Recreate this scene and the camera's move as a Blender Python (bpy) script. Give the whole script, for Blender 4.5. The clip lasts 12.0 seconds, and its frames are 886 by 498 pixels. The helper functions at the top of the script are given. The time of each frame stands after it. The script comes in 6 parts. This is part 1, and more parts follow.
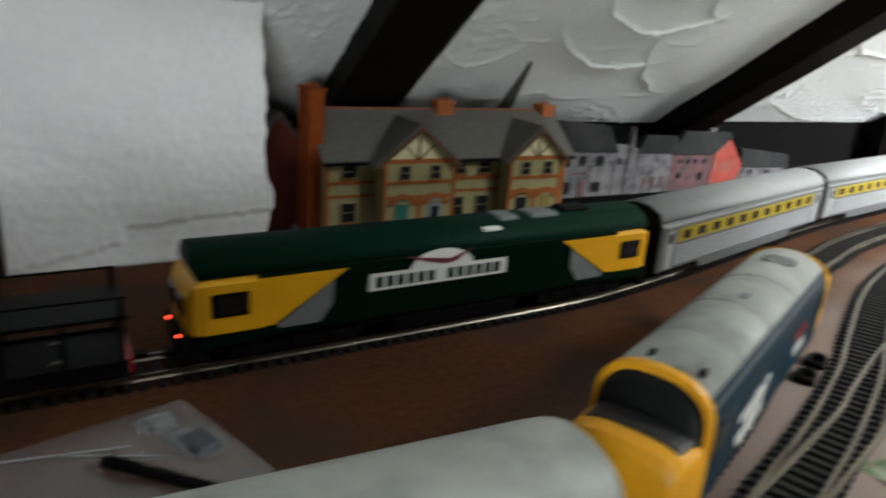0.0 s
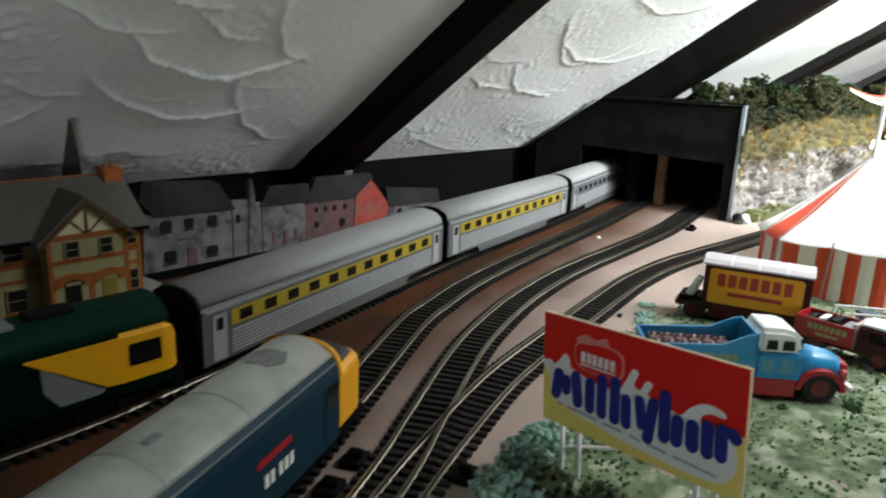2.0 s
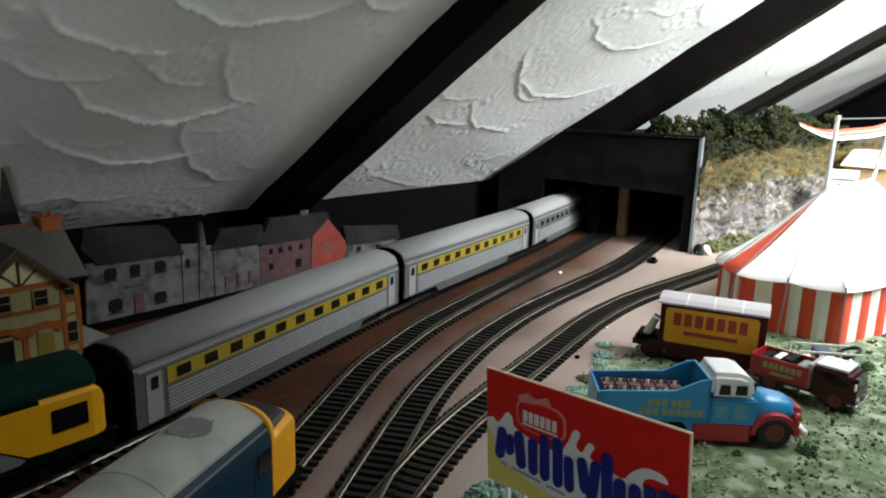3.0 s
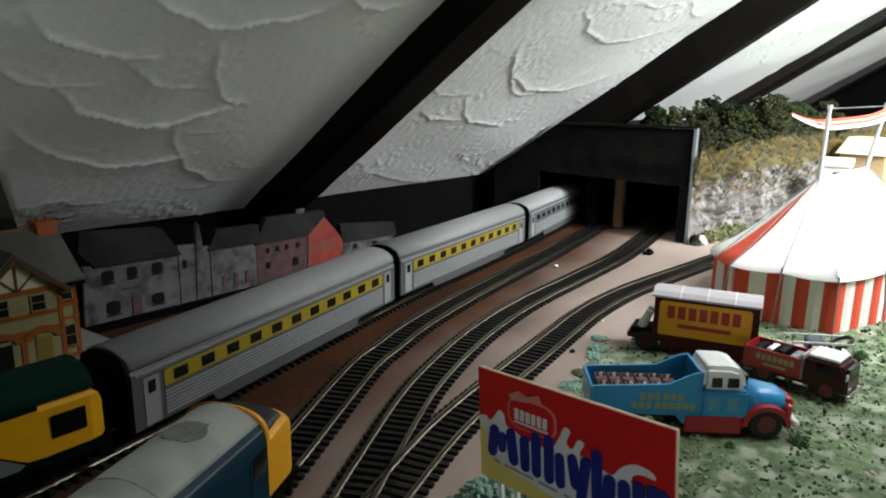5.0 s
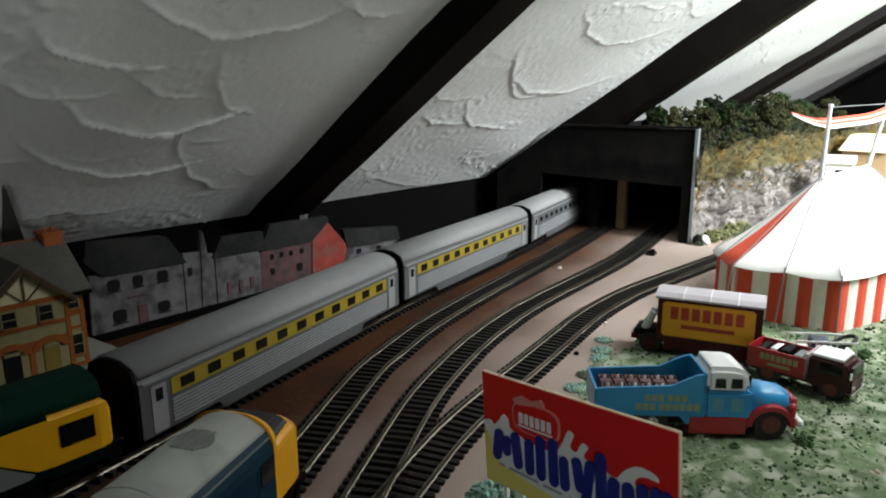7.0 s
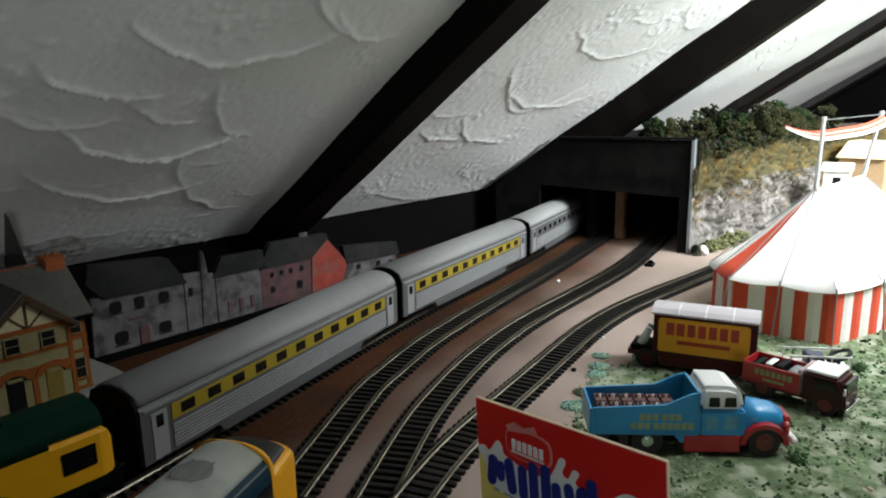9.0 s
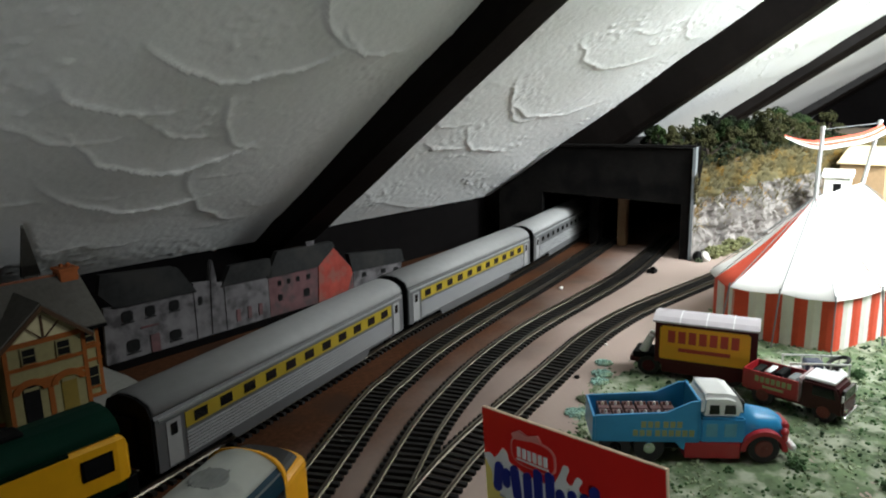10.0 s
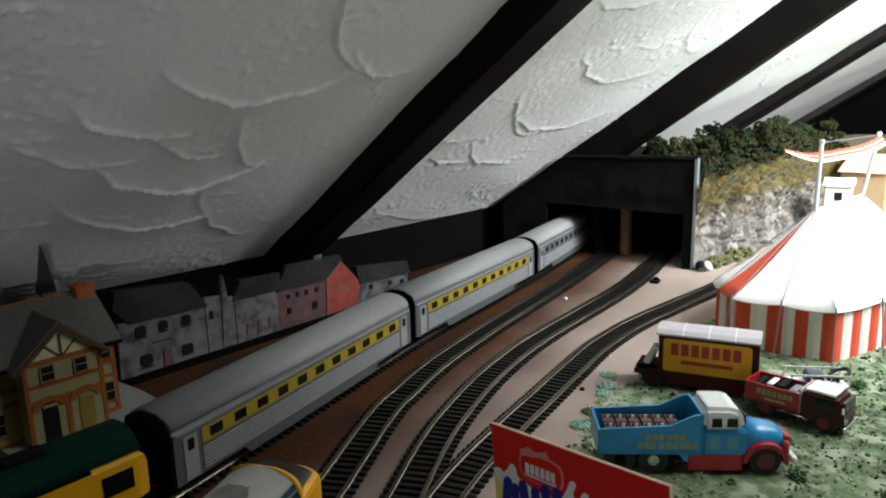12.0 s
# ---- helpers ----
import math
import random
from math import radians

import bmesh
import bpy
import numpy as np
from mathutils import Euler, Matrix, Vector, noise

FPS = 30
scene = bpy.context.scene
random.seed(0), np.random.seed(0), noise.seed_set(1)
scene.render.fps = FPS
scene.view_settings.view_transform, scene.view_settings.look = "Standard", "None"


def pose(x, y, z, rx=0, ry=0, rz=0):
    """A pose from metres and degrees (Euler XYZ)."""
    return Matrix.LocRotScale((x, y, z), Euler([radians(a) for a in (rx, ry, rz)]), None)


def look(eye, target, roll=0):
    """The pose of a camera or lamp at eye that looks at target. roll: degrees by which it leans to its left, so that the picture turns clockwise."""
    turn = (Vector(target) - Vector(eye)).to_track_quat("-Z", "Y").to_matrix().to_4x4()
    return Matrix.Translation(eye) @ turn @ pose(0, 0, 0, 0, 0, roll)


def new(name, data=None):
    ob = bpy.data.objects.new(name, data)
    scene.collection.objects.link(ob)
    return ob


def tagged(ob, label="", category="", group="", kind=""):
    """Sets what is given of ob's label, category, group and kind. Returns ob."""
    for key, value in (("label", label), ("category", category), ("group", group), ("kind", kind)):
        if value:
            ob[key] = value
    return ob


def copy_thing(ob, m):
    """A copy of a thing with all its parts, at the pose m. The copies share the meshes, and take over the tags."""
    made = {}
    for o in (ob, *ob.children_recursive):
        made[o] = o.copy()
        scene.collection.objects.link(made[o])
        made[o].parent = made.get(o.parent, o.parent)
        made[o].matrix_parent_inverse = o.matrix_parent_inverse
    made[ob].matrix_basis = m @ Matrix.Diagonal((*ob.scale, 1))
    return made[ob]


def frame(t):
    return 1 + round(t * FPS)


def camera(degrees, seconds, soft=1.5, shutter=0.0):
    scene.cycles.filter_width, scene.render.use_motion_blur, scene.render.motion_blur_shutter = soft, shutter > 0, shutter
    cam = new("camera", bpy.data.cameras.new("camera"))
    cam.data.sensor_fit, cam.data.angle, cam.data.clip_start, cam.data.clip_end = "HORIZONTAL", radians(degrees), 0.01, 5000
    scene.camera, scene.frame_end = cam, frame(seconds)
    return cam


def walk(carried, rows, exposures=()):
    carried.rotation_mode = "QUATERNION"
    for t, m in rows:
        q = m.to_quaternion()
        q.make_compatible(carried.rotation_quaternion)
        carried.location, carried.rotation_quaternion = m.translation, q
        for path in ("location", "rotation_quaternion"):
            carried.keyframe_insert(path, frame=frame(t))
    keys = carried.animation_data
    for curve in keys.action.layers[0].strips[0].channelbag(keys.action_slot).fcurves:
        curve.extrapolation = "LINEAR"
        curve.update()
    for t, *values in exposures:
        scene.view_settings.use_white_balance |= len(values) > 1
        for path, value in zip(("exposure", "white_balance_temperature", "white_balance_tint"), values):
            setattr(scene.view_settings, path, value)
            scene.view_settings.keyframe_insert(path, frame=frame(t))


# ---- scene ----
cam = camera(65.4, 12.0, soft=2.0, shutter=0.6)
PATH = [
    (0, (0.026, 0.012, 0.141), (-0.005, 1.910, -0.4865), 4.6),
    (0.5, (0.073, 0.026, 0.149), (0.209, 1.932, -0.442), 4.5),
    (1, (0.108, 0.048, 0.155), (0.414, 1.948, -0.389), 3.7),
    (1.5, (0.134, 0.06, 0.151), (0.621, 1.929, -0.368), 2.9),
    (2, (0.156, 0.068, 0.154), (0.749, 1.911, -0.348), 2.3),
    (2.5, (0.168, 0.074, 0.158), (0.813, 1.908, -0.312), 2.2),
    (3, (0.173, 0.074, 0.163), (0.837, 1.912, -0.262), 1.7),
    (5, (0.176, 0.071, 0.167), (0.838, 1.905, -0.281), 0.7),
    (5.5, (0.176, 0.069, 0.168), (0.841, 1.904, -0.272), 0.5),
    (6, (0.176, 0.07, 0.167), (0.839, 1.903, -0.28), 0.4),
    (6.5, (0.175, 0.071, 0.168), (0.835, 1.905, -0.28), 0.3),
    (7, (0.176, 0.069, 0.169), (0.827, 1.908, -0.273), -0.2),
    (9, (0.179, 0.065, 0.179), (0.823, 1.91, -0.248), -1.0),
    (9.5, (0.176, 0.063, 0.181), (0.815, 1.909, -0.245), -1.1),
    (10, (0.175, 0.058, 0.185), (0.812, 1.908, -0.232), -1.2),
    (10.5, (0.174, 0.056, 0.188), (0.815, 1.905, -0.225), -1.4),
    (11, (0.173, 0.053, 0.189), (0.811, 1.904, -0.219), -1.4),
    (11.5, (0.173, 0.053, 0.191), (0.815, 1.903, -0.217), -1.4),
    (12, (0.17, 0.051, 0.194), (0.8, 1.906, -0.208), -1.6),
]
EXPOSURES = [(0.0, 1.0), (0.5, 0.68), (1.0, 0.46), (1.5, 0.22), (2.0, 0.06), (2.5, -0.1), (3.0, -0.26), (5.0, -0.43), (12.0, -0.43)]
walk(cam, [(t, look(eye, target, roll)) for t, eye, target, roll in PATH], EXPOSURES)

# ---- light: a window inferred on the right, and two added fill lamps ----
TURN = 31.0                       # the eaves run 31 degrees off the x axis
UV = pose(0, 0, 0, 0, 0, TURN)


def at(u, v, z=0.0):
    """A place u metres along the eaves and v metres towards them."""
    return UV @ Vector((u, v, z))


world = bpy.data.worlds.new("attic_air")
world.use_nodes = True
scene.world = world
sky = world.node_tree.nodes.new("ShaderNodeTexSky")
sky.sky_type, sky.sun_disc = "NISHITA", False
sky.sun_elevation, sky.sun_rotation = radians(40), radians(120)
world.node_tree.links.new(sky.outputs[0], world.node_tree.nodes["Background"].inputs[0])
world.node_tree.nodes["Background"].inputs[1].default_value = 0.08


def area_lamp(name, eye, target, w, h, watts, colour, spread=180):
    lamp = bpy.data.lights.new(name, "AREA")
    lamp.shape, lamp.size, lamp.size_y, lamp.energy, lamp.color = "RECTANGLE", w, h, watts, colour
    lamp.spread = radians(spread)         # narrows the beam to keep light off the left; no reveal is built
    ob = new(name, lamp)
    ob.matrix_world = look(eye, target)
    return ob


area_lamp("window_daylight", (1.08, 0.14, 0.46), (1.28, 0.74, 0.12), 0.36, 0.28, 30.0, (0.93, 1.0, 1.02), 158)
# added fill lamp over the field; no roof light is known there
area_lamp("field_fill_lamp", (0.70, 0.25, 0.45), (0.66, 0.46, 0.0), 0.22, 0.20, 2.6, (0.95, 1.0, 1.01), 160)
# fill lamp, no known window; low so the baseboard's edge shades the layout
area_lamp("rear_fill_lamp", (0.02, -0.56, -0.05), (0.10, 0.35, 0.20), 0.30, 0.34, 1.7, (0.94, 1.0, 1.02), 120)

# ---- materials ----
MATS = {}


def mat(name, colour, rough=0.6, metal=0.0, spread=0.25, grain=60.0, bump=0.15, spots=None, coat=0.0, second=None, scale2=9.0, per_object=0.0, spec=0.5):
    """A painted or plain surface: base colour with grain, larger stains and relief. spots: a second colour worn through."""
    if name in MATS:
        return MATS[name]
    m = bpy.data.materials.new(name)
    m.use_nodes = True
    nt = m.node_tree
    b = nt.nodes["Principled BSDF"]
    b.inputs["Roughness"].default_value, b.inputs["Metallic"].default_value = rough, metal
    b.inputs["Coat Weight"].default_value = coat
    b.inputs["Specular IOR Level"].default_value = spec
    tc = nt.nodes.new("ShaderNodeTexCoord")
    n1, n2 = nt.nodes.new("ShaderNodeTexNoise"), nt.nodes.new("ShaderNodeTexNoise")
    n1.inputs["Scale"].default_value, n1.inputs["Detail"].default_value = grain * 10, 6
    n2.inputs["Scale"].default_value, n2.inputs["Detail"].default_value = scale2, 5
    for n in (n1, n2):
        nt.links.new(tc.outputs["Object"], n.inputs["Vector"])
    ramp = nt.nodes.new("ShaderNodeValToRGB")
    dark = [c * (1 - spread) for c in colour]
    light = [min(1, c * (1 + spread)) for c in colour]
    ramp.color_ramp.elements[0].color, ramp.color_ramp.elements[1].color = (*dark, 1), (*light, 1)
    ramp.color_ramp.elements[0].position, ramp.color_ramp.elements[1].position = 0.3, 0.7
    mix = nt.nodes.new("ShaderNodeMath")
    mix.operation = "MULTIPLY_ADD"
    mix.inputs[1].default_value = 0.45
    half = nt.nodes.new("ShaderNodeMath")
    half.operation = "MULTIPLY"
    half.inputs[1].default_value = 0.55
    nt.links.new(n2.outputs["Fac"], half.inputs[0])
    nt.links.new(n1.outputs["Fac"], mix.inputs[0])
    nt.links.new(half.outputs[0], mix.inputs[2])
    nt.links.new(mix.outputs[0], ramp.inputs[0])
    out = ramp.outputs[0]
    if second is not None:
        n3 = nt.nodes.new("ShaderNodeTexNoise")
        n3.inputs["Scale"].default_value, n3.inputs["Detail"].default_value = scale2 * 2.3, 8
        nt.links.new(tc.outputs["Object"], n3.inputs["Vector"])
        r3 = nt.nodes.new("ShaderNodeValToRGB")
        r3.color_ramp.elements[0].position, r3.color_ramp.elements[1].position = 0.48, 0.62
        nt.links.new(n3.outputs["Fac"], r3.inputs[0])
        mx = nt.nodes.new("ShaderNodeMix")
        mx.data_type = "RGBA"
        nt.links.new(r3.outputs[0], mx.inputs[0])
        nt.links.new(out, mx.inputs[6])
        mx.inputs[7].default_value = (*second, 1)
        out = mx.outputs[2]
    if per_object:
        info = nt.nodes.new("ShaderNodeObjectInfo")
        hsv = nt.nodes.new("ShaderNodeHueSaturation")
        rng = nt.nodes.new("ShaderNodeMapRange")
        rng.inputs[3].default_value, rng.inputs[4].default_value = 1 - per_object, 1 + per_object
        nt.links.new(info.outputs["Random"], rng.inputs[0])
        nt.links.new(rng.outputs[0], hsv.inputs["Value"])
        nt.links.new(out, hsv.inputs["Color"])
        out = hsv.outputs[0]
    nt.links.new(out, b.inputs["Base Color"])
    if bump:
        bp = nt.nodes.new("ShaderNodeBump")
        bp.inputs["Strength"].default_value, bp.inputs["Distance"].default_value = bump, 0.001
        nt.links.new(mix.outputs[0], bp.inputs["Height"])
        nt.links.new(bp.outputs[0], b.inputs["Normal"])
    MATS[name] = m
    return m


def glass(name, colour=(0.02, 0.02, 0.02)):
    """Dark model glazing: a smooth tinted plastic."""
    return mat(name, colour, 0.12, 0, 0.3, 20, 0.0)


def glow(name, colour, strength):
    if name in MATS:
        return MATS[name]
    m = bpy.data.materials.new(name)
    m.use_nodes = True
    b = m.node_tree.nodes["Principled BSDF"]
    b.inputs["Base Color"].default_value = (*colour, 1)
    b.inputs["Emission Color"].default_value = (*colour, 1)
    b.inputs["Emission Strength"].default_value = strength
    MATS[name] = m
    return m


PLASTER = mat("white_plaster", (0.78, 0.78, 0.77), 0.85, 0, 0.06, 40, 0.5, scale2=6)
PIER = mat("white_stipple", (0.86, 0.86, 0.85), 0.9, 0, 0.05, 25, 1.0, scale2=30)
BEAM = mat("dark_stained_timber", (0.0042, 0.0030, 0.0025), 0.5, 0, 0.5, 15, 0.5, scale2=12, spec=0.08)
# black eaves board; also paints unlit depth in the tunnel and far room
BLACK_WALL = mat("black_board_and_gloom", (0.004, 0.0035, 0.0035), 0.95, 0, 0.4, 10, 0.3, spec=0.03)
BOARD = mat("brown_board", (0.066, 0.0265, 0.0125), 0.85, 0, 0.6, 30, 0.25, scale2=7, second=(0.042, 0.0215, 0.0135), spec=0.06)


def pale_falloff(m, colour):
    """Paler board tone round the inner tracks, ragged-edged; partly paints in the light's falloff."""
    nt = m.node_tree
    b = nt.nodes["Principled BSDF"]
    old = b.inputs["Base Color"].links[0].from_socket
    tc = nt.nodes.new("ShaderNodeTexCoord")
    sep = nt.nodes.new("ShaderNodeSeparateXYZ")
    nt.links.new(tc.outputs["Object"], sep.inputs[0])
    n = nt.nodes.new("ShaderNodeTexNoise")
    n.inputs["Scale"].default_value, n.inputs["Detail"].default_value = 14, 7
    nt.links.new(tc.outputs["Object"], n.inputs["Vector"])
    add = nt.nodes.new("ShaderNodeMath")
    add.operation = "MULTIPLY_ADD"
    add.inputs[1].default_value = 0.06
    nt.links.new(n.outputs["Fac"], add.inputs[0])
    lean = nt.nodes.new("ShaderNodeMath")
    lean.operation = "MULTIPLY_ADD"
    lean.inputs[1].default_value = -0.20
    nt.links.new(sep.outputs["X"], lean.inputs[0])
    nt.links.new(sep.outputs["Y"], lean.inputs[2])
    nt.links.new(lean.outputs[0], add.inputs[2])
    ramp = nt.nodes.new("ShaderNodeMapRange")
    ramp.interpolation_type = "SMOOTHSTEP"
    ramp.inputs[1].default_value, ramp.inputs[2].default_value, ramp.inputs[3].default_value, ramp.inputs[4].default_value = 0.085, 0.205, 1.0, 0.0
    nt.links.new(add.outputs[0], ramp.inputs[0])
    r2 = nt.nodes.new("ShaderNodeMapRange")
    r2.interpolation_type = "SMOOTHSTEP"
    r2.inputs[1].default_value, r2.inputs[2].default_value = 0.10, 0.32
    nt.links.new(sep.outputs["X"], r2.inputs[0])
    mul = nt.nodes.new("ShaderNodeMath")
    mul.operation = "MULTIPLY"
    nt.links.new(ramp.outputs[0], mul.inputs[0])
    nt.links.new(r2.outputs[0], mul.inputs[1])
    mx = nt.nodes.new("ShaderNodeMix")
    mx.data_type = "RGBA"
    nt.links.new(mul.outputs[0], mx.inputs[0])
    nt.links.new(old, mx.inputs[6])
    mx.inputs[7].default_value = (*colour, 1)
    nt.links.new(mx.outputs[2], b.inputs["Base Color"])


pale_falloff(BOARD, (0.35, 0.272, 0.235))
GRASS_BASE = mat("scatter_turf", (0.102, 0.146, 0.070), 0.95, 0, 0.8, 18, 1.0, scale2=34, second=(0.32, 0.345, 0.25))
STEEL = mat("nickel_rail", (0.27, 0.235, 0.185), 0.30, 1.0, 0.25, 40, 0.05, scale2=60)
SLEEPER = mat("black_plastic_sleeper", (0.013, 0.012, 0.011), 0.6, 0, 0.35, 40, 0.1, per_object=0.35, spec=0.2)
GREEN = mat("dark_green_paint", (0.0008, 0.0085, 0.0048), 0.45, 0, 0.15, 20, 0.02, spec=0.04)
GREEN_ROOF = mat("green_roof_paint", (0.0012, 0.0165, 0.0095), 0.6, 0, 0.2, 20, 0.05, spec=0.06)
YELLOW = mat("warning_yellow", (0.76, 0.37, 0.008), 0.4, 0, 0.08, 20, 0.02)
ORANGE_YELLOW = mat("deep_yellow", (0.80, 0.36, 0.01), 0.42, 0, 0.1, 20, 0.02)
GREY = mat("mid_grey_paint", (0.16, 0.17, 0.17), 0.5, 0, 0.15, 20, 0.03)
BLACK = mat("black_plastic", (0.0035, 0.0035, 0.0035), 0.5, 0, 0.4, 30, 0.05, spec=0.06)
GLASS = glass("dark_glazing", (0.008, 0.008, 0.009))
WHITE = mat("white_print", (0.78, 0.77, 0.72), 0.5, 0, 0.06, 20, 0.02)
MAROON = mat("maroon_print", (0.14, 0.02, 0.03), 0.5, 0, 0.15, 20, 0.02)
ROOF_GREY = mat("pale_grey_roof", (0.34, 0.352, 0.318), 0.5, 0, 0.16, 12, 0.06, scale2=18, second=(0.25, 0.26, 0.235))
RAIL_BLUE = mat("rail_blue", (0.0032, 0.025, 0.043), 0.42, 0, 0.15, 20, 0.02, spec=0.2)
RED_LAMP = glow("red_tail_lamp", (1.0, 0.06, 0.03), 3.0)
SILVER = mat("silver_coach", (0.105, 0.106, 0.107), 0.5, 0.2, 0.10, 15, 0.03)
FLUTE = mat("silver_fluting", (0.38, 0.385, 0.39), 0.38, 0.3, 0.12, 15, 0.02)
SILVER_ROOF = mat("silver_roof", (0.27, 0.27, 0.268), 0.65, 0.05, 0.10, 15, 0.03)
COACH_YELLOW = mat("coach_yellow", (0.34, 0.245, 0.016), 0.45, 0, 0.08, 15, 0.02)
STONE_CREAM = mat("cream_card_wall", (0.27, 0.238, 0.118), 0.9, 0, 0.2, 30, 0.1, spec=0.1)
BRICK_ORANGE = mat("orange_brick_trim", (0.25, 0.068, 0.005), 0.8, 0, 0.25, 40, 0.15)
BRICK_RED = mat("red_brick_card", (0.10, 0.016, 0.008), 0.85, 0, 0.35, 40, 0.2)
SLATE = mat("grey_slate_card", (0.104, 0.098, 0.086), 0.9, 0, 0.25, 35, 0.25, spec=0.1)
RIDGE = mat("terracotta_ridge", (0.19, 0.06, 0.026), 0.8, 0, 0.25, 40, 0.15)
CHIM = mat("terracotta_chimney", (0.29, 0.075, 0.014), 0.8, 0, 0.25, 40, 0.15)
TIMBER = mat("brown_card_timber", (0.062, 0.027, 0.008), 0.8, 0, 0.25, 40, 0.1)
CREAM = mat("cream_infill", (0.52, 0.46, 0.27), 0.8, 0, 0.12, 30, 0.05)
TEAL = mat("teal_door", (0.008, 0.115, 0.095), 0.6, 0, 0.2, 30, 0.05)
PALE_BLUE = mat("pale_blue_door", (0.15, 0.20, 0.26), 0.6, 0, 0.2, 30, 0.05)
OCHRE = mat("ochre_door", (0.20, 0.14, 0.02), 0.6, 0, 0.2, 30, 0.05)
DARK_WIN = mat("dark_window", (0.008, 0.008, 0.008), 0.5, 0, 0.4, 30, 0.0, spec=0.15)
PAVE = mat("grey_base_card", (0.26, 0.26, 0.24), 0.85, 0, 0.15, 30, 0.15)
# town prints set below the card's own tone: the dim eaves painted in
TOWN_WHITE = mat("dimmed_white_print", (0.125, 0.118, 0.121), 0.9, 0, 0.3, 12, 0.05, scale2=30, second=(0.055, 0.051, 0.053), spec=0.1)
TOWN_PINK = mat("dimmed_pink_print", (0.110, 0.058, 0.060), 0.9, 0, 0.3, 12, 0.05, scale2=30, second=(0.070, 0.052, 0.052), spec=0.1)
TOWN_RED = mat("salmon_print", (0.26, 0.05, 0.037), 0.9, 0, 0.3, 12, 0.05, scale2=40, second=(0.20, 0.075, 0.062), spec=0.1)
TOWN_ROOF = mat("dimmed_slate_print", (0.022, 0.022, 0.022), 0.9, 0, 0.35, 30, 0.1, scale2=15, second=(0.032, 0.031, 0.029), spec=0.1)
# portal card kept near black: its poor light is put into the colour
TUNNEL = mat("shaded_card_portal", (0.0080, 0.0072, 0.0066), 0.9, 0, 0.5, 20, 0.2, scale2=14, second=(0.0035, 0.0033, 0.0033), spec=0.05)
# the portal's lit side, painted paler than its face
TUNNEL_EDGE = mat("lit_card_edge", (0.15, 0.165, 0.175), 0.85, 0, 0.2, 20, 0.2)
PINE = mat("bare_pine", (0.13, 0.075, 0.032), 0.6, 0, 0.2, 15, 0.1)
TENT_RED = mat("tent_red", (0.66, 0.075, 0.03), 0.75, 0, 0.12, 20, 0.1)
TENT_WHITE = mat("tent_white", (0.80, 0.79, 0.75), 0.75, 0, 0.05, 20, 0.1)
TENT_CREAM = mat("tent_wall_cream", (0.80, 0.77, 0.71), 0.8, 0, 0.08, 20, 0.1)
MAST = mat("pale_mast", (0.62, 0.63, 0.62), 0.5, 0, 0.1, 20, 0.05)
SIGN_RED = mat("sign_red", (0.62, 0.012, 0.010), 0.45, 0, 0.06, 10, 0.02)
SIGN_YELLOW = mat("sign_yellow", (0.80, 0.68, 0.18), 0.45, 0, 0.06, 10, 0.02)
SIGN_CREAM = mat("sign_milk_white", (0.76, 0.78, 0.76), 0.45, 0, 0.05, 10, 0.02)
SIGN_BLUE = mat("sign_blue", (0.012, 0.022, 0.22), 0.45, 0, 0.1, 10, 0.02)
SIGN_EDGE = mat("sign_card_edge", (0.70, 0.52, 0.36), 0.7, 0, 0.1, 20, 0.05)
TRUCK_BLUE = mat("truck_blue", (0.022, 0.26, 0.52), 0.35, 0, 0.1, 20, 0.02, coat=0.2)
TRUCK_RED = mat("truck_red", (0.36, 0.014, 0.020), 0.35, 0, 0.12, 20, 0.02, coat=0.2)
TRUCK_MAROON = mat("truck_maroon", (0.068, 0.007, 0.009), 0.4, 0, 0.15, 20, 0.02, spec=0.2)
TRUCK_WHITE = mat("truck_white", (0.80, 0.80, 0.78), 0.4, 0, 0.04, 20, 0.02, coat=0.2)
GOLD = mat("gold_lettering", (0.27, 0.30, 0.13), 0.5, 0, 0.1, 20, 0.02)
PANEL_YELLOW = mat("panel_yellow", (0.88, 0.40, 0.010), 0.45, 0, 0.06, 20, 0.02)
PANEL_RED = mat("panel_red_letters", (0.46, 0.04, 0.018), 0.5, 0, 0.1, 20, 0.02)
TYRE = mat("black_tyre", (0.014, 0.013, 0.013), 0.75, 0, 0.3, 30, 0.1)
HUB_RED = mat("red_hub", (0.13, 0.02, 0.013), 0.5, 0, 0.15, 20, 0.02)
CHROME = mat("chrome", (0.75, 0.76, 0.76), 0.2, 1.0, 0.05, 20, 0.0)
CRATE = mat("brown_crates", (0.15, 0.08, 0.075), 0.7, 0, 0.3, 30, 0.1)
CAR_ORANGE = mat("orange_car", (0.85, 0.12, 0.012), 0.4, 0, 0.06, 20, 0.02)
ROCK = mat("limestone_rock", (0.190, 0.172, 0.158), 0.9, 0, 0.6, 10, 0.8, scale2=30, second=(0.098, 0.084, 0.076))
DRY_GRASS = mat("dry_yellow_grass", (0.105, 0.082, 0.026), 0.95, 0, 0.4, 20, 0.6, per_object=0.2, scale2=30, second=(0.075, 0.068, 0.028))
LEAF = mat("dark_foliage", (0.012, 0.018, 0.008), 0.9, 0, 0.6, 20, 0.4, scale2=30, second=(0.006, 0.009, 0.004), spec=0.15)
TUFT = mat("green_tuft", (0.066, 0.136, 0.052), 0.95, 0, 0.5, 30, 0.6, scale2=40)
SEA_FOAM = mat("blue_green_lichen", (0.27, 0.44, 0.37), 0.95, 0, 0.45, 30, 0.7, scale2=40, second=(0.36, 0.48, 0.34))
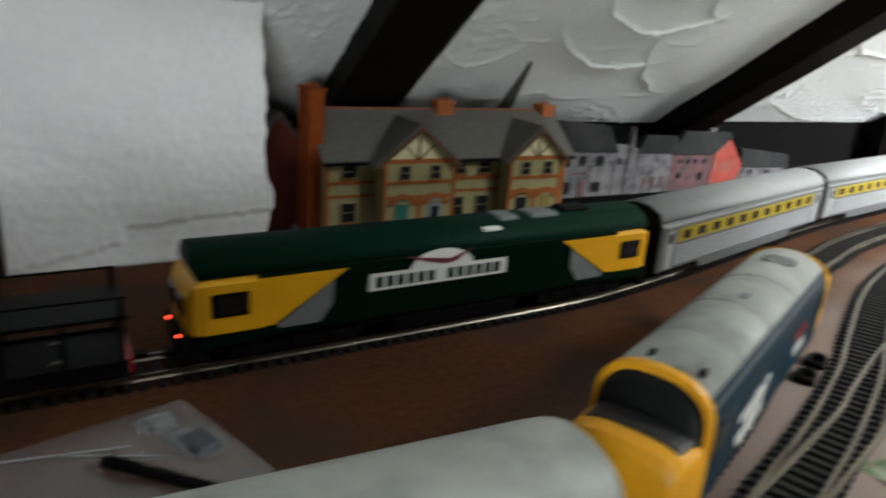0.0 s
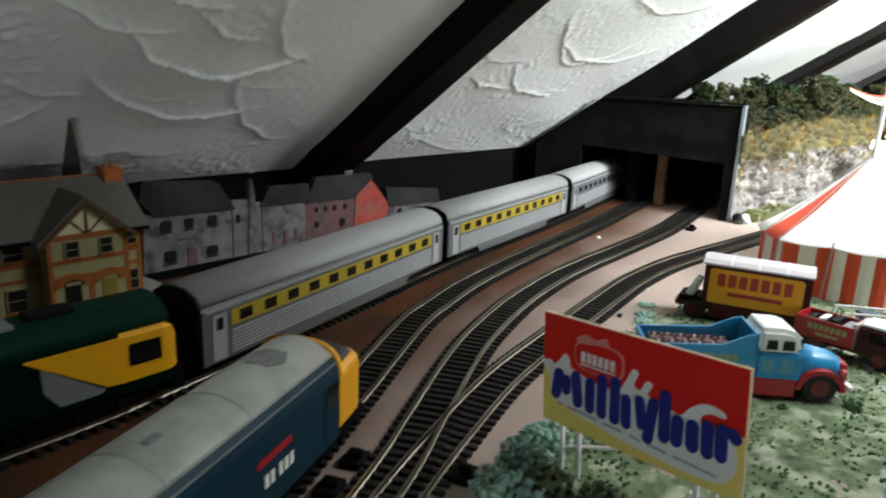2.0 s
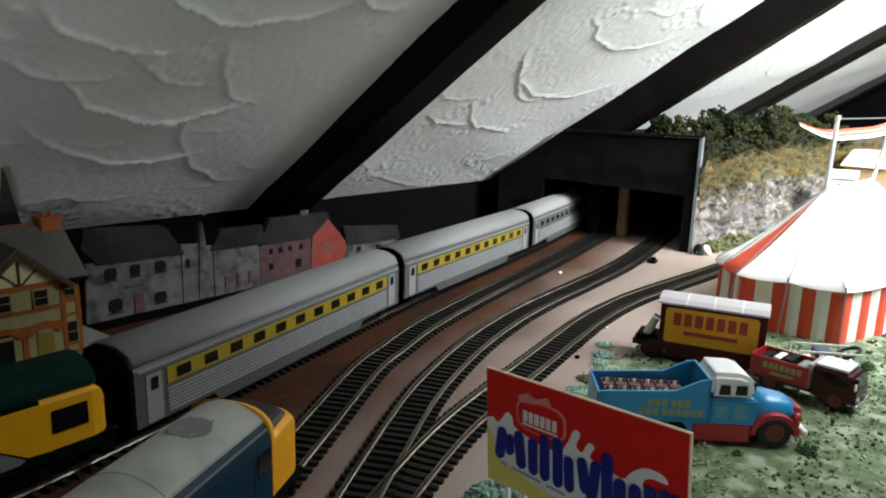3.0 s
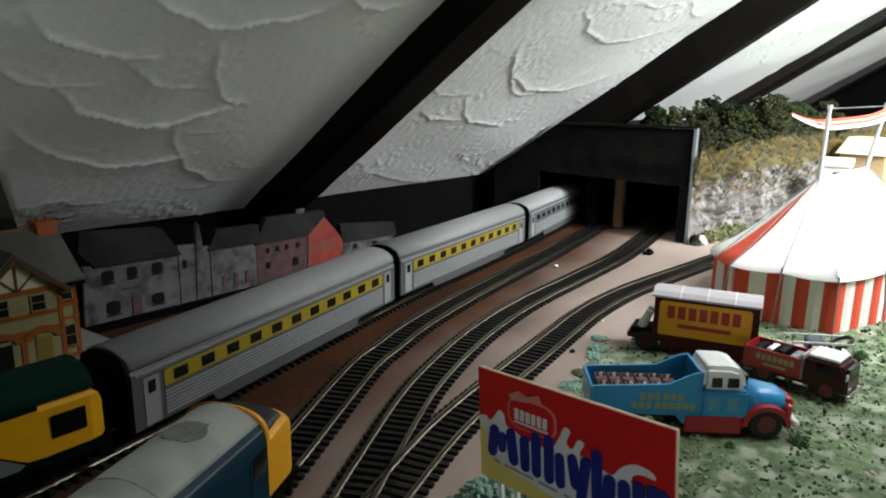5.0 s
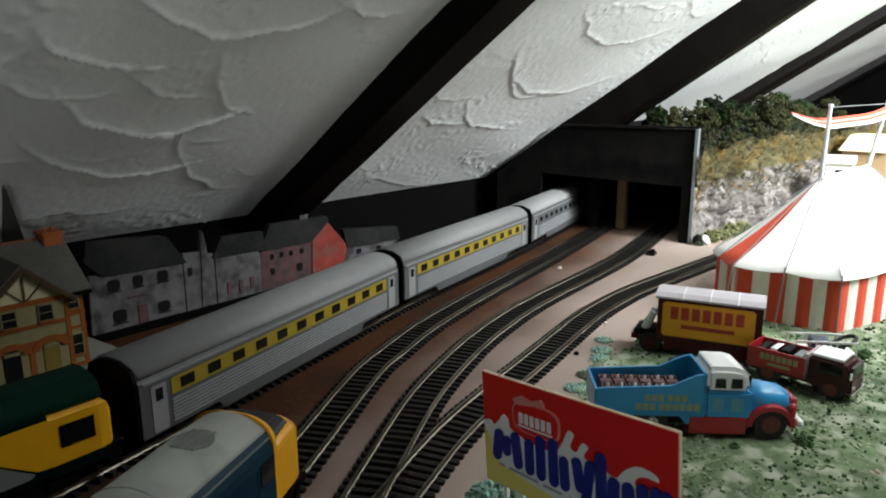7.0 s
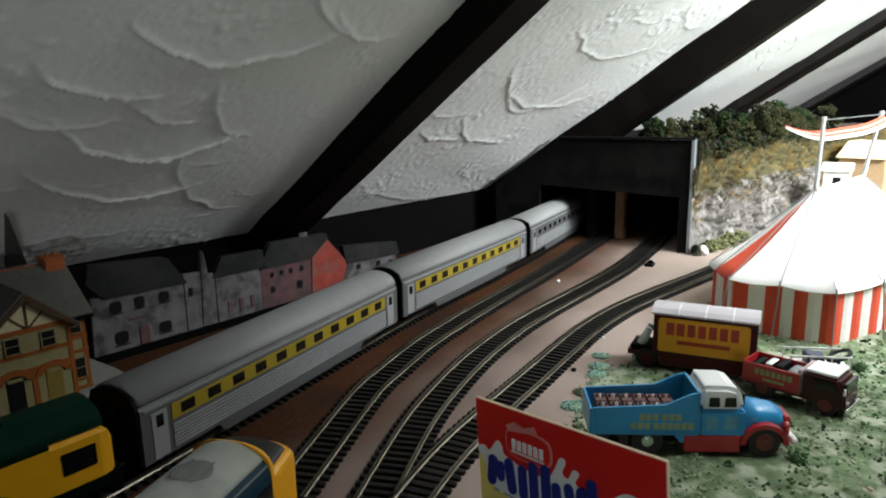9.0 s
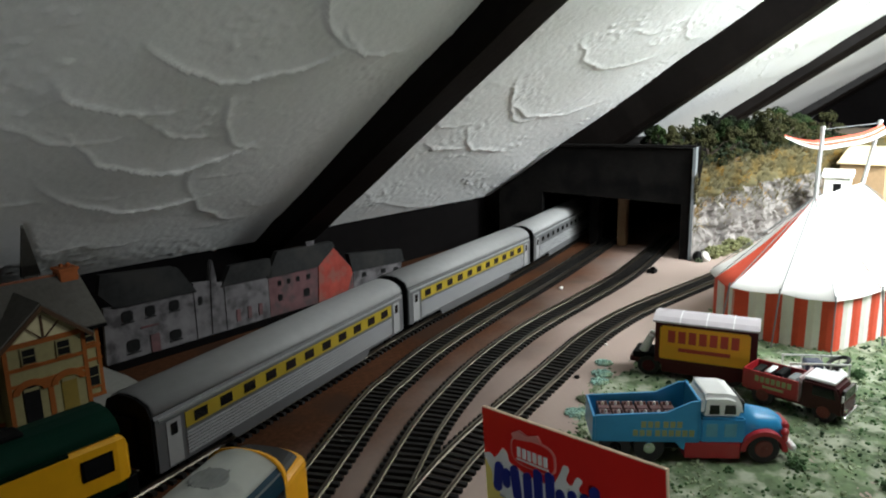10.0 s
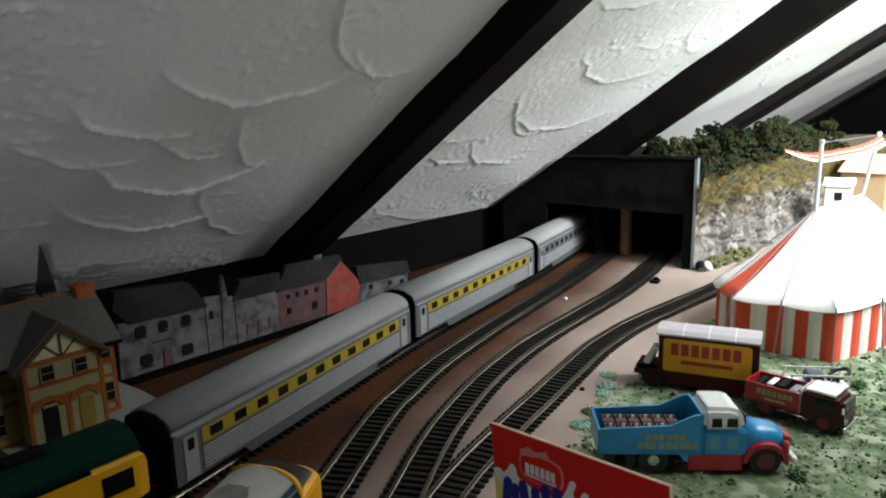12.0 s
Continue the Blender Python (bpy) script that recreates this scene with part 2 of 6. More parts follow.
BARK = mat("bark", (0.05, 0.035, 0.025), 0.9, 0, 0.4, 30, 0.4)
BAG = mat("clear_bag", (0.30, 0.30, 0.29), 0.25, 0, 0.2, 8, 0.6)
MUD = mat("mud_brown", (0.13, 0.10, 0.07), 0.95, 0, 0.4, 30, 0.6)
FRAME_TAN = mat("tan_window_frame", (0.22, 0.19, 0.09), 0.8, 0, 0.2, 30, 0.05)
DARK_MAROON = mat("dark_maroon_cab", (0.036, 0.006, 0.006), 0.35, 0, 0.2, 20, 0.02, spec=0.3)

# ---- mesh helpers ----
def part(name, bm, material, parent=None, label="", m=None):
    """Links a bmesh as one mesh object, under a thing or on its own."""
    me = bpy.data.meshes.new(name)
    bm.normal_update()
    bm.to_mesh(me)
    bm.free()
    for k in (material if isinstance(material, (list, tuple)) else (material,)):
        me.materials.append(k)
    ob = new(name, me)
    if parent is not None:
        ob.parent = parent
    if m is not None:
        ob.matrix_basis = m
    return tagged(ob, label)


def thing(name, label, category, m=None, group="", kind=""):
    ob = new(name)
    ob.empty_display_size = 0.02
    if m is not None:
        ob.matrix_basis = m
    return tagged(ob, label, category, group, kind)


def box(bm, x0, x1, y0, y1, z0, z1, bevel=0.0, m=None, mi=0):
    r = bmesh.ops.create_cube(bm, size=1)
    vs = r["verts"]
    for v in vs:
        v.co = Vector(((x0 + x1) / 2 + v.co.x * (x1 - x0), (y0 + y1) / 2 + v.co.y * (y1 - y0), (z0 + z1) / 2 + v.co.z * (z1 - z0)))
        if m is not None:
            v.co = m @ v.co
    fs = list({f for v in vs for f in v.link_faces})
    for f in fs:
        f.material_index = mi
    if bevel:
        es = list({e for f in fs for e in f.edges})
        bmesh.ops.bevel(bm, geom=es, offset=bevel, segments=2, affect="EDGES", profile=0.5)
    return vs


def boxes(*specs, bevel=0.0):
    bm = bmesh.new()
    for s in specs:
        box(bm, *s, bevel=bevel)
    return bm


def cyl(bm, p, q, r0, r1=None, n=14, cap=True):
    """A rod or cone frustum from p to q."""
    p, q = Vector(p), Vector(q)
    r1 = r0 if r1 is None else r1
    d = q - p
    rot = d.to_track_quat("Z", "Y").to_matrix().to_4x4()
    bmesh.ops.create_cone(bm, cap_ends=cap, segments=n, radius1=r0, radius2=r1, depth=d.length, matrix=Matrix.Translation((p + q) / 2) @ rot)
    return bm


def rod(p, q, r0, r1=None, n=14):
    return cyl(bmesh.new(), p, q, r0, r1, n)


def prism(bm, outline, y0, y1, axis="y"):
    """Extrudes an outline of (a, b) pairs: axis y: (x, z) from y0 to y1; x: (y, z); z: (x, y)."""
    def co(a, b, c):
        return {"y": (a, c, b), "x": (c, a, b), "z": (a, b, c)}[axis]
    lo = [bm.verts.new(co(a, b, y0)) for a, b in outline]
    hi = [bm.verts.new(co(a, b, y1)) for a, b in outline]
    n = len(outline)
    fs = [bm.faces.new(lo), bm.faces.new(hi[::-1])]
    for i in range(n):
        fs.append(bm.faces.new((lo[i], hi[i], hi[(i + 1) % n], lo[(i + 1) % n])))
    bmesh.ops.recalc_face_normals(bm, faces=fs)
    return fs


def slab(outline, y0, y1, axis="y", bevel=0.0):
    bm = bmesh.new()
    prism(bm, outline, y0, y1, axis)
    if bevel:
        bmesh.ops.bevel(bm, geom=bm.edges[:], offset=bevel, segments=2, affect="EDGES")
    return bm


def loft(sections, closed=True, caps=True):
    """Skins a list of equal-length rings of points."""
    bm = bmesh.new()
    rings = [[bm.verts.new(p) for p in s] for s in sections]
    n = len(rings[0])
    for a, b in zip(rings, rings[1:]):
        for i in range(n if closed else n - 1):
            bm.faces.new((a[i], a[(i + 1) % n], b[(i + 1) % n], b[i]))
    if caps and closed:
        bm.faces.new(rings[0][::-1])
        bm.faces.new(rings[-1])
    bmesh.ops.recalc_face_normals(bm, faces=bm.faces[:])
    return bm


def smooth(ob):
    for f in ob.data.polygons:
        f.use_smooth = True
    return ob


def spline(points, step=0.002):
    """A smooth line through the points, in even steps, with the tangent at each."""
    pts = [Vector((*p, 0)) for p in points]
    pts = [2 * pts[0] - pts[1]] + pts + [2 * pts[-1] - pts[-2]]
    raw = []
    for a, b, c, d in zip(pts, pts[1:], pts[2:], pts[3:]):
        for i in range(24):
            t = i / 24
            raw.append(0.5 * ((2 * b) + (c - a) * t + (2 * a - 5 * b + 4 * c - d) * t * t + (3 * b - a - 3 * c + d) * t ** 3))
    raw.append(pts[-2])
    out, need = [raw[0]], step
    for a, b in zip(raw, raw[1:]):
        d = (b - a).length
        while need <= d:
            out.append(a.lerp(b, need / d))
            need += step
        need -= d
    tang = [(out[min(i + 3, len(out) - 1)] - out[max(i - 3, 0)]).normalized() for i in range(len(out))]
    return list(zip(out, tang))


def grid_mesh(nx, ny, f, name, material, m=None):
    """A height field: f(i, j) gives the point of each of the nx by ny corners."""
    verts = [f(i, j) for j in range(ny) for i in range(nx)]
    faces = [(j * nx + i, j * nx + i + 1, (j + 1) * nx + i + 1, (j + 1) * nx + i) for j in range(ny - 1) for i in range(nx - 1)]
    me = bpy.data.meshes.new(name)
    me.from_pydata(verts, [], faces)
    for p in me.polygons:
        p.use_smooth = True
    me.materials.append(material)
    ob = new(name, me)
    if m is not None:
        ob.matrix_basis = m
    return ob


# ---- the setting ----
EAVE_V, EAVE_Z, PITCH = 0.489, 0.071, 0.70      # foot of the sloping ceiling
U0, U1, V0 = -1.6, 2.32, -1.5                    # ends of the attic


def slope_z(v):
    return EAVE_Z + PITCH * (EAVE_V - v)


board = bmesh.new()
box(board, U0 + 0.3, U1 - 0.02, -0.28, EAVE_V + 0.02, -0.018, 0.0)
tagged(part("baseboard", board, BOARD, m=UV), "brown painted layout baseboard with faint stains", "baseboard", kind="structure")
low = bmesh.new()
box(low, U0, U1, EAVE_V + 0.02, EAVE_V + 0.06, -0.75, 0.13)
tagged(part("wall_eaves", low, BLACK_WALL, m=UV), "low black painted wall behind the layout", "wall", kind="structure")
# unseen floor, its colour lowered to cut bounced light
fl = bmesh.new()
box(fl, U0, U1, V0, EAVE_V, -0.79, -0.75)
tagged(part("floor", fl, mat("unseen_floor_dark", (0.08, 0.065, 0.055), 0.95, 0, 0.3, 20, 0.5), m=UV), "unseen added attic floor below the layout, set dark", "floor", kind="structure")

# sloping ceiling with trowelled scallops: every swirl tilts up to a raised rim
# (along, up, radius, way its rim faces, half angle, height)
SWIRLS = [(0.407, 0.203, 0.074, -1.74, 0.92, 1.3), (0.366, 0.257, 0.063, -1.86, 0.53, 1.1), (0.411, 0.303, 0.078, -1.47, 0.80, 1.3), (0.414, 0.172, 0.094, -1.85, 0.63, 1.0),
          (0.353, 0.254, 0.085, -1.90, 0.35, 0.9), (0.425, 0.243, 0.077, -2.01, 0.36, 0.7), (0.493, 0.220, 0.078, -2.45, 0.40, 0.9), (0.548, 0.156, 0.125, -2.47, 0.45, 0.6),
          (0.497, 0.295, 0.040, -1.89, 0.60, 1.0), (0.815, 0.328, 0.160, -1.71, 0.64, 0.9), (0.817, 0.391, 0.141, -1.58, 0.60, 0.8), (0.797, 0.236, 0.129, -1.92, 0.44, 0.9), (0.712, 0.219, 0.100, -1.76, 0.30, 0.9),
          (0.502, 0.330, 0.077, -2.20, 0.75, 1.2), (0.287, 0.104, 0.030, -1.60, 1.30, 1.0), (0.830, 0.288, 0.303, -1.85, 0.42, 0.35), (0.788, 0.229, 0.068, -1.60, 1.15, 0.9)]
_r = random.Random(5)
for _i in range(150):
    _c = (_r.uniform(-0.3, 2.6), _r.uniform(0.0, 0.75))
    if 0.26 < _c[0] < 0.93 and _c[1] < 0.42:
        if _r.random() < (0.8 if _c[0] < 0.58 else 0.45):
            continue
    SWIRLS.append((*_c, _r.uniform(0.03, 0.10), _r.uniform(-2.5, -1.0), _r.uniform(0.3, 0.8), _r.uniform(0.3, 0.7)))

for _i in range(9):
    SWIRLS.append((0.30 + 0.03 * _i + _r.uniform(-0.01, 0.01), 0.085 + _r.uniform(0, 0.09), _r.uniform(0.05, 0.08), _r.uniform(-1.9, -1.3), _r.uniform(0.2, 0.5), _r.uniform(0.2, 0.4)))


def plaster(u, t):
    """Relief of the ceiling at u along the eaves and t up the slope."""
    h = np.zeros_like(u)
    wob = 0.004 * np.sin(u * 97 + 3 * np.sin(t * 61)) + 0.003 * np.sin(t * 143 + 2 * np.sin(u * 88)) + 0.0015 * np.sin(u * 391 + t * 277)
    for cu, ct, r, way, half, amp in SWIRLS:
        du, dt = u - cu, t - ct
        d = np.hypot(du, dt) + wob * 0.35
        turn = np.abs((np.arctan2(dt, du) - way + np.pi) % (2 * np.pi) - np.pi)
        w = np.clip((half + 0.22 - turn) / 0.3, 0, 1)
        if not ((w > 0) & (d < r * 1.1)).any():
            continue
        rim = d / r
        inner = np.clip(rim, 0, 1) ** 9 * 0.30 + np.clip(rim, 0, 1) ** 90 * 0.70
        lift = amp * (0.0038 if cu < 0.58 else 0.0021) * w * np.where(rim <= 1, inner, np.clip(1 - (rim - 1) * r / 0.0011, 0, 1))
        h = np.maximum(h, lift)
    calm = 1 - np.clip((0.11 - np.hypot(u - 0.50, (t - 0.09) * 1.3)) / 0.04, 0, 1)
    rough = calm * np.clip(np.sin(u * 37 + 2.2 * np.sin(t * 29)) * np.sin(t * 41 + 1.7 * np.sin(u * 23)) + 0.25, 0, 1)
    fine = np.random.RandomState(3).rand(*u.shape)
    fine = (fine + np.roll(fine, 1, 0) + np.roll(fine, 1, 1) + np.roll(fine, (1, 1), (0, 1))) / 4 - 0.5
    pimples = np.clip(fine - 0.16, 0, 1) * rough ** 2
    coarse = np.random.RandomState(8).rand(*u.shape) - 0.5
    for _ in range(1):
        coarse = (coarse + np.roll(coarse, 1, 0) + np.roll(coarse, -1, 0) + np.roll(coarse, 1, 1) + np.roll(coarse, -1, 1)) / 5
    daubs = np.clip(coarse - 0.12, 0, 0.2) * np.clip((0.36 - u + 0.25 * (t - 0.25)) / 0.06, 0, 1)
    return h + daubs * 0.012 + pimples * 0.0045 + rough * fine * 0.0009 + 0.0010 * np.sin(u * 21 + 4 * np.sin(t * 9)) * np.sin(t * 26) + fine * 0.0006


def ceiling_piece(name, u0, u1, t0, t1, step):
    nx, ny = int((u1 - u0) / step) + 1, int((t1 - t0) / step) + 1
    uu, tt = np.meshgrid(np.linspace(u0, u1, nx), np.linspace(t0, t1, ny))
    h = plaster(uu, tt)
    k = 1 / math.sqrt(1 + PITCH ** 2)
    v = EAVE_V - tt * k - h * PITCH * k
    z = EAVE_Z + tt * PITCH * k - h * k
    co = np.stack([uu, v, z], -1)
    return tagged(grid_mesh(nx, ny, lambda i, j: co[j, i], name, PLASTER, UV), "white sloping ceiling of thickly swirled textured plaster", "ceiling", kind="structure")


ceiling_piece("ceiling", 0.0, 1.35, -0.018, 0.62, 0.0018)
ceiling_piece("ceiling_far", 1.35, U1, -0.018, 0.75, 0.006)
# upper slope, with an added unseen opening for the field's fill lamp
for a0, a1, v0, v1 in ((U0, 0.60, EAVE_V - 0.50, -0.75), (0.86, U1, EAVE_V - 0.50, -0.75), (0.60, 0.86, EAVE_V - 0.50, -0.04), (0.60, 0.86, -0.27, -0.75)):
    tagged(part("ceiling_top", slab([(v0, slope_z(v0) + 0.004), (v1, slope_z(v1) + 0.004), (v1, slope_z(v1) + 0.024), (v0, slope_z(v0) + 0.024)], a0, a1, "x"), PLASTER, m=UV), "upper part of the white sloping ceiling", "ceiling", kind="structure")
tagged(part("ceiling_left", slab([(EAVE_V + 0.01, slope_z(EAVE_V + 0.01) + 0.004), (-0.02, slope_z(-0.02) + 0.004), (-0.02, slope_z(-0.02) + 0.024), (EAVE_V + 0.01, slope_z(EAVE_V + 0.01) + 0.024)], U0, 0.02, "x"), PLASTER, m=UV), "white sloping ceiling beside the pier", "ceiling", kind="structure")
# added closing walls, set dark so they bounce little light
ROOM = mat("unseen_room_dark", (0.035, 0.028, 0.024), 0.85, 0, 0.3, 20, 0.2)
for name, a, b, c, d in (("wall_left", U0 - 0.04, U0, V0, EAVE_V), ("wall_right", U1, U1 + 0.04, V0, EAVE_V), ("wall_rear", U0, U1, V0 - 0.04, V0)):
    w = bmesh.new()
    box(w, a, b, c, d, -0.75, 1.0)
    # the right wall is black in place of the unlit far room
    tagged(part(name, w, BLACK_WALL if name == "wall_right" else ROOM, m=UV), "plain added attic wall in a darkened colour", "wall", kind="structure")
cl = bmesh.new()
box(cl, U0, U1, V0, -0.74, 0.93, 0.97)
tagged(part("ceiling_flat", cl, ROOM, m=UV), "unseen added attic ceiling in a darkened colour", "ceiling", kind="structure")


def rafter(u, w, p, skew=0.0, t1=0.85):
    """A timber u along the eaves, w wide, standing p proud of the ceiling."""
    k = 1 / math.sqrt(1 + PITCH ** 2)
    bm = bmesh.new()
    n = 40
    rr = random.Random(int(u * 1000))
    rings = []
    for i in range(n + 1):
        t = -0.03 + (t1 + 0.03) * i / n
        c = u + skew * t + rr.uniform(-0.0006, 0.0006)
        ring = []
        for a, h in ((0, -0.01), (w, -0.01), (w - 0.003, p - 0.002), (w - 0.008, p), (0.008, p), (0.002, p - 0.005)):
            h += rr.uniform(-0.0002, 0.0002)
            ring.append((c + a, EAVE_V - t * k - h * PITCH * k, EAVE_Z + t * PITCH * k - h * k))
        rings.append(ring)
    ob = part("rafter", loft(rings), BEAM, m=UV)
    return tagged(ob, "rough dark-stained timber rafter across the sloping ceiling", "rafter", group="rafters", kind="structure")


rafter(0.190, 0.052, 0.022)
rafter(0.553, 0.050, 0.022)
rafter(0.928, 0.036, 0.040, 0.15)
rafter(1.41, 0.060, 0.020, 0.25)
rafter(1.97, 0.100, 0.020, 0.40)
rafter(-0.18, 0.052, 0.022)

# unseen wall added to house the window lamp: the opening goes through it
WM = Matrix.Translation((1.08, 0.14, 0)) @ pose(0, 0, 0, 0, 0, math.degrees(math.atan2(-0.196, 0.981)))
for name, a, b, c, d in (("wall_window_side", -0.20, -0.19, -0.75, 0.75), ("wall_window_far_side", 0.19, 0.95, -0.75, 0.75), ("wall_window_sill", -0.19, 0.19, -0.75, 0.34), ("wall_window_head", -0.19, 0.19, 0.62, 0.75)):
    w = bmesh.new()
    box(w, a, b, -0.09, -0.02, c, d)
    tagged(part(name, w, ROOM, m=WM), "unseen dark wall added round the window lamp", "wall", kind="structure")

# added unseen wall behind the camera, with a low opening for the fill lamp
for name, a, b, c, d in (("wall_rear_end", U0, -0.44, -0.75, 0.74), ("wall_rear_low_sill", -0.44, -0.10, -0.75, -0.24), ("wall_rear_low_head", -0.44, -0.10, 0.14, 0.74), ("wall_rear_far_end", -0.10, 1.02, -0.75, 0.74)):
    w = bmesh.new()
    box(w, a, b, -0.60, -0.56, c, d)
    tagged(part(name, w, ROOM, m=UV), "unseen dark wall added round the rear fill lamp", "wall", kind="structure")

# white plastered pier beside the houses
pr = bmesh.new()
box(pr, 0.0, 0.1315, 0.387, 0.5, 0.0, 0.2)
bmesh.ops.subdivide_edges(pr, edges=pr.edges[:], cuts=110, use_grid_fill=True)
pr.verts.index_update()
relief = plaster(np.array([[v.co.x * 0.9 + 0.62 + v.co.y * 0.4 for v in pr.verts]]), np.array([[v.co.z * 1.1 + 0.18 for v in pr.verts]]))[0]
for v in pr.verts:
    if v.co.z > 0.19:
        continue
    lip = 0.028 + 0.10 * (v.co.x - 0.119) * (1 if v.co.x > 0.055 else 2.2) + 0.002 * noise.noise(v.co * 120)
    n = noise.noise(Vector((v.co.x * 14, v.co.y * 14, v.co.z * 22))) * 0.0022 + noise.noise(Vector((v.co.x * 60, v.co.y * 60, v.co.z * 200))) * 0.0004 + noise.noise(v.co * 260) * 0.00022 + 0.3 * relief[v.index]
    n -= 0.0016 if v.co.z < lip else 0.0
    v.co.x += n + 0.0045 * math.exp(-((v.co.z - 0.030) / 0.014) ** 2) + 0.0016 * noise.noise(Vector((7, v.co.z * 90, 2))) if v.co.x > 0.1 else 0
    v.co.y -= n + 0.004 * max(0.0, noise.noise(Vector((v.co.x * 9, 3, v.co.z * 14))))
for v in pr.verts:
    v.co.z = min(v.co.z, 0.2)
pier = smooth(part("pier", pr, PIER, m=UV))
tagged(pier, "white rough-plastered chimney pier reaching the ceiling", "pier", kind="structure")

# ---- track ----
GAUGE, RAIL_Z = 0.0165, 0.0046
LINE_A = [(-0.62, -0.06), (-0.36, 0.085), (-0.21, 0.175), (-0.129, 0.227), (-0.086, 0.253), (-0.004, 0.305), (0.081, 0.361), (0.124, 0.396), (0.178, 0.447), (0.236, 0.503), (0.324, 0.588), (0.45, 0.694), (0.585, 0.815), (0.70, 0.93)]
LINE_B = [(-0.60, -0.16), (-0.34, -0.045), (-0.13, 0.046), (-0.06, 0.081), (-0.0095, 0.108), (0.0235, 0.126), (0.0545, 0.147), (0.078, 0.176), (0.104, 0.212), (0.142, 0.264), (0.198, 0.350), (0.2615, 0.4525), (0.289, 0.4865), (0.3185, 0.520), (0.352, 0.552), (0.409, 0.602), (0.515, 0.690), (0.622, 0.785), (0.72, 0.875)]
LINE_C = [(-0.10, -0.10), (0.0, 0.03), (0.075, 0.125), (0.137, 0.200), (0.178, 0.250), (0.216, 0.302), (0.241, 0.342), (0.282, 0.406), (0.316, 0.449), (0.3535, 0.4895), (0.3995, 0.531), (0.4445, 0.565), (0.494, 0.599), (0.58, 0.660), (0.668, 0.735), (0.77, 0.83)]
LINE_D = [(0.135, 0.197), (0.165, 0.228), (0.194, 0.259), (0.211, 0.281), (0.240, 0.316), (0.285, 0.366), (0.334, 0.410), (0.368, 0.4385), (0.413, 0.4765), (0.456, 0.5115), (0.5065, 0.5445), (0.5545, 0.569), (0.633, 0.605), (0.72, 0.645), (0.85, 0.70), (1.05, 0.78)]

sl = bmesh.new()
box(sl, -0.0013, 0.0013, -0.0134, 0.0134, 0.0, 0.0020)
SLEEPER_MESH = bpy.data.meshes.new("sleeper")
sl.to_mesh(SLEEPER_MESH)
sl.free()
SLEEPER_MESH.materials.append(SLEEPER)


def rail(line, off, owner, start=0):
    prof = [(-0.0010, 0.0020), (0.0010, 0.0020), (0.0003, 0.0027), (0.0003, 0.0038), (0.00055, 0.0040), (0.00055, RAIL_Z), (-0.00055, RAIL_Z), (-0.00055, 0.0040), (-0.0003, 0.0038), (-0.0003, 0.0027)]
    rings = []
    for p, t in line[start::2]:
        nrm = Vector((-t.y, t.x, 0))
        rings.append([p + nrm * (off + a) + Vector((0, 0, z)) for a, z in prof])
    return part("rail", loft(rings), STEEL, owner)


def track(points, label, trunk=None, rails_from=0):
    owner = thing("railway_track", label, "model track", group="tracks")
    line = spline(points)
    rail(line, GAUGE / 2, owner, rails_from)
    rail(line, -GAUGE / 2, owner, rails_from)
    step = 3
    for i in range(0, len(line), step):
        p, t = line[i]
        if trunk is not None and min((p - q).length for q, _ in trunk[::3]) < 0.0085:
            continue
        ob = new("sleeper", SLEEPER_MESH)
        ob.parent = owner
        ob.matrix_basis = Matrix.Translation(p) @ pose(0, 0, 0.0002 if trunk is None else -0.0002, 0, 0, math.degrees(math.atan2(t.y, t.x)))
    return line


A = track(LINE_A, "curved model railway track with black sleepers on the brown board")
track(LINE_B, "curved model railway track under the blue locomotive")
C = track(LINE_C, "curved model railway track leading through a turnout")
track(LINE_D, "outer curved model track joining at a turnout, shiny rails", trunk=C, rails_from=0)

# ---- rolling stock ----
def where(line, p):
    """Index on the line nearest to p."""
    return min(range(len(line)), key=lambda i: (line[i][0] - Vector((*p, 0))).length)


def on_track(line, i, length):
    """Pose of a vehicle of that length whose rear end stands at index i, and the index of its front."""
    j = i
    while j < len(line) - 1 and (line[j][0] - line[i][0]).length < length:
        j += 1
    a, b = line[i + (j - i) // 6][0], line[j - (j - i) // 6][0]
    d = b - a
    mid = (line[i][0] + line[j][0]) / 2 * 0.4 + (a + b) / 2 * 0.6
    return Matrix.Translation((mid.x, mid.y, 0)) @ pose(0, 0, 0, 0, 0, math.degrees(math.atan2(d.y, d.x))), j


def body(half, length, x0=None, x1=None, n=1):
    """A long body of one cross-section; half: (y, z) from the sill up to the ridge."""
    ring = half + [(-y, z) for y, z in half[::-1] if y > 1e-5]
    x0 = -length / 2 if x0 is None else x0
    x1 = length / 2 if x1 is None else x1
    return loft([[(x0 + (x1 - x0) * i / n, y, z) for y, z in ring] for i in range(n + 1)])


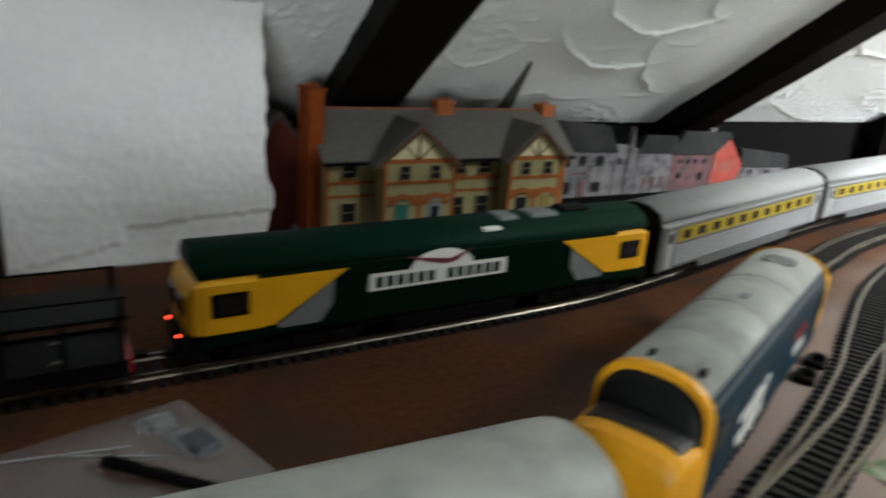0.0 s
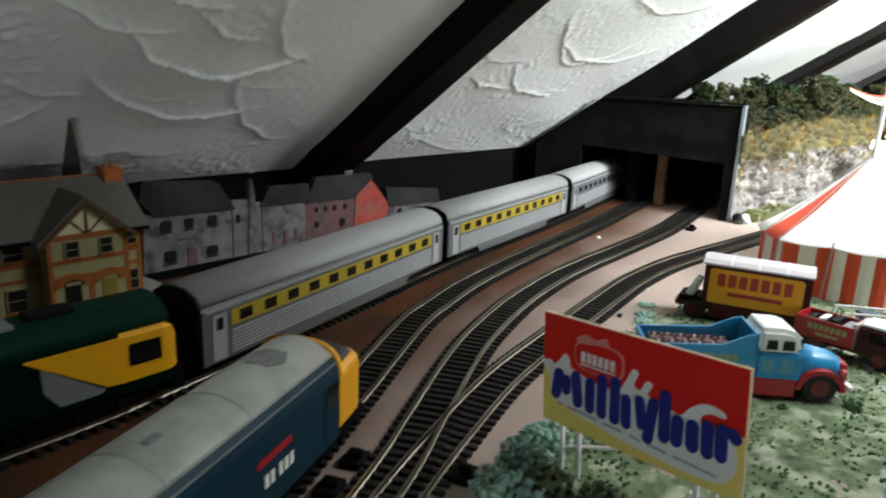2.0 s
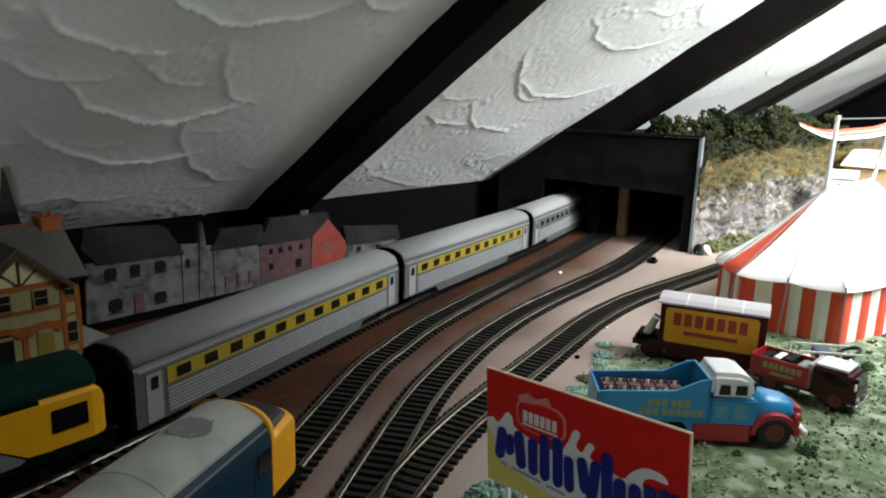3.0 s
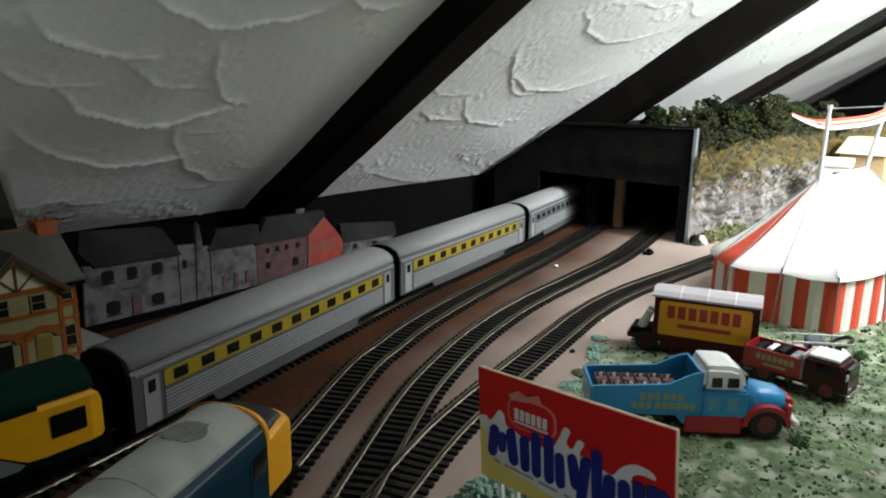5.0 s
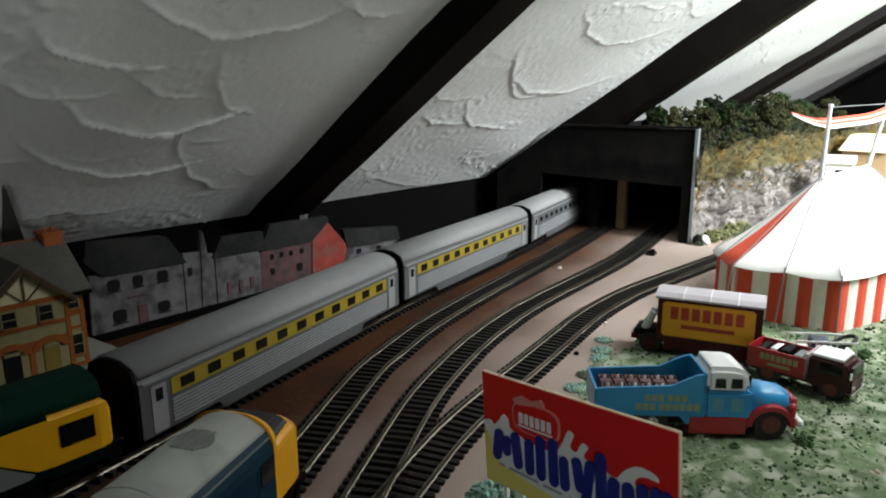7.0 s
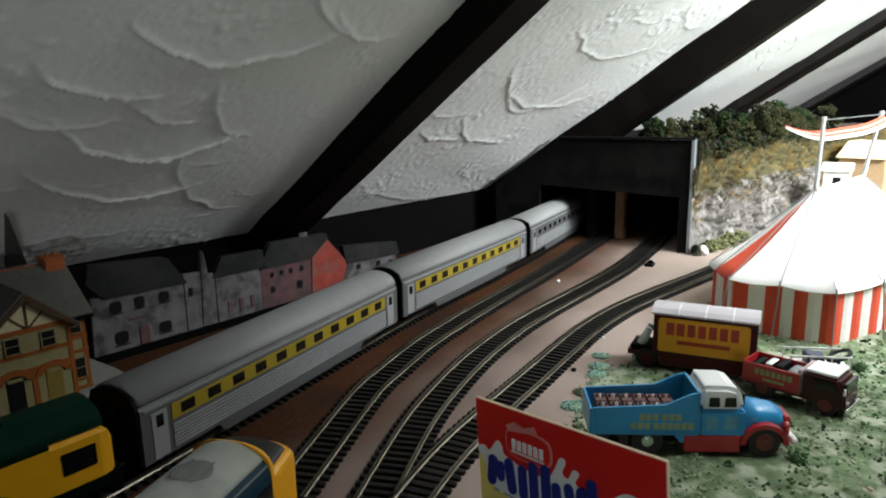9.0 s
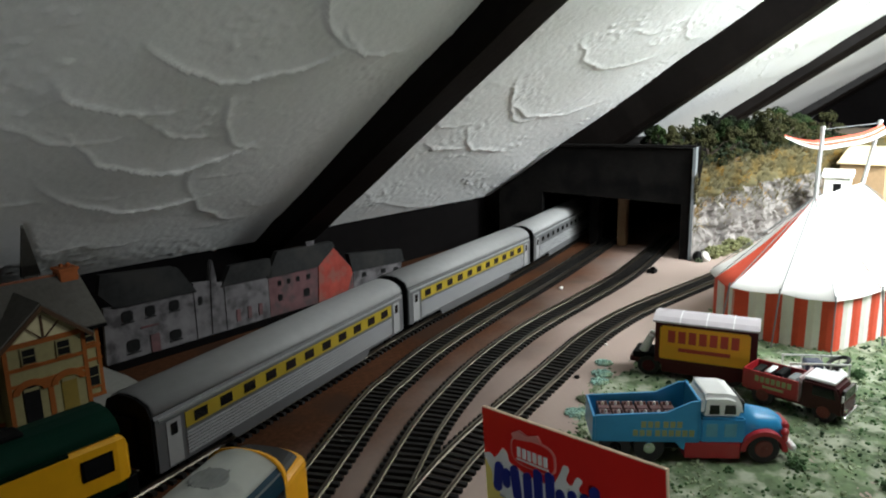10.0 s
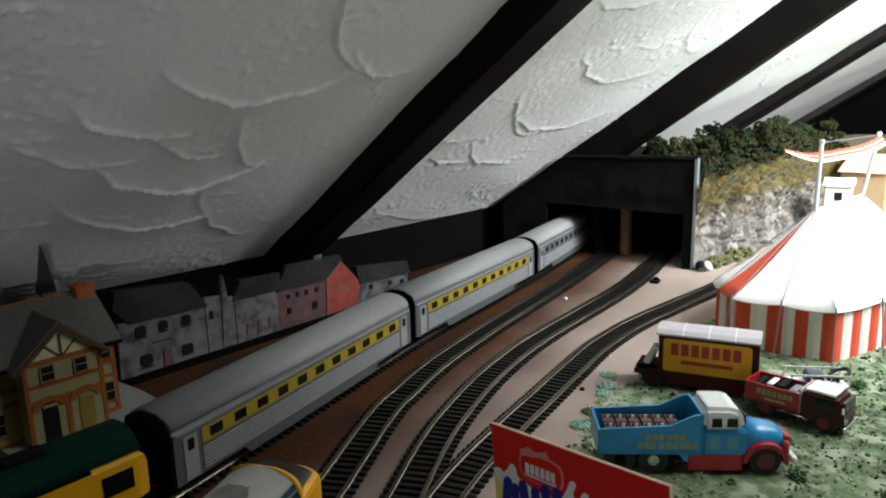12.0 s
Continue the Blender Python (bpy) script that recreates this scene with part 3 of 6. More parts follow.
def bogie(owner, x, axles, wheel_r=0.0062, length=0.05):
    bg = part("bogie", boxes((x - length / 2, x + length / 2, -0.0135, -0.0115, 0.0075, 0.0125), (x - length / 2, x + length / 2, 0.0115, 0.0135, 0.0075, 0.0125), (x - length * 0.3, x + length * 0.3, -0.0115, 0.0115, 0.009, 0.012), bevel=0.0004), BLACK, owner)
    for dx in axles:
        bm = bmesh.new()
        for s in (-1, 1):
            cyl(bm, (x + dx, s * 0.0070, RAIL_Z + wheel_r), (x + dx, s * 0.0095, RAIL_Z + wheel_r), wheel_r, n=18)
        cyl(bm, (x + dx, -0.007, RAIL_Z + wheel_r), (x + dx, 0.007, RAIL_Z + wheel_r), 0.0012, n=8)
        part("wheelset", bm, mat("wheel_metal", (0.10, 0.09, 0.08), 0.4, 0.8, 0.3, 30, 0.0), bg)
        for s in (-1, 1):
            part("axlebox", boxes((x + dx - 0.003, x + dx + 0.003, s * 0.0135 - 0.0012, s * 0.0135 + 0.0012, 0.008, 0.0125), bevel=0.0004), BLACK, bg)


def panel_xz(outline, y, t, side):
    """A thin plate on a vehicle's side: outline in (x, z)."""
    bm = bmesh.new()
    prism(bm, outline, side * y, side * (y + t))
    return bm


# heavy diesel in dark green with yellow cab ends
def green_locomotive(m):
    L = 0.244
    th = thing("diesel_locomotive", "dark green model diesel locomotive with yellow cab ends on track", "model locomotive", m)
    half = [(0.0172, 0.0165), (0.0172, 0.040), (0.0160, 0.0440), (0.0125, 0.0490), (0.0070, 0.0520), (0.0, 0.0528)]
    core = L / 2 - 0.027
    part("body", body([(0.0168, 0.0165), (0.0168, 0.0425), (0.0150, 0.0440)], 0, -core, core), GREEN, th)
    smooth(part("roof", body([(0.0150, 0.0425), (0.0166, 0.0437), (0.0150, 0.0470), (0.0120, 0.0500), (0.0070, 0.0522), (0.0, 0.0530)], 0, -L / 2 + 0.004, L / 2 - 0.004), GREEN_ROOF, th))
    for i, (x, w) in enumerate(((0.030, 0.010), (0.052, 0.016))):
        part("roof_grille", boxes((x - w / 2, x + w / 2, -0.008, 0.004, 0.0515, 0.0538), bevel=0.0005), GREY, th, "grey roof grille")
    part("roof_sign", boxes((0.012, 0.022, -0.0135, -0.009, 0.0492, 0.0508), bevel=0.0003), WHITE, th, "small pale roof panel")
    part("exhaust", boxes((0.066, 0.084, -0.005, 0.005, 0.0515, 0.0545), bevel=0.001), BLACK, th)
    for e in (-1, 1):
        x0, x1 = e * core, e * L / 2
        rings = []
        for k, inset, lo in ((0, 0, 0.0205), (0.75, 0, 0.0205), (0.91, 0.0012, 0.0205), (1.0, 0.004, 0.0205)):
            x = x0 + (x1 - x0) * k
            top = 0.0 if k < 0.9 else (0.002 if k < 0.95 else 0.007)
            rings.append([(x, y * (1 - inset / 0.017), min(z, 0.0422 - top)) for y, z in [(0.0172, lo), (0.0172, 0.0405), (0.0152, 0.0422), (-0.0152, 0.0422), (-0.0172, 0.0405), (-0.0172, lo)]])
        cab = part("cab", loft(rings), YELLOW, th, "yellow cab end")
        for s in (-1, 1):
            xa, xb = e * (core + 0.005), e * (core + 0.017)
            part("cab_window_frame", panel_xz([(xa - e * 0.001, 0.0275), (xb + e * 0.001, 0.0275), (xb + e * 0.001, 0.0370), (xa - e * 0.001, 0.0370)], 0.0171, 0.0006, s), BLACK, cab)
            part("cab_window", panel_xz([(xa, 0.0283), (xb, 0.0283), (xb, 0.0362), (xa, 0.0362)], 0.0171, 0.0009, s), GLASS, cab)
            part("grey_flash", panel_xz([(e * (core - 0.0310), 0.0370), (e * (core - 0.0070), 0.0205), (e * (core - 0.0090), 0.0192), (e * (core - 0.0250), 0.0192), (e * (core - 0.0305), 0.0265)], 0.0169, 0.0006, s), GREY, th, "grey diagonal flash")
            part("yellow_flash", panel_xz([(e * core, 0.0412), (e * (core - 0.037), 0.0412), (e * (core - 0.006), 0.0212), (e * core, 0.0207)], 0.0169, 0.0005, s), YELLOW, th, "yellow diagonal flash")
            part("lower_skirt", panel_xz([(e * core, 0.0150), (e * (L / 2 - 0.004), 0.0150), (e * (L / 2 - 0.004), 0.0207), (e * core, 0.0207)], 0.0160, 0.0005, s), GREEN, th)
            part("windscreen", boxes((x1 - 0.0014 + (0.0 if e > 0 else -0.0), x1 + 0.0014, s * 0.0068 - 0.0052, s * 0.0068 + 0.0052, 0.0275, 0.0345), bevel=0.0003), GLASS, cab)
            lamp = bmesh.new()
            bmesh.ops.create_uvsphere(lamp, u_segments=10, v_segments=6, radius=0.0007, matrix=Matrix.Translation((x1 + e * 0.0022, s * 0.0095, 0.0188)))
            part("tail_lamp", lamp, RED_LAMP if e < 0 else CHROME, th, "lit red tail lamp" if e < 0 else "")
        part("buffer_beam", boxes((min(x1 - e * 0.004, x1 + e * 0.002), max(x1 - e * 0.004, x1 + e * 0.002), -0.0155, 0.0155, 0.0090, 0.0204), bevel=0.0006), BLACK, th)
        part("coupling", boxes((min(x1, x1 + e * 0.007), max(x1, x1 + e * 0.007), -0.0035, 0.0035, 0.0072, 0.0098), bevel=0.0005), BLACK, th)
    part("underframe", boxes((-L / 2 + 0.004, L / 2 - 0.004, -0.0150, 0.0150, 0.0135, 0.0168), bevel=0.0005), BLACK, th)
    part("fuel_tank", boxes((-0.034, 0.034, -0.0145, 0.0145, 0.0070, 0.0140), bevel=0.001), BLACK, th)
    for s in (-1, 1):
        bogie(th, s * 0.078, (-0.018, 0, 0.018), length=0.056)
        # pale name board with dark letter-like strokes, and a pale rising disc
        nb = part("name_board", panel_xz([(-0.048, 0.0293), (0.0235, 0.0293), (0.0235, 0.0370), (-0.048, 0.0370)], 0.0169, 0.0005, s), WHITE, th, "white lettered name board")
        for k in range(13):
            if k != 6:
                x = -0.0450 + k * 0.0051
                part("letter_bar", panel_xz([(x, 0.0306), (x + 0.0034, 0.0306), (x + 0.0034, 0.0355), (x, 0.0355)], 0.0174, 0.0002, s), GREEN, nb)
        arc = [(-0.012 + 0.0165 * math.cos(a), 0.0360 + 0.0090 * math.sin(a)) for a in [math.pi * k / 14 for k in range(15)]]
        disc = part("name_disc", panel_xz(arc, 0.0169, 0.0004, s), WHITE, th, "white half disc emblem")
        part("emblem_wing", panel_xz([(-0.0310, 0.0430), (-0.0150, 0.0409), (-0.0080, 0.0401), (0.0030, 0.0440), (-0.0050, 0.0387), (-0.0110, 0.0378), (-0.0200, 0.0397)], 0.0173, 0.0003, s), MAROON, disc)
    return th


# silver coaches
def coach(m, L, banded):
    th = thing("railway_coach", "silver ribbed model passenger coach with yellow window band" if banded else "plain silver ribbed model passenger coach with small dark windows", "model coach", m, group="silver coaches")
    part("body", body([(0.0165, 0.0120), (0.0165, 0.0395), (0.0150, 0.0410)], L), SILVER, th)
    smooth(part("roof", body([(0.0150, 0.0410), (0.0160, 0.0422), (0.0158, 0.0436), (0.0148, 0.0458), (0.0128, 0.0479), (0.0096, 0.0496), (0.0055, 0.0508), (0.0, 0.0513)], L, -L / 2 + 0.001, L / 2 - 0.001), SILVER_ROOF, th, "pale grey domed roof"))
    for s in (-1, 1):
        # raised fluting below the windows, broken by the doors
        for k in range(7):
            z = 0.0142 + k * 0.0018
            part("rib", boxes((-L / 2 + 0.018, L / 2 - 0.018, min(s * 0.0164, s * 0.0171), max(s * 0.0164, s * 0.0171), z, z + 0.0010)), FLUTE, th)
        part("cantrail", boxes((-L / 2 + 0.002, L / 2 - 0.002, min(s * 0.0164, s * 0.0170), max(s * 0.0164, s * 0.0170), 0.0376, 0.0384)), GREY, th)
        part("letter_strip", boxes((-L / 2 + 0.002, L / 2 - 0.002, min(s * 0.0164, s * 0.0168), max(s * 0.0164, s * 0.0168), 0.0386, 0.0396)), FLUTE, th)
        n = 11
        if banded:
            band = part("window_band", panel_xz([(-L / 2 + 0.018, 0.0282), (L / 2 - 0.018, 0.0282), (L / 2 - 0.018, 0.0364), (-L / 2 + 0.018, 0.0364)], 0.0165, 0.0004, s), COACH_YELLOW, th, "yellow window band")
        for i in range(n):
            x = -L / 2 + 0.028 + (L - 0.056) * i / (n - 1)
            w, z0, z1 = (0.0044, 0.0297, 0.0350) if banded else (0.0032, 0.0300, 0.0345)
            part("window", panel_xz([(x - w, z0), (x + w, z0), (x + w, z1), (x - w, z1)], 0.0166, 0.0006, s), GLASS, th)
        for e in (-1, 1):
            dr = part("door", panel_xz([(e * (L / 2 - 0.015), 0.0130), (e * (L / 2 - 0.006), 0.0130), (e * (L / 2 - 0.006), 0.0362), (e * (L / 2 - 0.015), 0.0362)], 0.0165, 0.0004, s), SILVER_ROOF, th)
            part("door_window", panel_xz([(e * (L / 2 - 0.0125), 0.0285), (e * (L / 2 - 0.0085), 0.0285), (e * (L / 2 - 0.0085), 0.0345), (e * (L / 2 - 0.0125), 0.0345)], 0.0168, 0.0004, s), GLASS, dr)
        part("skirt", panel_xz([(-0.066, 0.0070), (0.066, 0.0070), (0.070, 0.0122), (-0.070, 0.0122)], 0.0154, 0.0008, s), SILVER, th, "silver side skirt between the bogies")
    for e in (-1, 1):
        x = e * L / 2
        part("end_frame", body([(0.0158, 0.0125), (0.0158, 0.0410), (0.0135, 0.0465), (0.006, 0.0500), (0.0, 0.0505)], 0, min(x, x + e * 0.0018), max(x, x + e * 0.0018)), BLACK, th)
        part("gangway", boxes((min(x, x + e * 0.0042), max(x, x + e * 0.0042), -0.0062, 0.0062, 0.0140, 0.0400), bevel=0.0008), BLACK, th)
        part("coupling", boxes((min(x, x + e * 0.0050), max(x, x + e * 0.0050), -0.003, 0.003, 0.0078, 0.0100), bevel=0.0005), BLACK, th)
        bogie(th, e * (L / 2 - 0.036), (-0.0145, 0.0145), wheel_r=0.0056, length=0.044)
    part("underframe", boxes((-L / 2 + 0.002, L / 2 - 0.002, -0.0145, 0.0145, 0.0105, 0.0125), (-0.060, 0.060, -0.0150, 0.0150, 0.0068, 0.0110), bevel=0.0004), BLACK, th)
    return th


# double-deck car carrier
def car(m, paint, label):
    th = thing("model_car", label, "model car", m, group="cars on the carrier")
    prof = [(-0.0275, 0.0020), (0.0275, 0.0020), (0.0285, 0.0050), (0.0275, 0.0078), (0.0120, 0.0090), (0.0070, 0.0138), (-0.0120, 0.0142), (-0.0180, 0.0094), (-0.0275, 0.0086), (-0.0285, 0.0050)]
    shell = slab(prof, -0.0105, 0.0105)
    bmesh.ops.bevel(shell, geom=shell.edges[:], offset=0.0010, segments=2, affect="EDGES")
    part("body", shell, paint, th)
    for s in (-1, 1):
        part("side_window", panel_xz([(-0.0150, 0.0098), (0.0075, 0.0096), (0.0050, 0.0130), (-0.0110, 0.0132)], 0.0100, 0.0009, s), GLASS, th)
        for x in (-0.017, 0.017):
            part("wheel", rod((x, s * 0.0085, 0.0032), (x, s * 0.0112, 0.0032), 0.0032, n=14), TYRE, th)
    return th


def car_carrier(m, L):
    th = thing("car_carrier_wagon", "black double-deck model car carrier wagon behind the locomotive", "model wagon", m, group="car carriers")
    part("lower_deck", boxes((-L / 2, L / 2, -0.016, 0.016, 0.0115, 0.0140), bevel=0.0004), BLACK, th)
    part("upper_deck", boxes((-L / 2, L / 2, -0.016, 0.016, 0.0310, 0.0325), bevel=0.0004), BLACK, th)
    for s in (-1, 1):
        part("sole_bar", boxes((-L / 2, L / 2, s * 0.0155 - 0.0008, s * 0.0155 + 0.0008, 0.0090, 0.0150), bevel=0.0003), BLACK, th)
        part("hand_rail", boxes((-L / 2, L / 2, s * 0.0162 - 0.0004, s * 0.0162 + 0.0004, 0.0395, 0.0403)), BLACK, th)
        for k in range(13):
            x = -L / 2 + 0.002 + (L - 0.004) * k / 12
            part("post", boxes((x - 0.0008, x + 0.0008, s * 0.0162 - 0.0007, s * 0.0162 + 0.0007, 0.0140, 0.0398 if k % 2 == 0 else 0.0312)), BLACK, th)
    for e in (-1, 1):
        bogie(th, e * (L / 2 - 0.035), (-0.012, 0.012), wheel_r=0.0050, length=0.036)
        part("coupling", boxes((min(e * L / 2, e * (L / 2 + 0.008)), max(e * L / 2, e * (L / 2 + 0.008)), -0.0025, 0.0025, 0.0078, 0.0098), bevel=0.0004), BLACK, th)
        part("buffer_beam", boxes((e * L / 2 - 0.001, e * L / 2 + 0.001, -0.015, 0.015, 0.0090, 0.0150), bevel=0.0004), TRUCK_RED, th, "red buffer beam")
    return th


ia = where(A, (-0.0865, 0.2525))
ia += 4
mloco, ja = on_track(A, ia, 0.244)
green_locomotive(mloco)
mw = on_track(A, ia - 126, 0.232)[0]
car_carrier(mw, 0.232)
for dx, zz, paint, lab in ((-0.075, 0.0325, CAR_ORANGE, "bright orange model saloon car on the upper deck"), (0.005, 0.0325, CAR_ORANGE, "bright orange model saloon car on the upper deck"), (-0.07, 0.0140, mat("blue_car", (0.01, 0.10, 0.45), 0.4, 0, 0.06, 20, 0.02), "blue model car on the lower deck"), (0.008, 0.0140, CAR_ORANGE, "bright orange model saloon car on the lower deck")):
    car(mw @ pose(dx, 0, zz), paint, lab)
i1 = ja + 5
for L, banded in ((0.236, True), (0.236, True), (0.236, False)):
    mc, i2 = on_track(A, i1, L)
    if i2 >= len(A) - 1:
        break
    coach(mc, L, banded)
    i1 = i2 + 5


# blue and grey nose-ended diesel
def arch_ring(x, w, z0, zs, zt, n=12):
    """An upright arch: straight sides from z0 to the springing zs, crown at zt."""
    top = [(x, w * math.copysign(abs(math.cos(a)) ** 0.75, math.cos(a)), zs + (zt - zs) * math.sin(a) ** 0.9) for a in [math.pi * k / n for k in range(1, n)]]
    return [(x, w, z0), (x, w, zs)] + top + [(x, -w, zs), (x, -w, z0)]


def blue_locomotive(m, L, label):
    th = thing("diesel_locomotive", label, "model locomotive", m, group="blue locomotives")
    core, fore = L / 2 - 0.021, L / 2 - 0.0315       # the cabs stand behind long noses
    part("body", body([(0.0175, 0.0150), (0.0175, 0.0395), (0.0171, 0.0425), (0.0160, 0.0455), (0.0145, 0.0477), (0.0120, 0.0486)], 0, -core, fore), RAIL_BLUE, th)
    smooth(part("roof", body([(0.0100, 0.0470), (0.0147, 0.0478), (0.0136, 0.0490), (0.0118, 0.0503), (0.0094, 0.0516), (0.0064, 0.0527), (0.0032, 0.0534), (0.0, 0.0537)], 0, -core, fore), ROOF_GREY, th, "pale grey weathered roof"))
    part("cantrail_strip", boxes((-core, fore, -0.0164, -0.0158, 0.0452, 0.0458), (-core, fore, 0.0158, 0.0164, 0.0452, 0.0458)), GREY, th)
    fan = bmesh.new()
    cyl(fan, (fore - 0.022, 0, 0.0505), (fore - 0.022, 0, 0.0537), 0.0072, 0.0070, 28)
    fan_part = part("roof_fan", fan, mat("fan_grille", (0.17, 0.175, 0.165), 0.7, 0, 0.35, 20, 0.1), th, "round grey roof fan")
    for k in range(4):
        part("fan_blade", boxes((fore - 0.0285, fore - 0.0155, -0.0046 + k * 0.0028, -0.0040 + k * 0.0028, 0.0534, 0.0539)), mat("fan_grille", (0.17, 0.175, 0.165)), fan_part)
    part("roof_hatch", boxes((-0.010, -0.004, -0.003, 0.0, 0.0526, 0.0540), bevel=0.0003), GREY, th)
    part("exhaust_vent", boxes((-core + 0.005, -core + 0.009, -0.0105, -0.0090, 0.0495, 0.0532), (-core + 0.004, -core + 0.008, 0.0045, 0.0060, 0.0515, 0.0544), bevel=0.0004), BLACK, th)
    # panel seams across the roof
    for x in (-core * 0.62, -core * 0.2, core * 0.25):
        part("roof_seam", body([(0.0120, 0.0480), (0.0148, 0.0479), (0.0138, 0.0492), (0.0119, 0.05055), (0.0095, 0.05185), (0.0064, 0.05292), (0.0032, 0.05365), (0.0, 0.05395)], 0, x, x + 0.0005), ROOF_GREY, th)
    for e in (-1, 1):
        cab = fore if e > 0 else core
        xa, xb, xc = e * cab, e * (cab + 0.0062), e * (L / 2 - (0.0095 if e > 0 else 0.0))
        up, foot = (0.0052, 0.0185) if e > 0 else (0.0, 0.0150)
        rim = 0.0026 if e < 0 else 0.0018
        arch = part("cab_arch", loft([arch_ring(xa, 0.0176, foot, 0.0395 + up * 0.6, 0.0541 if e < 0 else 0.0536), arch_ring(xa + e * rim, 0.0176, foot, 0.0395 + up * 0.6, 0.0538 if e < 0 else 0.0530)]), ORANGE_YELLOW, th, "yellow cab arch")
        part("windscreen", loft([arch_ring(xa + e * rim, 0.0158, 0.0300, 0.0385, 0.0512), arch_ring(xa + e * (rim + 0.002), 0.0156, 0.0300, 0.0370, 0.0490), arch_ring(xb, 0.0158, 0.0300, 0.0335 + up, 0.0398 + up)]), DARK_WIN, th, "black windscreen")
        part("nose", loft([arch_ring(xa + e * rim, 0.0174, foot, 0.0330 + up, 0.0375 + up), arch_ring(xb, 0.0173, foot, 0.0335 + up, 0.0392 + up), arch_ring(xc - e * 0.0045, 0.0166, foot, 0.0340 + up, 0.0402 + up), arch_ring(xc - e * 0.0012, 0.0156, foot + 0.0005, 0.0330 + up, 0.0386 + up), arch_ring(xc, 0.0140, foot + 0.0015, 0.0300 + up, 0.0350 + up)]), ORANGE_YELLOW, th, "yellow nose")
        part("nose_top", loft([arch_ring(xb - e * 0.0010, 0.0150, 0.0340 + up, 0.0366 + up, 0.0402 + up), arch_ring(xc - e * 0.0052, 0.0142, 0.0340 + up, 0.0368 + up, 0.0411 + up)]), mat("dark_grey_nose_top", (0.022, 0.022, 0.023), 0.55, 0, 0.3, 20, 0.05), th, "dark grey nose top")
        part("valance", boxes((min(xa, xc - e * 0.002), max(xa, xc - e * 0.002), -0.0158, 0.0158, 0.0130, foot + 0.0004), bevel=0.0004), BLACK, th)
        part("buffer_beam", boxes((min(xc - e * 0.003, xc + e * 0.001), max(xc - e * 0.003, xc + e * 0.001), -0.015, 0.015, 0.0085, 0.0150), bevel=0.0005), BLACK, th)
        for s in (-1, 1):
            part("cab_door", panel_xz([(e * (cab - 0.012), 0.0165), (e * (cab - 0.004), 0.0165), (e * (cab - 0.004), 0.0385), (e * (cab - 0.012), 0.0385)], 0.0175, 0.0003, s), RAIL_BLUE, th)
            part("cab_window", panel_xz([(e * (cab - 0.0105), 0.0310), (e * (cab - 0.0015), 0.0310), (e * (cab - 0.0015), 0.0395), (e * (cab - 0.0105), 0.0395)], 0.0176, 0.0006, s), GLASS, th)
            bf = bmesh.new()
            cyl(bf, (xc, s * 0.0105, 0.0115), (xc + e * 0.005, s * 0.0105, 0.0115), 0.0010, n=8)
            cyl(bf, (xc + e * 0.005, s * 0.0105, 0.0115), (xc + e * 0.006, s * 0.0105, 0.0115), 0.0028, n=12)
            part("buffer", bf, BLACK, th)
    for s in (-1, 1):
        part("body_grille", panel_xz([(-0.055, 0.0300), (-0.020, 0.0300), (-0.020, 0.0385), (-0.055, 0.0385)], 0.0175, 0.0003, s), GREY if s > 0 else mat("dark_blue_grille", (0.006, 0.02, 0.035), 0.6, 0, 0.3, 40, 0.2), th)
        # white linked arrows, running number as bars, red plate
        for k in (0, 1):
            z = 0.0205 + k * 0.0078
            part("arrow_mark", panel_xz([(-0.054, z), (-0.024, z), (-0.024, z + 0.0028), (-0.054, z + 0.0028)], 0.0178, 0.0003, s), WHITE, th, "white arrow emblem")
        for dx in (0.0, 0.012):
            part("arrow_mark", panel_xz([(-0.050 + dx, 0.0180), (-0.0455 + dx, 0.0180), (-0.0315 + dx, 0.0332), (-0.036 + dx, 0.0332)], 0.0178, 0.0004, s), WHITE, th, "white arrow emblem")
        for k in range(5):
            x = 0.022 + k * 0.0034 + (0.0015 if k > 1 else 0)
            part("number_bar", panel_xz([(x, 0.0240), (x + 0.0020, 0.0240), (x + 0.0020, 0.0285), (x, 0.0285)], 0.0178, 0.0003, s), WHITE, th, "white number bar")
        part("name_plate", panel_xz([(0.018, 0.0325), (0.038, 0.0325), (0.038, 0.0350), (0.018, 0.0350)], 0.0178, 0.0004, s), TRUCK_RED, th, "small red name plate")
        bogie(th, s * 0.066, (-0.018, 0, 0.018), length=0.054)
    part("underframe", boxes((-L / 2 + 0.003, L / 2 - 0.003, -0.0150, 0.0150, 0.0120, 0.0152), (-0.026, 0.026, -0.0130, 0.0130, 0.0065, 0.0125), bevel=0.0005), BLACK, th)
    return th


blue_locomotive(pose(0.1368, 0.2585, 0, 0, 0, 54.4), 0.212, "blue model diesel locomotive with pale grey roof, yellow ends")


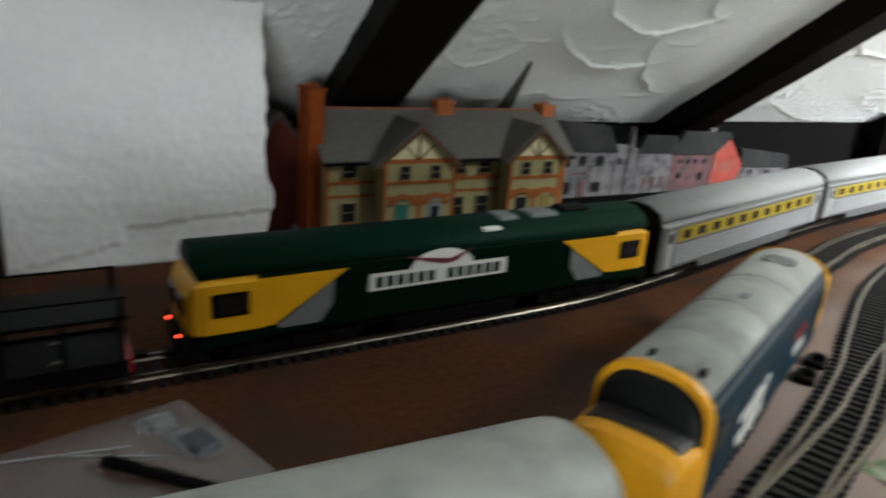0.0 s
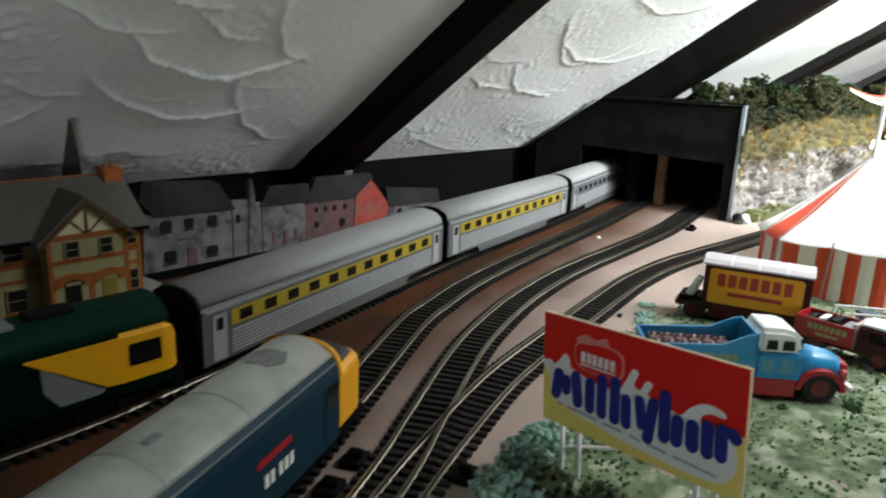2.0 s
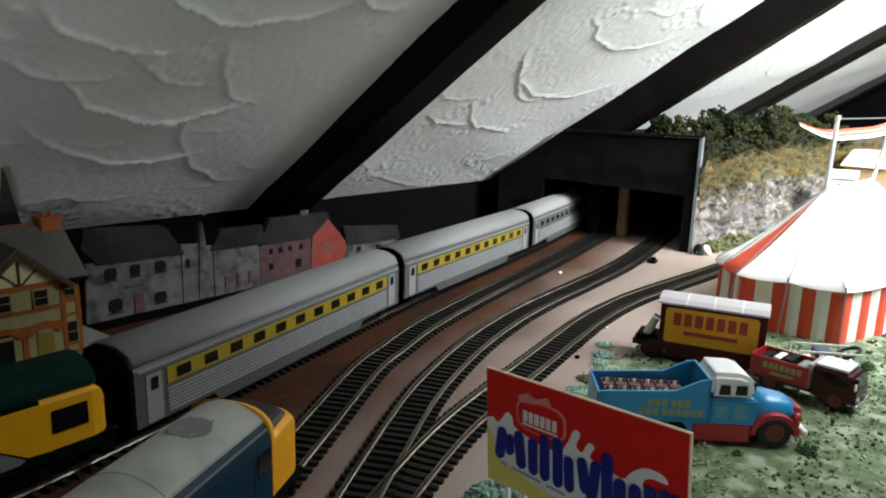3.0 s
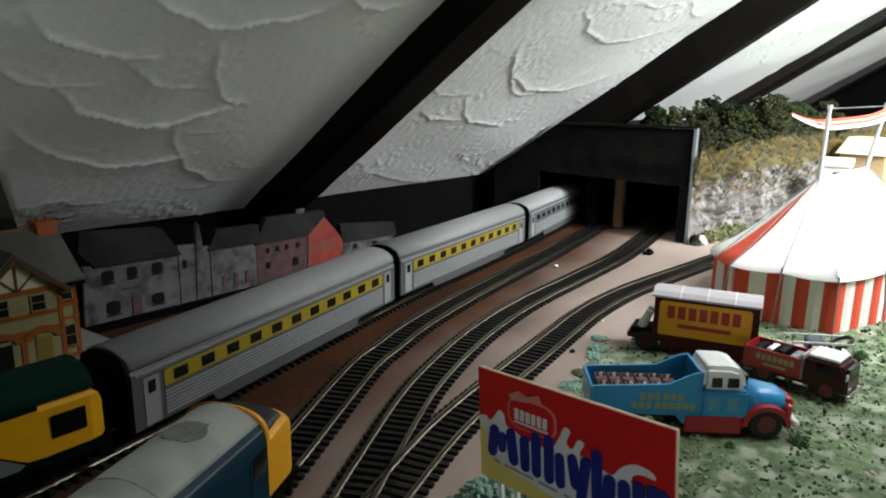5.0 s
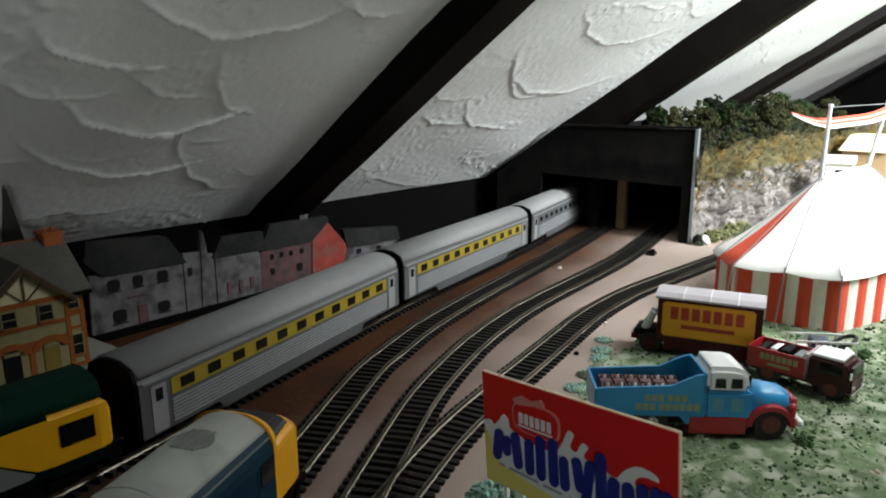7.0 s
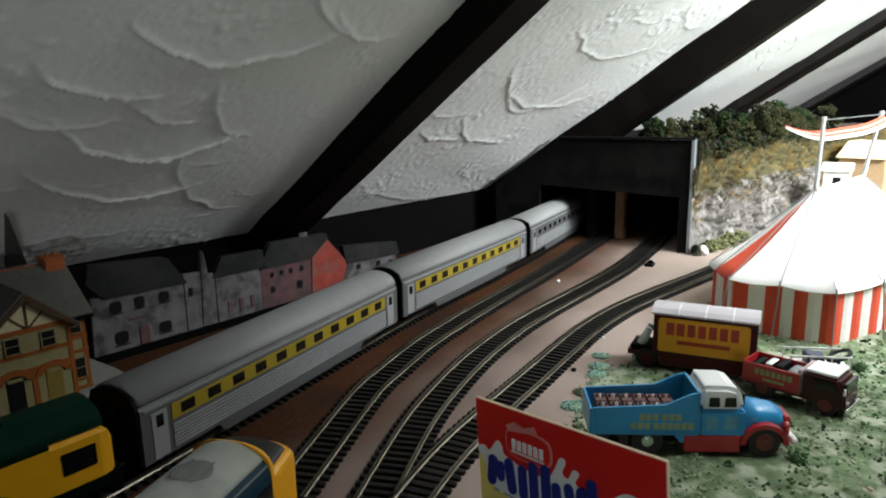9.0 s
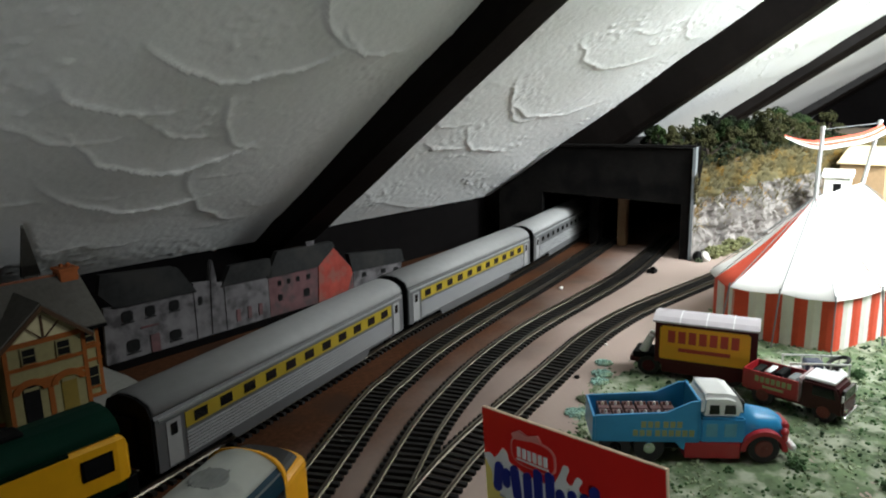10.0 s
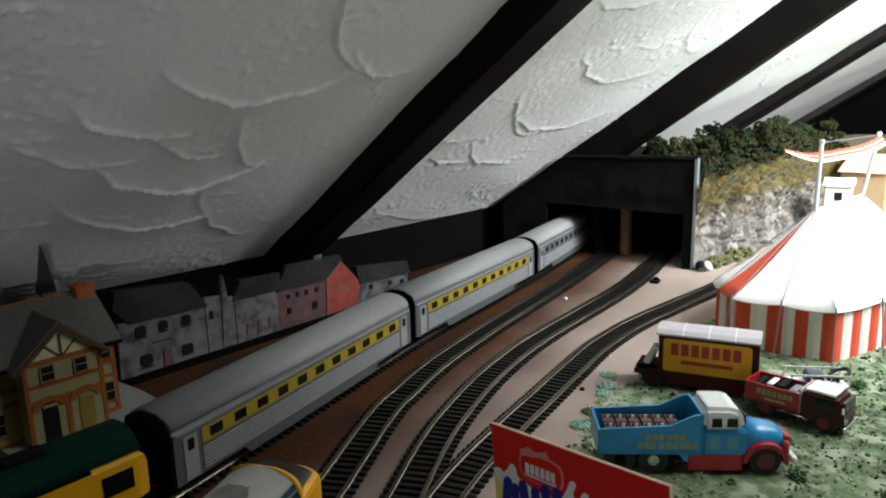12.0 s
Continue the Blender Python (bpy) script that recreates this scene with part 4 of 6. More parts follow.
def grey_roof_coach(m, L):
    th = thing("grey_roofed_coach", "blue model railway coach with plain pale grey roof", "model coach", m)
    part("body", body([(0.0170, 0.0130), (0.0170, 0.0392), (0.0155, 0.0402)], L), RAIL_BLUE, th)
    rings = []
    half = [(0.0155, 0.0402), (0.0172, 0.0411), (0.0160, 0.0446), (0.0125, 0.0480), (0.0068, 0.0502), (0.0, 0.0509)]
    ring = half + [(-y, z) for y, z in half[::-1] if y > 1e-5]
    for x, k in ((-L / 2 - 0.001, 0.86), (-L / 2 + 0.003, 0.97), (-L / 2 + 0.010, 1.0), (L / 2 - 0.010, 1.0), (L / 2 - 0.003, 0.97), (L / 2 + 0.001, 0.86)):
        rings.append([(x, y * (0.5 + 0.5 * k), 0.0402 + (z - 0.0402) * k) for y, z in ring])
    smooth(part("roof", loft(rings), ROOF_GREY, th, "pale grey roof"))
    part("underframe", boxes((-L / 2 + 0.002, L / 2 - 0.002, -0.0145, 0.0145, 0.0105, 0.0130), bevel=0.0004), BLACK, th)
    for e in (-1, 1):
        x = e * L / 2
        part("gangway", boxes((min(x, x + e * 0.0035), max(x, x + e * 0.0035), -0.0062, 0.0062, 0.0130, 0.0390), bevel=0.0008), BLACK, th)
        bogie(th, e * (L / 2 - 0.040), (-0.0145, 0.0145), wheel_r=0.0056, length=0.044)
    for s in (-1, 1):
        for k in range(8):
            x = -L / 2 + 0.022 + (L - 0.044) * k / 7
            part("window", panel_xz([(x - 0.0075, 0.0270), (x + 0.0075, 0.0270), (x + 0.0075, 0.0360), (x - 0.0075, 0.0360)], 0.0169, 0.0005, s), GLASS, th)


grey_roof_coach(Matrix.Translation((-0.0300, 0.1080, 0)) @ pose(0, 0, 0, 0, 0, 28.3), 0.206)


# ---- buildings ----
def house():
    th = thing("semi_detached_houses", "pair of cream model villas with orange brick trim and slate roofs", "model house", UV @ pose(0.171, 0.383, 0))
    W, EV, RZ, RY, BACK, Z0 = 0.187, 0.056, 0.0805, 0.042, 0.074, 0.006
    part("base", slab([(-0.012, -0.026), (W + 0.022, -0.020), (W + 0.024, 0.030), (W + 0.02, BACK + 0.005), (-0.012, BACK + 0.005)], 0.0, Z0 - 0.0005, "z", 0.0006), PAVE, th, "pale grey base with pavement")
    part("wall", slab([(0.012, Z0), (0.012, EV), (RY, RZ - 0.003), (BACK, EV), (BACK, Z0)], 0.0, W, "x"), STONE_CREAM, th, "cream main walls")
    bays = ((0.034, 0.086, 0.0575, 0.0765), (0.129, 0.174, 0.1510, 0.0755))
    t = 0.0016

    def roof(y0, z0, y1, z1, x0, x1, name="roof"):
        n = Vector((0, z0 - z1, y1 - y0)).normalized() * t
        part(name, slab([(y0, z0), (y1, z1), (y1 + n.y, z1 + n.z), (y0 + n.y, z0 + n.z)], x0, x1, "x"), SLATE, th, "grey slate roof slope")

    roof(0.008, EV - 0.003, RY, RZ, -0.003, W + 0.004)
    roof(BACK + 0.004, EV - 0.003, RY, RZ, -0.003, W + 0.004)
    part("ridge_tiles", rod((-0.003, RY, RZ + 0.0012), (W + 0.004, RY, RZ + 0.0012), 0.0013, n=8), RIDGE, th, "terracotta ridge tiles")
    for g0, g1 in ((-0.003, 0.034), (0.086, 0.129), (0.174, W + 0.004)):
        part("gutter", boxes((g0, g1, 0.0065, 0.0085, EV - 0.0045, EV - 0.0025)), BLACK, th)

    def window(x0, x1, z0, z1, y, w=True):
        wf = part("window", boxes((x0, x1, y - 0.0006, y + 0.001, z0, z1)), DARK_WIN, th, "dark sash window")
        part("window_frame", boxes((x0 - 0.0007, x0, y - 0.0010, y, z0 - 0.0007, z1 + 0.0007), (x1, x1 + 0.0007, y - 0.0010, y, z0 - 0.0007, z1 + 0.0007), (x0, x1, y - 0.0010, y, z1, z1 + 0.0007), (x0, x1, y - 0.0010, y, (z0 + z1) / 2 - 0.0002, (z0 + z1) / 2 + 0.0002)), FRAME_TAN, wf)
        part("window_sill", boxes((x0 - 0.0010, x1 + 0.0010, y - 0.0016, y, z0 - 0.0016, z0 - 0.0007)), BRICK_ORANGE, wf)

    def band(x0, x1, y, z, h=0.0021):
        part("brick_band", boxes((x0, x1, y - 0.0007, y + 0.0005, z, z + h)), BRICK_ORANGE, th, "orange brick string course")

    def quoin(x, y, z0=Z0, z1=EV - 0.003, w=0.0024):
        part("brick_quoin", boxes((x - w / 2, x + w / 2, y - 0.0006, y + 0.0005, z0, z1)), BRICK_ORANGE, th, "orange brick corner")

    for x0, x1, xc, zt in bays:
        half = (x1 - x0) / 2
        part("bay", slab([(x0, Z0), (x1, Z0), (x1, EV), (xc, zt - 0.003), (x0, EV)], 0.0, 0.0125), STONE_CREAM, th, "cream projecting bay")
        for s in (-1, 1):
            xe, ze = xc + s * (half + 0.004), EV - 0.004
            d = Vector((xe - xc, 0, ze - zt))
            n = Vector((-d.z, 0, d.x)).normalized() * t * (1 if s > 0 else -1) * (1 if d.x * 1 > 0 else 1)
            if n.z < 0:
                n = -n
            part("gable_roof", slab([(xc, zt), (xe, ze), (xe + n.x, ze + n.z), (xc + n.x * 0.2, zt + 0.002)], -0.0035, RY - 0.004), SLATE, th, "grey slate gable roof")
            part("bargeboard", slab([(xc, zt + 0.001), (xe, ze + 0.001), (xe, ze - 0.0016), (xc, zt - 0.0022)], -0.0050, -0.0036), TIMBER, th, "brown bargeboard")
        zb = EV + 0.0005
        part("gable_infill", slab([(xc - half * 0.70, zb), (xc + half * 0.70, zb), (xc, zt - 0.0048)], -0.0008, 0.0002), CREAM, th, "cream gable panel")
        for k in (-0.45, 0.0, 0.45):
            top = Vector((xc + k * half * 0.9, 0, zt - 0.0055 - abs(k) * 0.012))
            d = 0.0006
            part("timber_strut", slab([(xc - d + k * half * 0.1, zb), (xc + d + k * half * 0.1, zb), (top.x + d, top.z), (top.x - d, top.z)], -0.0016, -0.0008), TIMBER, th)
        band(x0, x1, 0, EV - 0.0026, 0.0030)
        band(x0, x1, 0, 0.0400)
        band(x0, x1, 0, 0.0305, 0.0020)
        for w0 in (0.22, 0.64):
            wx = x0 + (x1 - x0) * w0
            window(wx, wx + 0.0068, 0.0434, 0.0518, 0)
        quoin(x0 + 0.0012, 0)
        quoin(x1 - 0.0012, 0)
        quoin(x0 + half, 0, Z0, 0.0305, 0.0030)
        for k in (0.27, 0.73):
            cx = x0 + (x1 - x0) * k
            arc = [(cx + 0.0100 * math.cos(a), 0.0262 + 0.0076 * math.sin(a)) for a in [math.pi * i / 10 for i in range(11)]]
            inner = [(cx + 0.0062 * math.cos(a), 0.0262 + 0.0040 * math.sin(a)) for a in [math.pi * (10 - i) / 10 for i in range(11)]]
            part("door_arch", slab(arc + inner, -0.0012, 0.0002), BRICK_ORANGE, th, "orange brick door arch")
    doors = (TEAL, PALE_BLUE, DARK_WIN, OCHRE)
    labels = ("teal green door", "pale blue door", "dark door", "ochre door")
    k = 0
    for x0, x1, _, _ in bays:
        for f in (0.27, 0.73):
            cx = x0 + (x1 - x0) * f
            dr = part("door", boxes((cx - 0.0044, cx + 0.0044, -0.0006, 0.0006, Z0, 0.0300)), doors[k], th, labels[k])
            if k == 1:
                part("door_glass", boxes((cx - 0.0026, cx + 0.0026, -0.0009, 0.0, 0.0165, 0.0245)), DARK_WIN, dr)
            part("fanlight", boxes((cx - 0.0040, cx + 0.0040, -0.0010, 0.0002, 0.0268, 0.0288)), FRAME_TAN, dr)
            k += 1
    y = 0.012
    for x0, x1, ws in ((0.0, 0.034, (0.011,)), (0.086, 0.129, (0.091, 0.111)), (0.174, W, (0.1765,))):
        band(x0, x1, y, 0.0385)
        band(x0, x1, y, 0.0300, 0.0018)
        band(x0, x1, y, Z0, 0.0022)
        for wx in ws:
            ww = 0.0095 if x1 < W else 0.0075
            window(wx, wx + ww, 0.0430, 0.0505, y)
            window(wx, wx + ww, 0.0140, 0.0262, y)
    quoin(0.0015, y)
    quoin(W - 0.0012, y)
    for z in (Z0, 0.0300, 0.0385):
        part("brick_band", boxes((W - 0.0004, W + 0.0007, 0.012, BACK, z, z + 0.0018)), BRICK_ORANGE, th, "orange brick string course")
    # chimneys
    def stack(x0, x1, y0, y1, z0, z1, m):
        c = part("chimney", boxes((x0, x1, y0, y1, z0, z1 - 0.003), (x0 - 0.0008, x1 + 0.0008, y0 - 0.0008, y1 + 0.0008, z1 - 0.0042, z1 - 0.0022), bevel=0.0003), m, th, "terracotta brick chimney")
        for i in range(2):
            px = x0 + (x1 - x0) * (0.3 + 0.4 * i)
            part("chimney_pot", rod((px, (y0 + y1) / 2, z1 - 0.003), (px, (y0 + y1) / 2, z1), 0.0016, 0.0012, 10), CHIM, c)
    stack(-0.0085, 0.0010, 0.018, 0.040, 0.0, 0.0990, mat("orange_red_brick", (0.20, 0.045, 0.009), 0.9, 0, 0.3, 40, 0.2, spec=0.1))
    stack(0.089, 0.102, 0.037, 0.047, 0.074, 0.0905, CHIM)
    stack(0.1785, 0.1895, 0.036, 0.048, 0.074, 0.0885, CHIM)
    return th


house()
# dark red gabled building behind the villas
bk = thing("brick_building", "dark red brick model building behind the villas", "model house", UV @ pose(0.1345, 0.425, 0))
part("wall", slab([(0.0, 0.0), (0.034, 0.0), (0.034, 0.055), (0.017, 0.076), (0.0, 0.055)], 0.0, 0.040), BRICK_RED, bk, "dark red brick wall")
for s in (-1, 1):
    part("roof", slab([(0.017, 0.0770), (0.017 + s * 0.019, 0.0535), (0.017 + s * 0.019, 0.0555), (0.017, 0.0790)], -0.002, 0.042), SLATE, bk)

# printed card town in low relief along the wall
TV = 0.445


def card(name, label, wall, wall_mat, roof=None, windows=(), extra=(), thick=0.003):
    th = thing(name, label, "card building", UV @ pose(0, TV, 0), group="card town")
    part("wall", slab(wall, 0.0, thick), wall_mat, th)
    if roof:
        part("roof", slab(roof, -0.0016, thick + 0.001), TOWN_ROOF, th, "dark printed slate roof")
    for u, z, w, h in windows:
        ring = [(u + w / 2 * math.copysign(abs(math.cos(g)) ** 0.55, math.cos(g)), z + h / 2 * math.copysign(abs(math.sin(g)) ** 0.55, math.sin(g))) for g in [math.pi * (k + 0.5) / 8 for k in range(16)]]
        wn = part("window", slab(ring, -0.0007, 0.0003), DARK_WIN, th)
        part("window_sill", slab([(u - w * 0.55, z - h * 0.62), (u + w * 0.55, z - h * 0.62), (u + w * 0.55, z - h * 0.54), (u - w * 0.55, z - h * 0.54)], -0.0011, 0.0003), TOWN_ROOF, wn)
    for name, outline, mt in extra:
        part(name, slab(outline, -0.0010, 0.0004), mt, th)
    return th


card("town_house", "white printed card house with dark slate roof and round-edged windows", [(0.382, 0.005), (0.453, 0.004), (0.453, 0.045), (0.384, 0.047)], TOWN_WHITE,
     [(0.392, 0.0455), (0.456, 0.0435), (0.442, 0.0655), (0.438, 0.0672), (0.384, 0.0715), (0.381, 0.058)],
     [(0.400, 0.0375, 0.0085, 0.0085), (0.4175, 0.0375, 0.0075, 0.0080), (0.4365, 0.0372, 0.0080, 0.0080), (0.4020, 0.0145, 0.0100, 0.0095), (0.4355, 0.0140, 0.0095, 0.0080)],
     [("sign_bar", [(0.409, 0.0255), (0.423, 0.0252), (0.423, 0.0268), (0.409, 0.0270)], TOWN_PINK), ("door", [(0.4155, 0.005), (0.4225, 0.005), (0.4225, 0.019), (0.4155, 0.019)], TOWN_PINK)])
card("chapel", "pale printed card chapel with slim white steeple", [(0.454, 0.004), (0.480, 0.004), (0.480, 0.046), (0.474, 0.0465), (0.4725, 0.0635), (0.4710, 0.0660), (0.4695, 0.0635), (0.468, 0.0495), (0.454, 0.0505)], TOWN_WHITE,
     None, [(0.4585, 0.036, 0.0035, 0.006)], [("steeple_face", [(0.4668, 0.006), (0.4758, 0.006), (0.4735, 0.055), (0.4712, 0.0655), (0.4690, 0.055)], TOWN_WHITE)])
card("terrace", "white printed card terrace with dark roof", [(0.481, 0.004), (0.5235, 0.003), (0.5235, 0.043), (0.481, 0.043)], TOWN_WHITE,
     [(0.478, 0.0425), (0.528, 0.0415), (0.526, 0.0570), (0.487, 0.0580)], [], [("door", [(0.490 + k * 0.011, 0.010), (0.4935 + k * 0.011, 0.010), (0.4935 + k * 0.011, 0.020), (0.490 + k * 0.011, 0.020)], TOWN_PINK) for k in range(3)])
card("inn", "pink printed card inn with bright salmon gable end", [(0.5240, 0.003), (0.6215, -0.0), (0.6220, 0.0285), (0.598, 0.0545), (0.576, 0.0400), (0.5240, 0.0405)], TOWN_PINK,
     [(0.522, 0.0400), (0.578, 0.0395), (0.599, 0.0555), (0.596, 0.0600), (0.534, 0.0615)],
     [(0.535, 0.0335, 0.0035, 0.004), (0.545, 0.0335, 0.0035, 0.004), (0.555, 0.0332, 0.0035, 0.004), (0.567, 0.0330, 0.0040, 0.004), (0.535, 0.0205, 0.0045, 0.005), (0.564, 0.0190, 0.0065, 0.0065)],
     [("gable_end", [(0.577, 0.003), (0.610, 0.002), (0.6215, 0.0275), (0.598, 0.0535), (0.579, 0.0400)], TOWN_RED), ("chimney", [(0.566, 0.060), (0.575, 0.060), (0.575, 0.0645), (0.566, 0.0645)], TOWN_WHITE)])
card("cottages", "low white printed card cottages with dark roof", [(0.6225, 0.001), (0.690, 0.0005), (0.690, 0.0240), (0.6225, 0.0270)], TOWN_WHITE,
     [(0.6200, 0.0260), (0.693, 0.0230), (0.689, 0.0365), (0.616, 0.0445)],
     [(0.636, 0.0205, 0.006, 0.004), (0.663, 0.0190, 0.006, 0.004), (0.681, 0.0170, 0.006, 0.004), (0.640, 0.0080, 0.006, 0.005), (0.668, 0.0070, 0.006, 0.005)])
st = bmesh.new()
box(st, 0.382, 0.692, TV - 0.0045, TV - 0.0015, 0.0, 0.0055)
tagged(part("plinth_strip", st, BLACK_WALL, m=UV), "black strip along the foot of the card town", "strip", kind="structure")
# dark church spire, laid back along the ceiling slope to fit the camera's view
sp = thing("church_spire", "slim dark card church spire leaning on the ceiling behind the villas", "spire", UV)
part("tower", boxes((0.347, 0.356, 0.4735, 0.4765, 0.0, 0.0745), bevel=0.0003), SLATE, sp)
leaf = [Vector((0.345, 0.4755, 0.0742)), Vector((0.358, 0.4755, 0.0742)), Vector((0.3312, 0.4145, 0.1172)), Vector((0.3300, 0.4145, 0.1172))]
part("spire", loft([[p + Vector((0, -0.0009, -0.0012)) for p in leaf], [p + Vector((0, 0.0006, 0.0008)) for p in leaf]]), SLATE, sp)


# ---- tunnel mouth ----
TD = Vector((-0.149, 0.163, 0)).normalized()
TM = Matrix.Translation((0.698, 0.700, 0)) @ pose(0, 0, 0, 0, 0, math.degrees(math.atan2(TD.y, TD.x)))   # x: along the face, -y: into the tunnel
tn = thing("tunnel_portal", "card tunnel mouth with wide square opening, shade painted dark", "tunnel", TM)
TT = 0.009
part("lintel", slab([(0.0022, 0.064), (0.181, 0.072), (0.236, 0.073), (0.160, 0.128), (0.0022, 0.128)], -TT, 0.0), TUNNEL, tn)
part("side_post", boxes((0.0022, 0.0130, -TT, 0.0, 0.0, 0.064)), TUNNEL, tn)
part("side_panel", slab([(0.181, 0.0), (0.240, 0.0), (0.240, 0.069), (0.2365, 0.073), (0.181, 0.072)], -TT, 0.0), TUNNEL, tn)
part("return_wall", boxes((-0.0008, 0.0022, -0.0125, 0.003, 0.0, 0.1295)), TUNNEL_EDGE, tn, "card side of the tunnel, painted pale where lit")
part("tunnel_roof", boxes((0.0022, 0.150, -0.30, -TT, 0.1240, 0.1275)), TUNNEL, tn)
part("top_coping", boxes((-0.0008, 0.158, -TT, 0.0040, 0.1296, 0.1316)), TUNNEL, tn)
# black inside: the tunnel's darkness is put into the colour
part("inner_wall", boxes((0.0052, 0.235, -0.30, -0.297, 0.0, 0.124)), BLACK_WALL, tn)
part("inner_lining", boxes((0.0022, 0.0050, -0.297, -TT, 0.0, 0.124)), BLACK_WALL, tn)
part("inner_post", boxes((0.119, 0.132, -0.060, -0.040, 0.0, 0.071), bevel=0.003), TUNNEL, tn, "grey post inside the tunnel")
part("inner_board", boxes((0.0855, 0.0975, -0.062, -0.045, 0.0, 0.071), bevel=0.003), PINE, tn, "bare pine upright inside the tunnel")

# ---- ground beyond the track ----
def edge_v(u):
    """Where the turf gives way to bare board."""
    return 0.118 + 0.050 * min(1.0, max(0.0, (u - 0.34) / 0.22)) + 0.006 * noise.noise(Vector((u * 40, 2, 0))) + 0.005 * noise.noise(Vector((u * 130, 7, 0)))


def turf_z(u, v):
    k = min(1.0, max(0.0, (edge_v(u) - v) / 0.018))
    w = Vector((u, v, 0))
    return -0.0022 + k * (0.0030 + 0.0009 * noise.noise(w * 35) + 0.0008 * noise.noise(w * 140) + 0.0012 * noise.noise(w * 420))


GU0, GU1, GV0, GV1, GN, GM = 0.27, 1.75, -0.26, 0.19, 740, 225
turf = grid_mesh(GN, GM, lambda i, j: (GU0 + (GU1 - GU0) * i / (GN - 1), GV0 + (GV1 - GV0) * j / (GM - 1), turf_z(GU0 + (GU1 - GU0) * i / (GN - 1), GV0 + (GV1 - GV0) * j / (GM - 1))), "ground", GRASS_BASE, UV)
tagged(turf, "rough green and tan scatter turf of the fairground field", "ground", kind="structure")


def blob_points(rr, c, r, n, squash=0.8):
    out = []
    for _ in range(n):
        d = Vector((rr.gauss(0, 1), rr.gauss(0, 1), rr.gauss(0, 1)))
        d.normalize()
        d *= r * rr.uniform(0.45, 1.0)
        d.z *= squash
        out.append(Vector(c) + d)
    return out


def foam(points, sizes, rr, squash=0.8):
    """Many small uneven lumps in one mesh."""
    base = bmesh.new()
    bmesh.ops.create_icosphere(base, subdivisions=1, radius=1)
    bv = [v.co.copy() for v in base.verts]
    bf = [tuple(v.index for v in f.verts) for f in base.faces]
    base.free()
    verts, faces = [], []
    for p, s in zip(points, sizes):
        o = len(verts)
        rot = Euler((rr.uniform(0, 6), rr.uniform(0, 6), rr.uniform(0, 6))).to_matrix()
        for v in bv:
            verts.append(p + rot @ (v * s * rr.uniform(0.6, 1.35)))
        faces += [tuple(a + o for a in f) for f in bf]
    me = bpy.data.meshes.new("foam")
    me.from_pydata(verts, [], faces)
    return me


def foam_part(name, me, material, parent=None, label=""):
    me.name = name
    me.materials.append(material)
    ob = new(name, me)
    if parent is not None:
        ob.parent = parent
    return tagged(ob, label)


# flock scattered over the field in three tints, thick in places and bare in others
FLOCK = (("grass_scatter", TUFT, "coarse green scatter grass over the field", 5200, 4, -0.10),
         ("pale_flock", mat("pale_flock", (0.28, 0.345, 0.20), 0.95, 0, 0.4, 30, 0.5, scale2=40), "pale yellow-green flock over the field", 4200, 9, -0.02),
         ("dark_flock", mat("dark_green_flock", (0.022, 0.055, 0.020), 0.95, 0, 0.5, 30, 0.5, scale2=40), "dark green flock clumps over the field", 1500, 15, 0.12))
for fname, fmat, flabel, count, seed, bare in FLOCK:
    rr = random.Random(seed)
    pts, sz = [], []
    while len(pts) < count:
        u, v = rr.uniform(0.33, 1.1), rr.uniform(-0.12, 0.165)
        if v > edge_v(u) - 0.002 or noise.noise(Vector((u * 24, v * 24, seed))) + 0.4 * noise.noise(Vector((u * 90, v * 90, seed))) < bare + 0.30 * rr.random():
            continue
        pts.append(UV @ Vector((u, v, turf_z(u, v) + 0.0003)))
        sz.append(rr.uniform(0.0004, 0.0012) * (1.8 if rr.random() < 0.03 else 1))
    for _ in range(45 if seed != 15 else 75):
        u, v = rr.uniform(0.33, 1.0), rr.uniform(-0.12, 0.15)
        if v > edge_v(u) - 0.006:
            continue
        r = rr.uniform(0.0010, 0.0034)
        for q in blob_points(rr, UV @ Vector((u, v, turf_z(u, v) + r * 0.15)), r, 26, 0.45):
            pts.append(q)
            sz.append(r * rr.uniform(0.14, 0.3))
    tagged(foam_part(fname, foam(pts, sz, rr), fmat), flabel, "grass", kind="stuff")


def bush(x, y, r, material, label, n=70, z=0.0):
    th = thing("lichen_bush", label, "bush", pose(x, y, z), group="lichen bushes")
    q = random.Random(int(x * 9999 + y * 777))
    flat = 0.16 if 0.0050 < r < 0.0075 else 0.75
    p = blob_points(q, (0, 0, r * 0.73 * flat), r, n, flat)
    p = [Vector((a.x, a.y, max(a.z, r * 0.08))) for a in p]
    foam_part("foliage", foam(p, [q.uniform(0.07, 0.17) * r for _ in p], q), material, th)
    return th


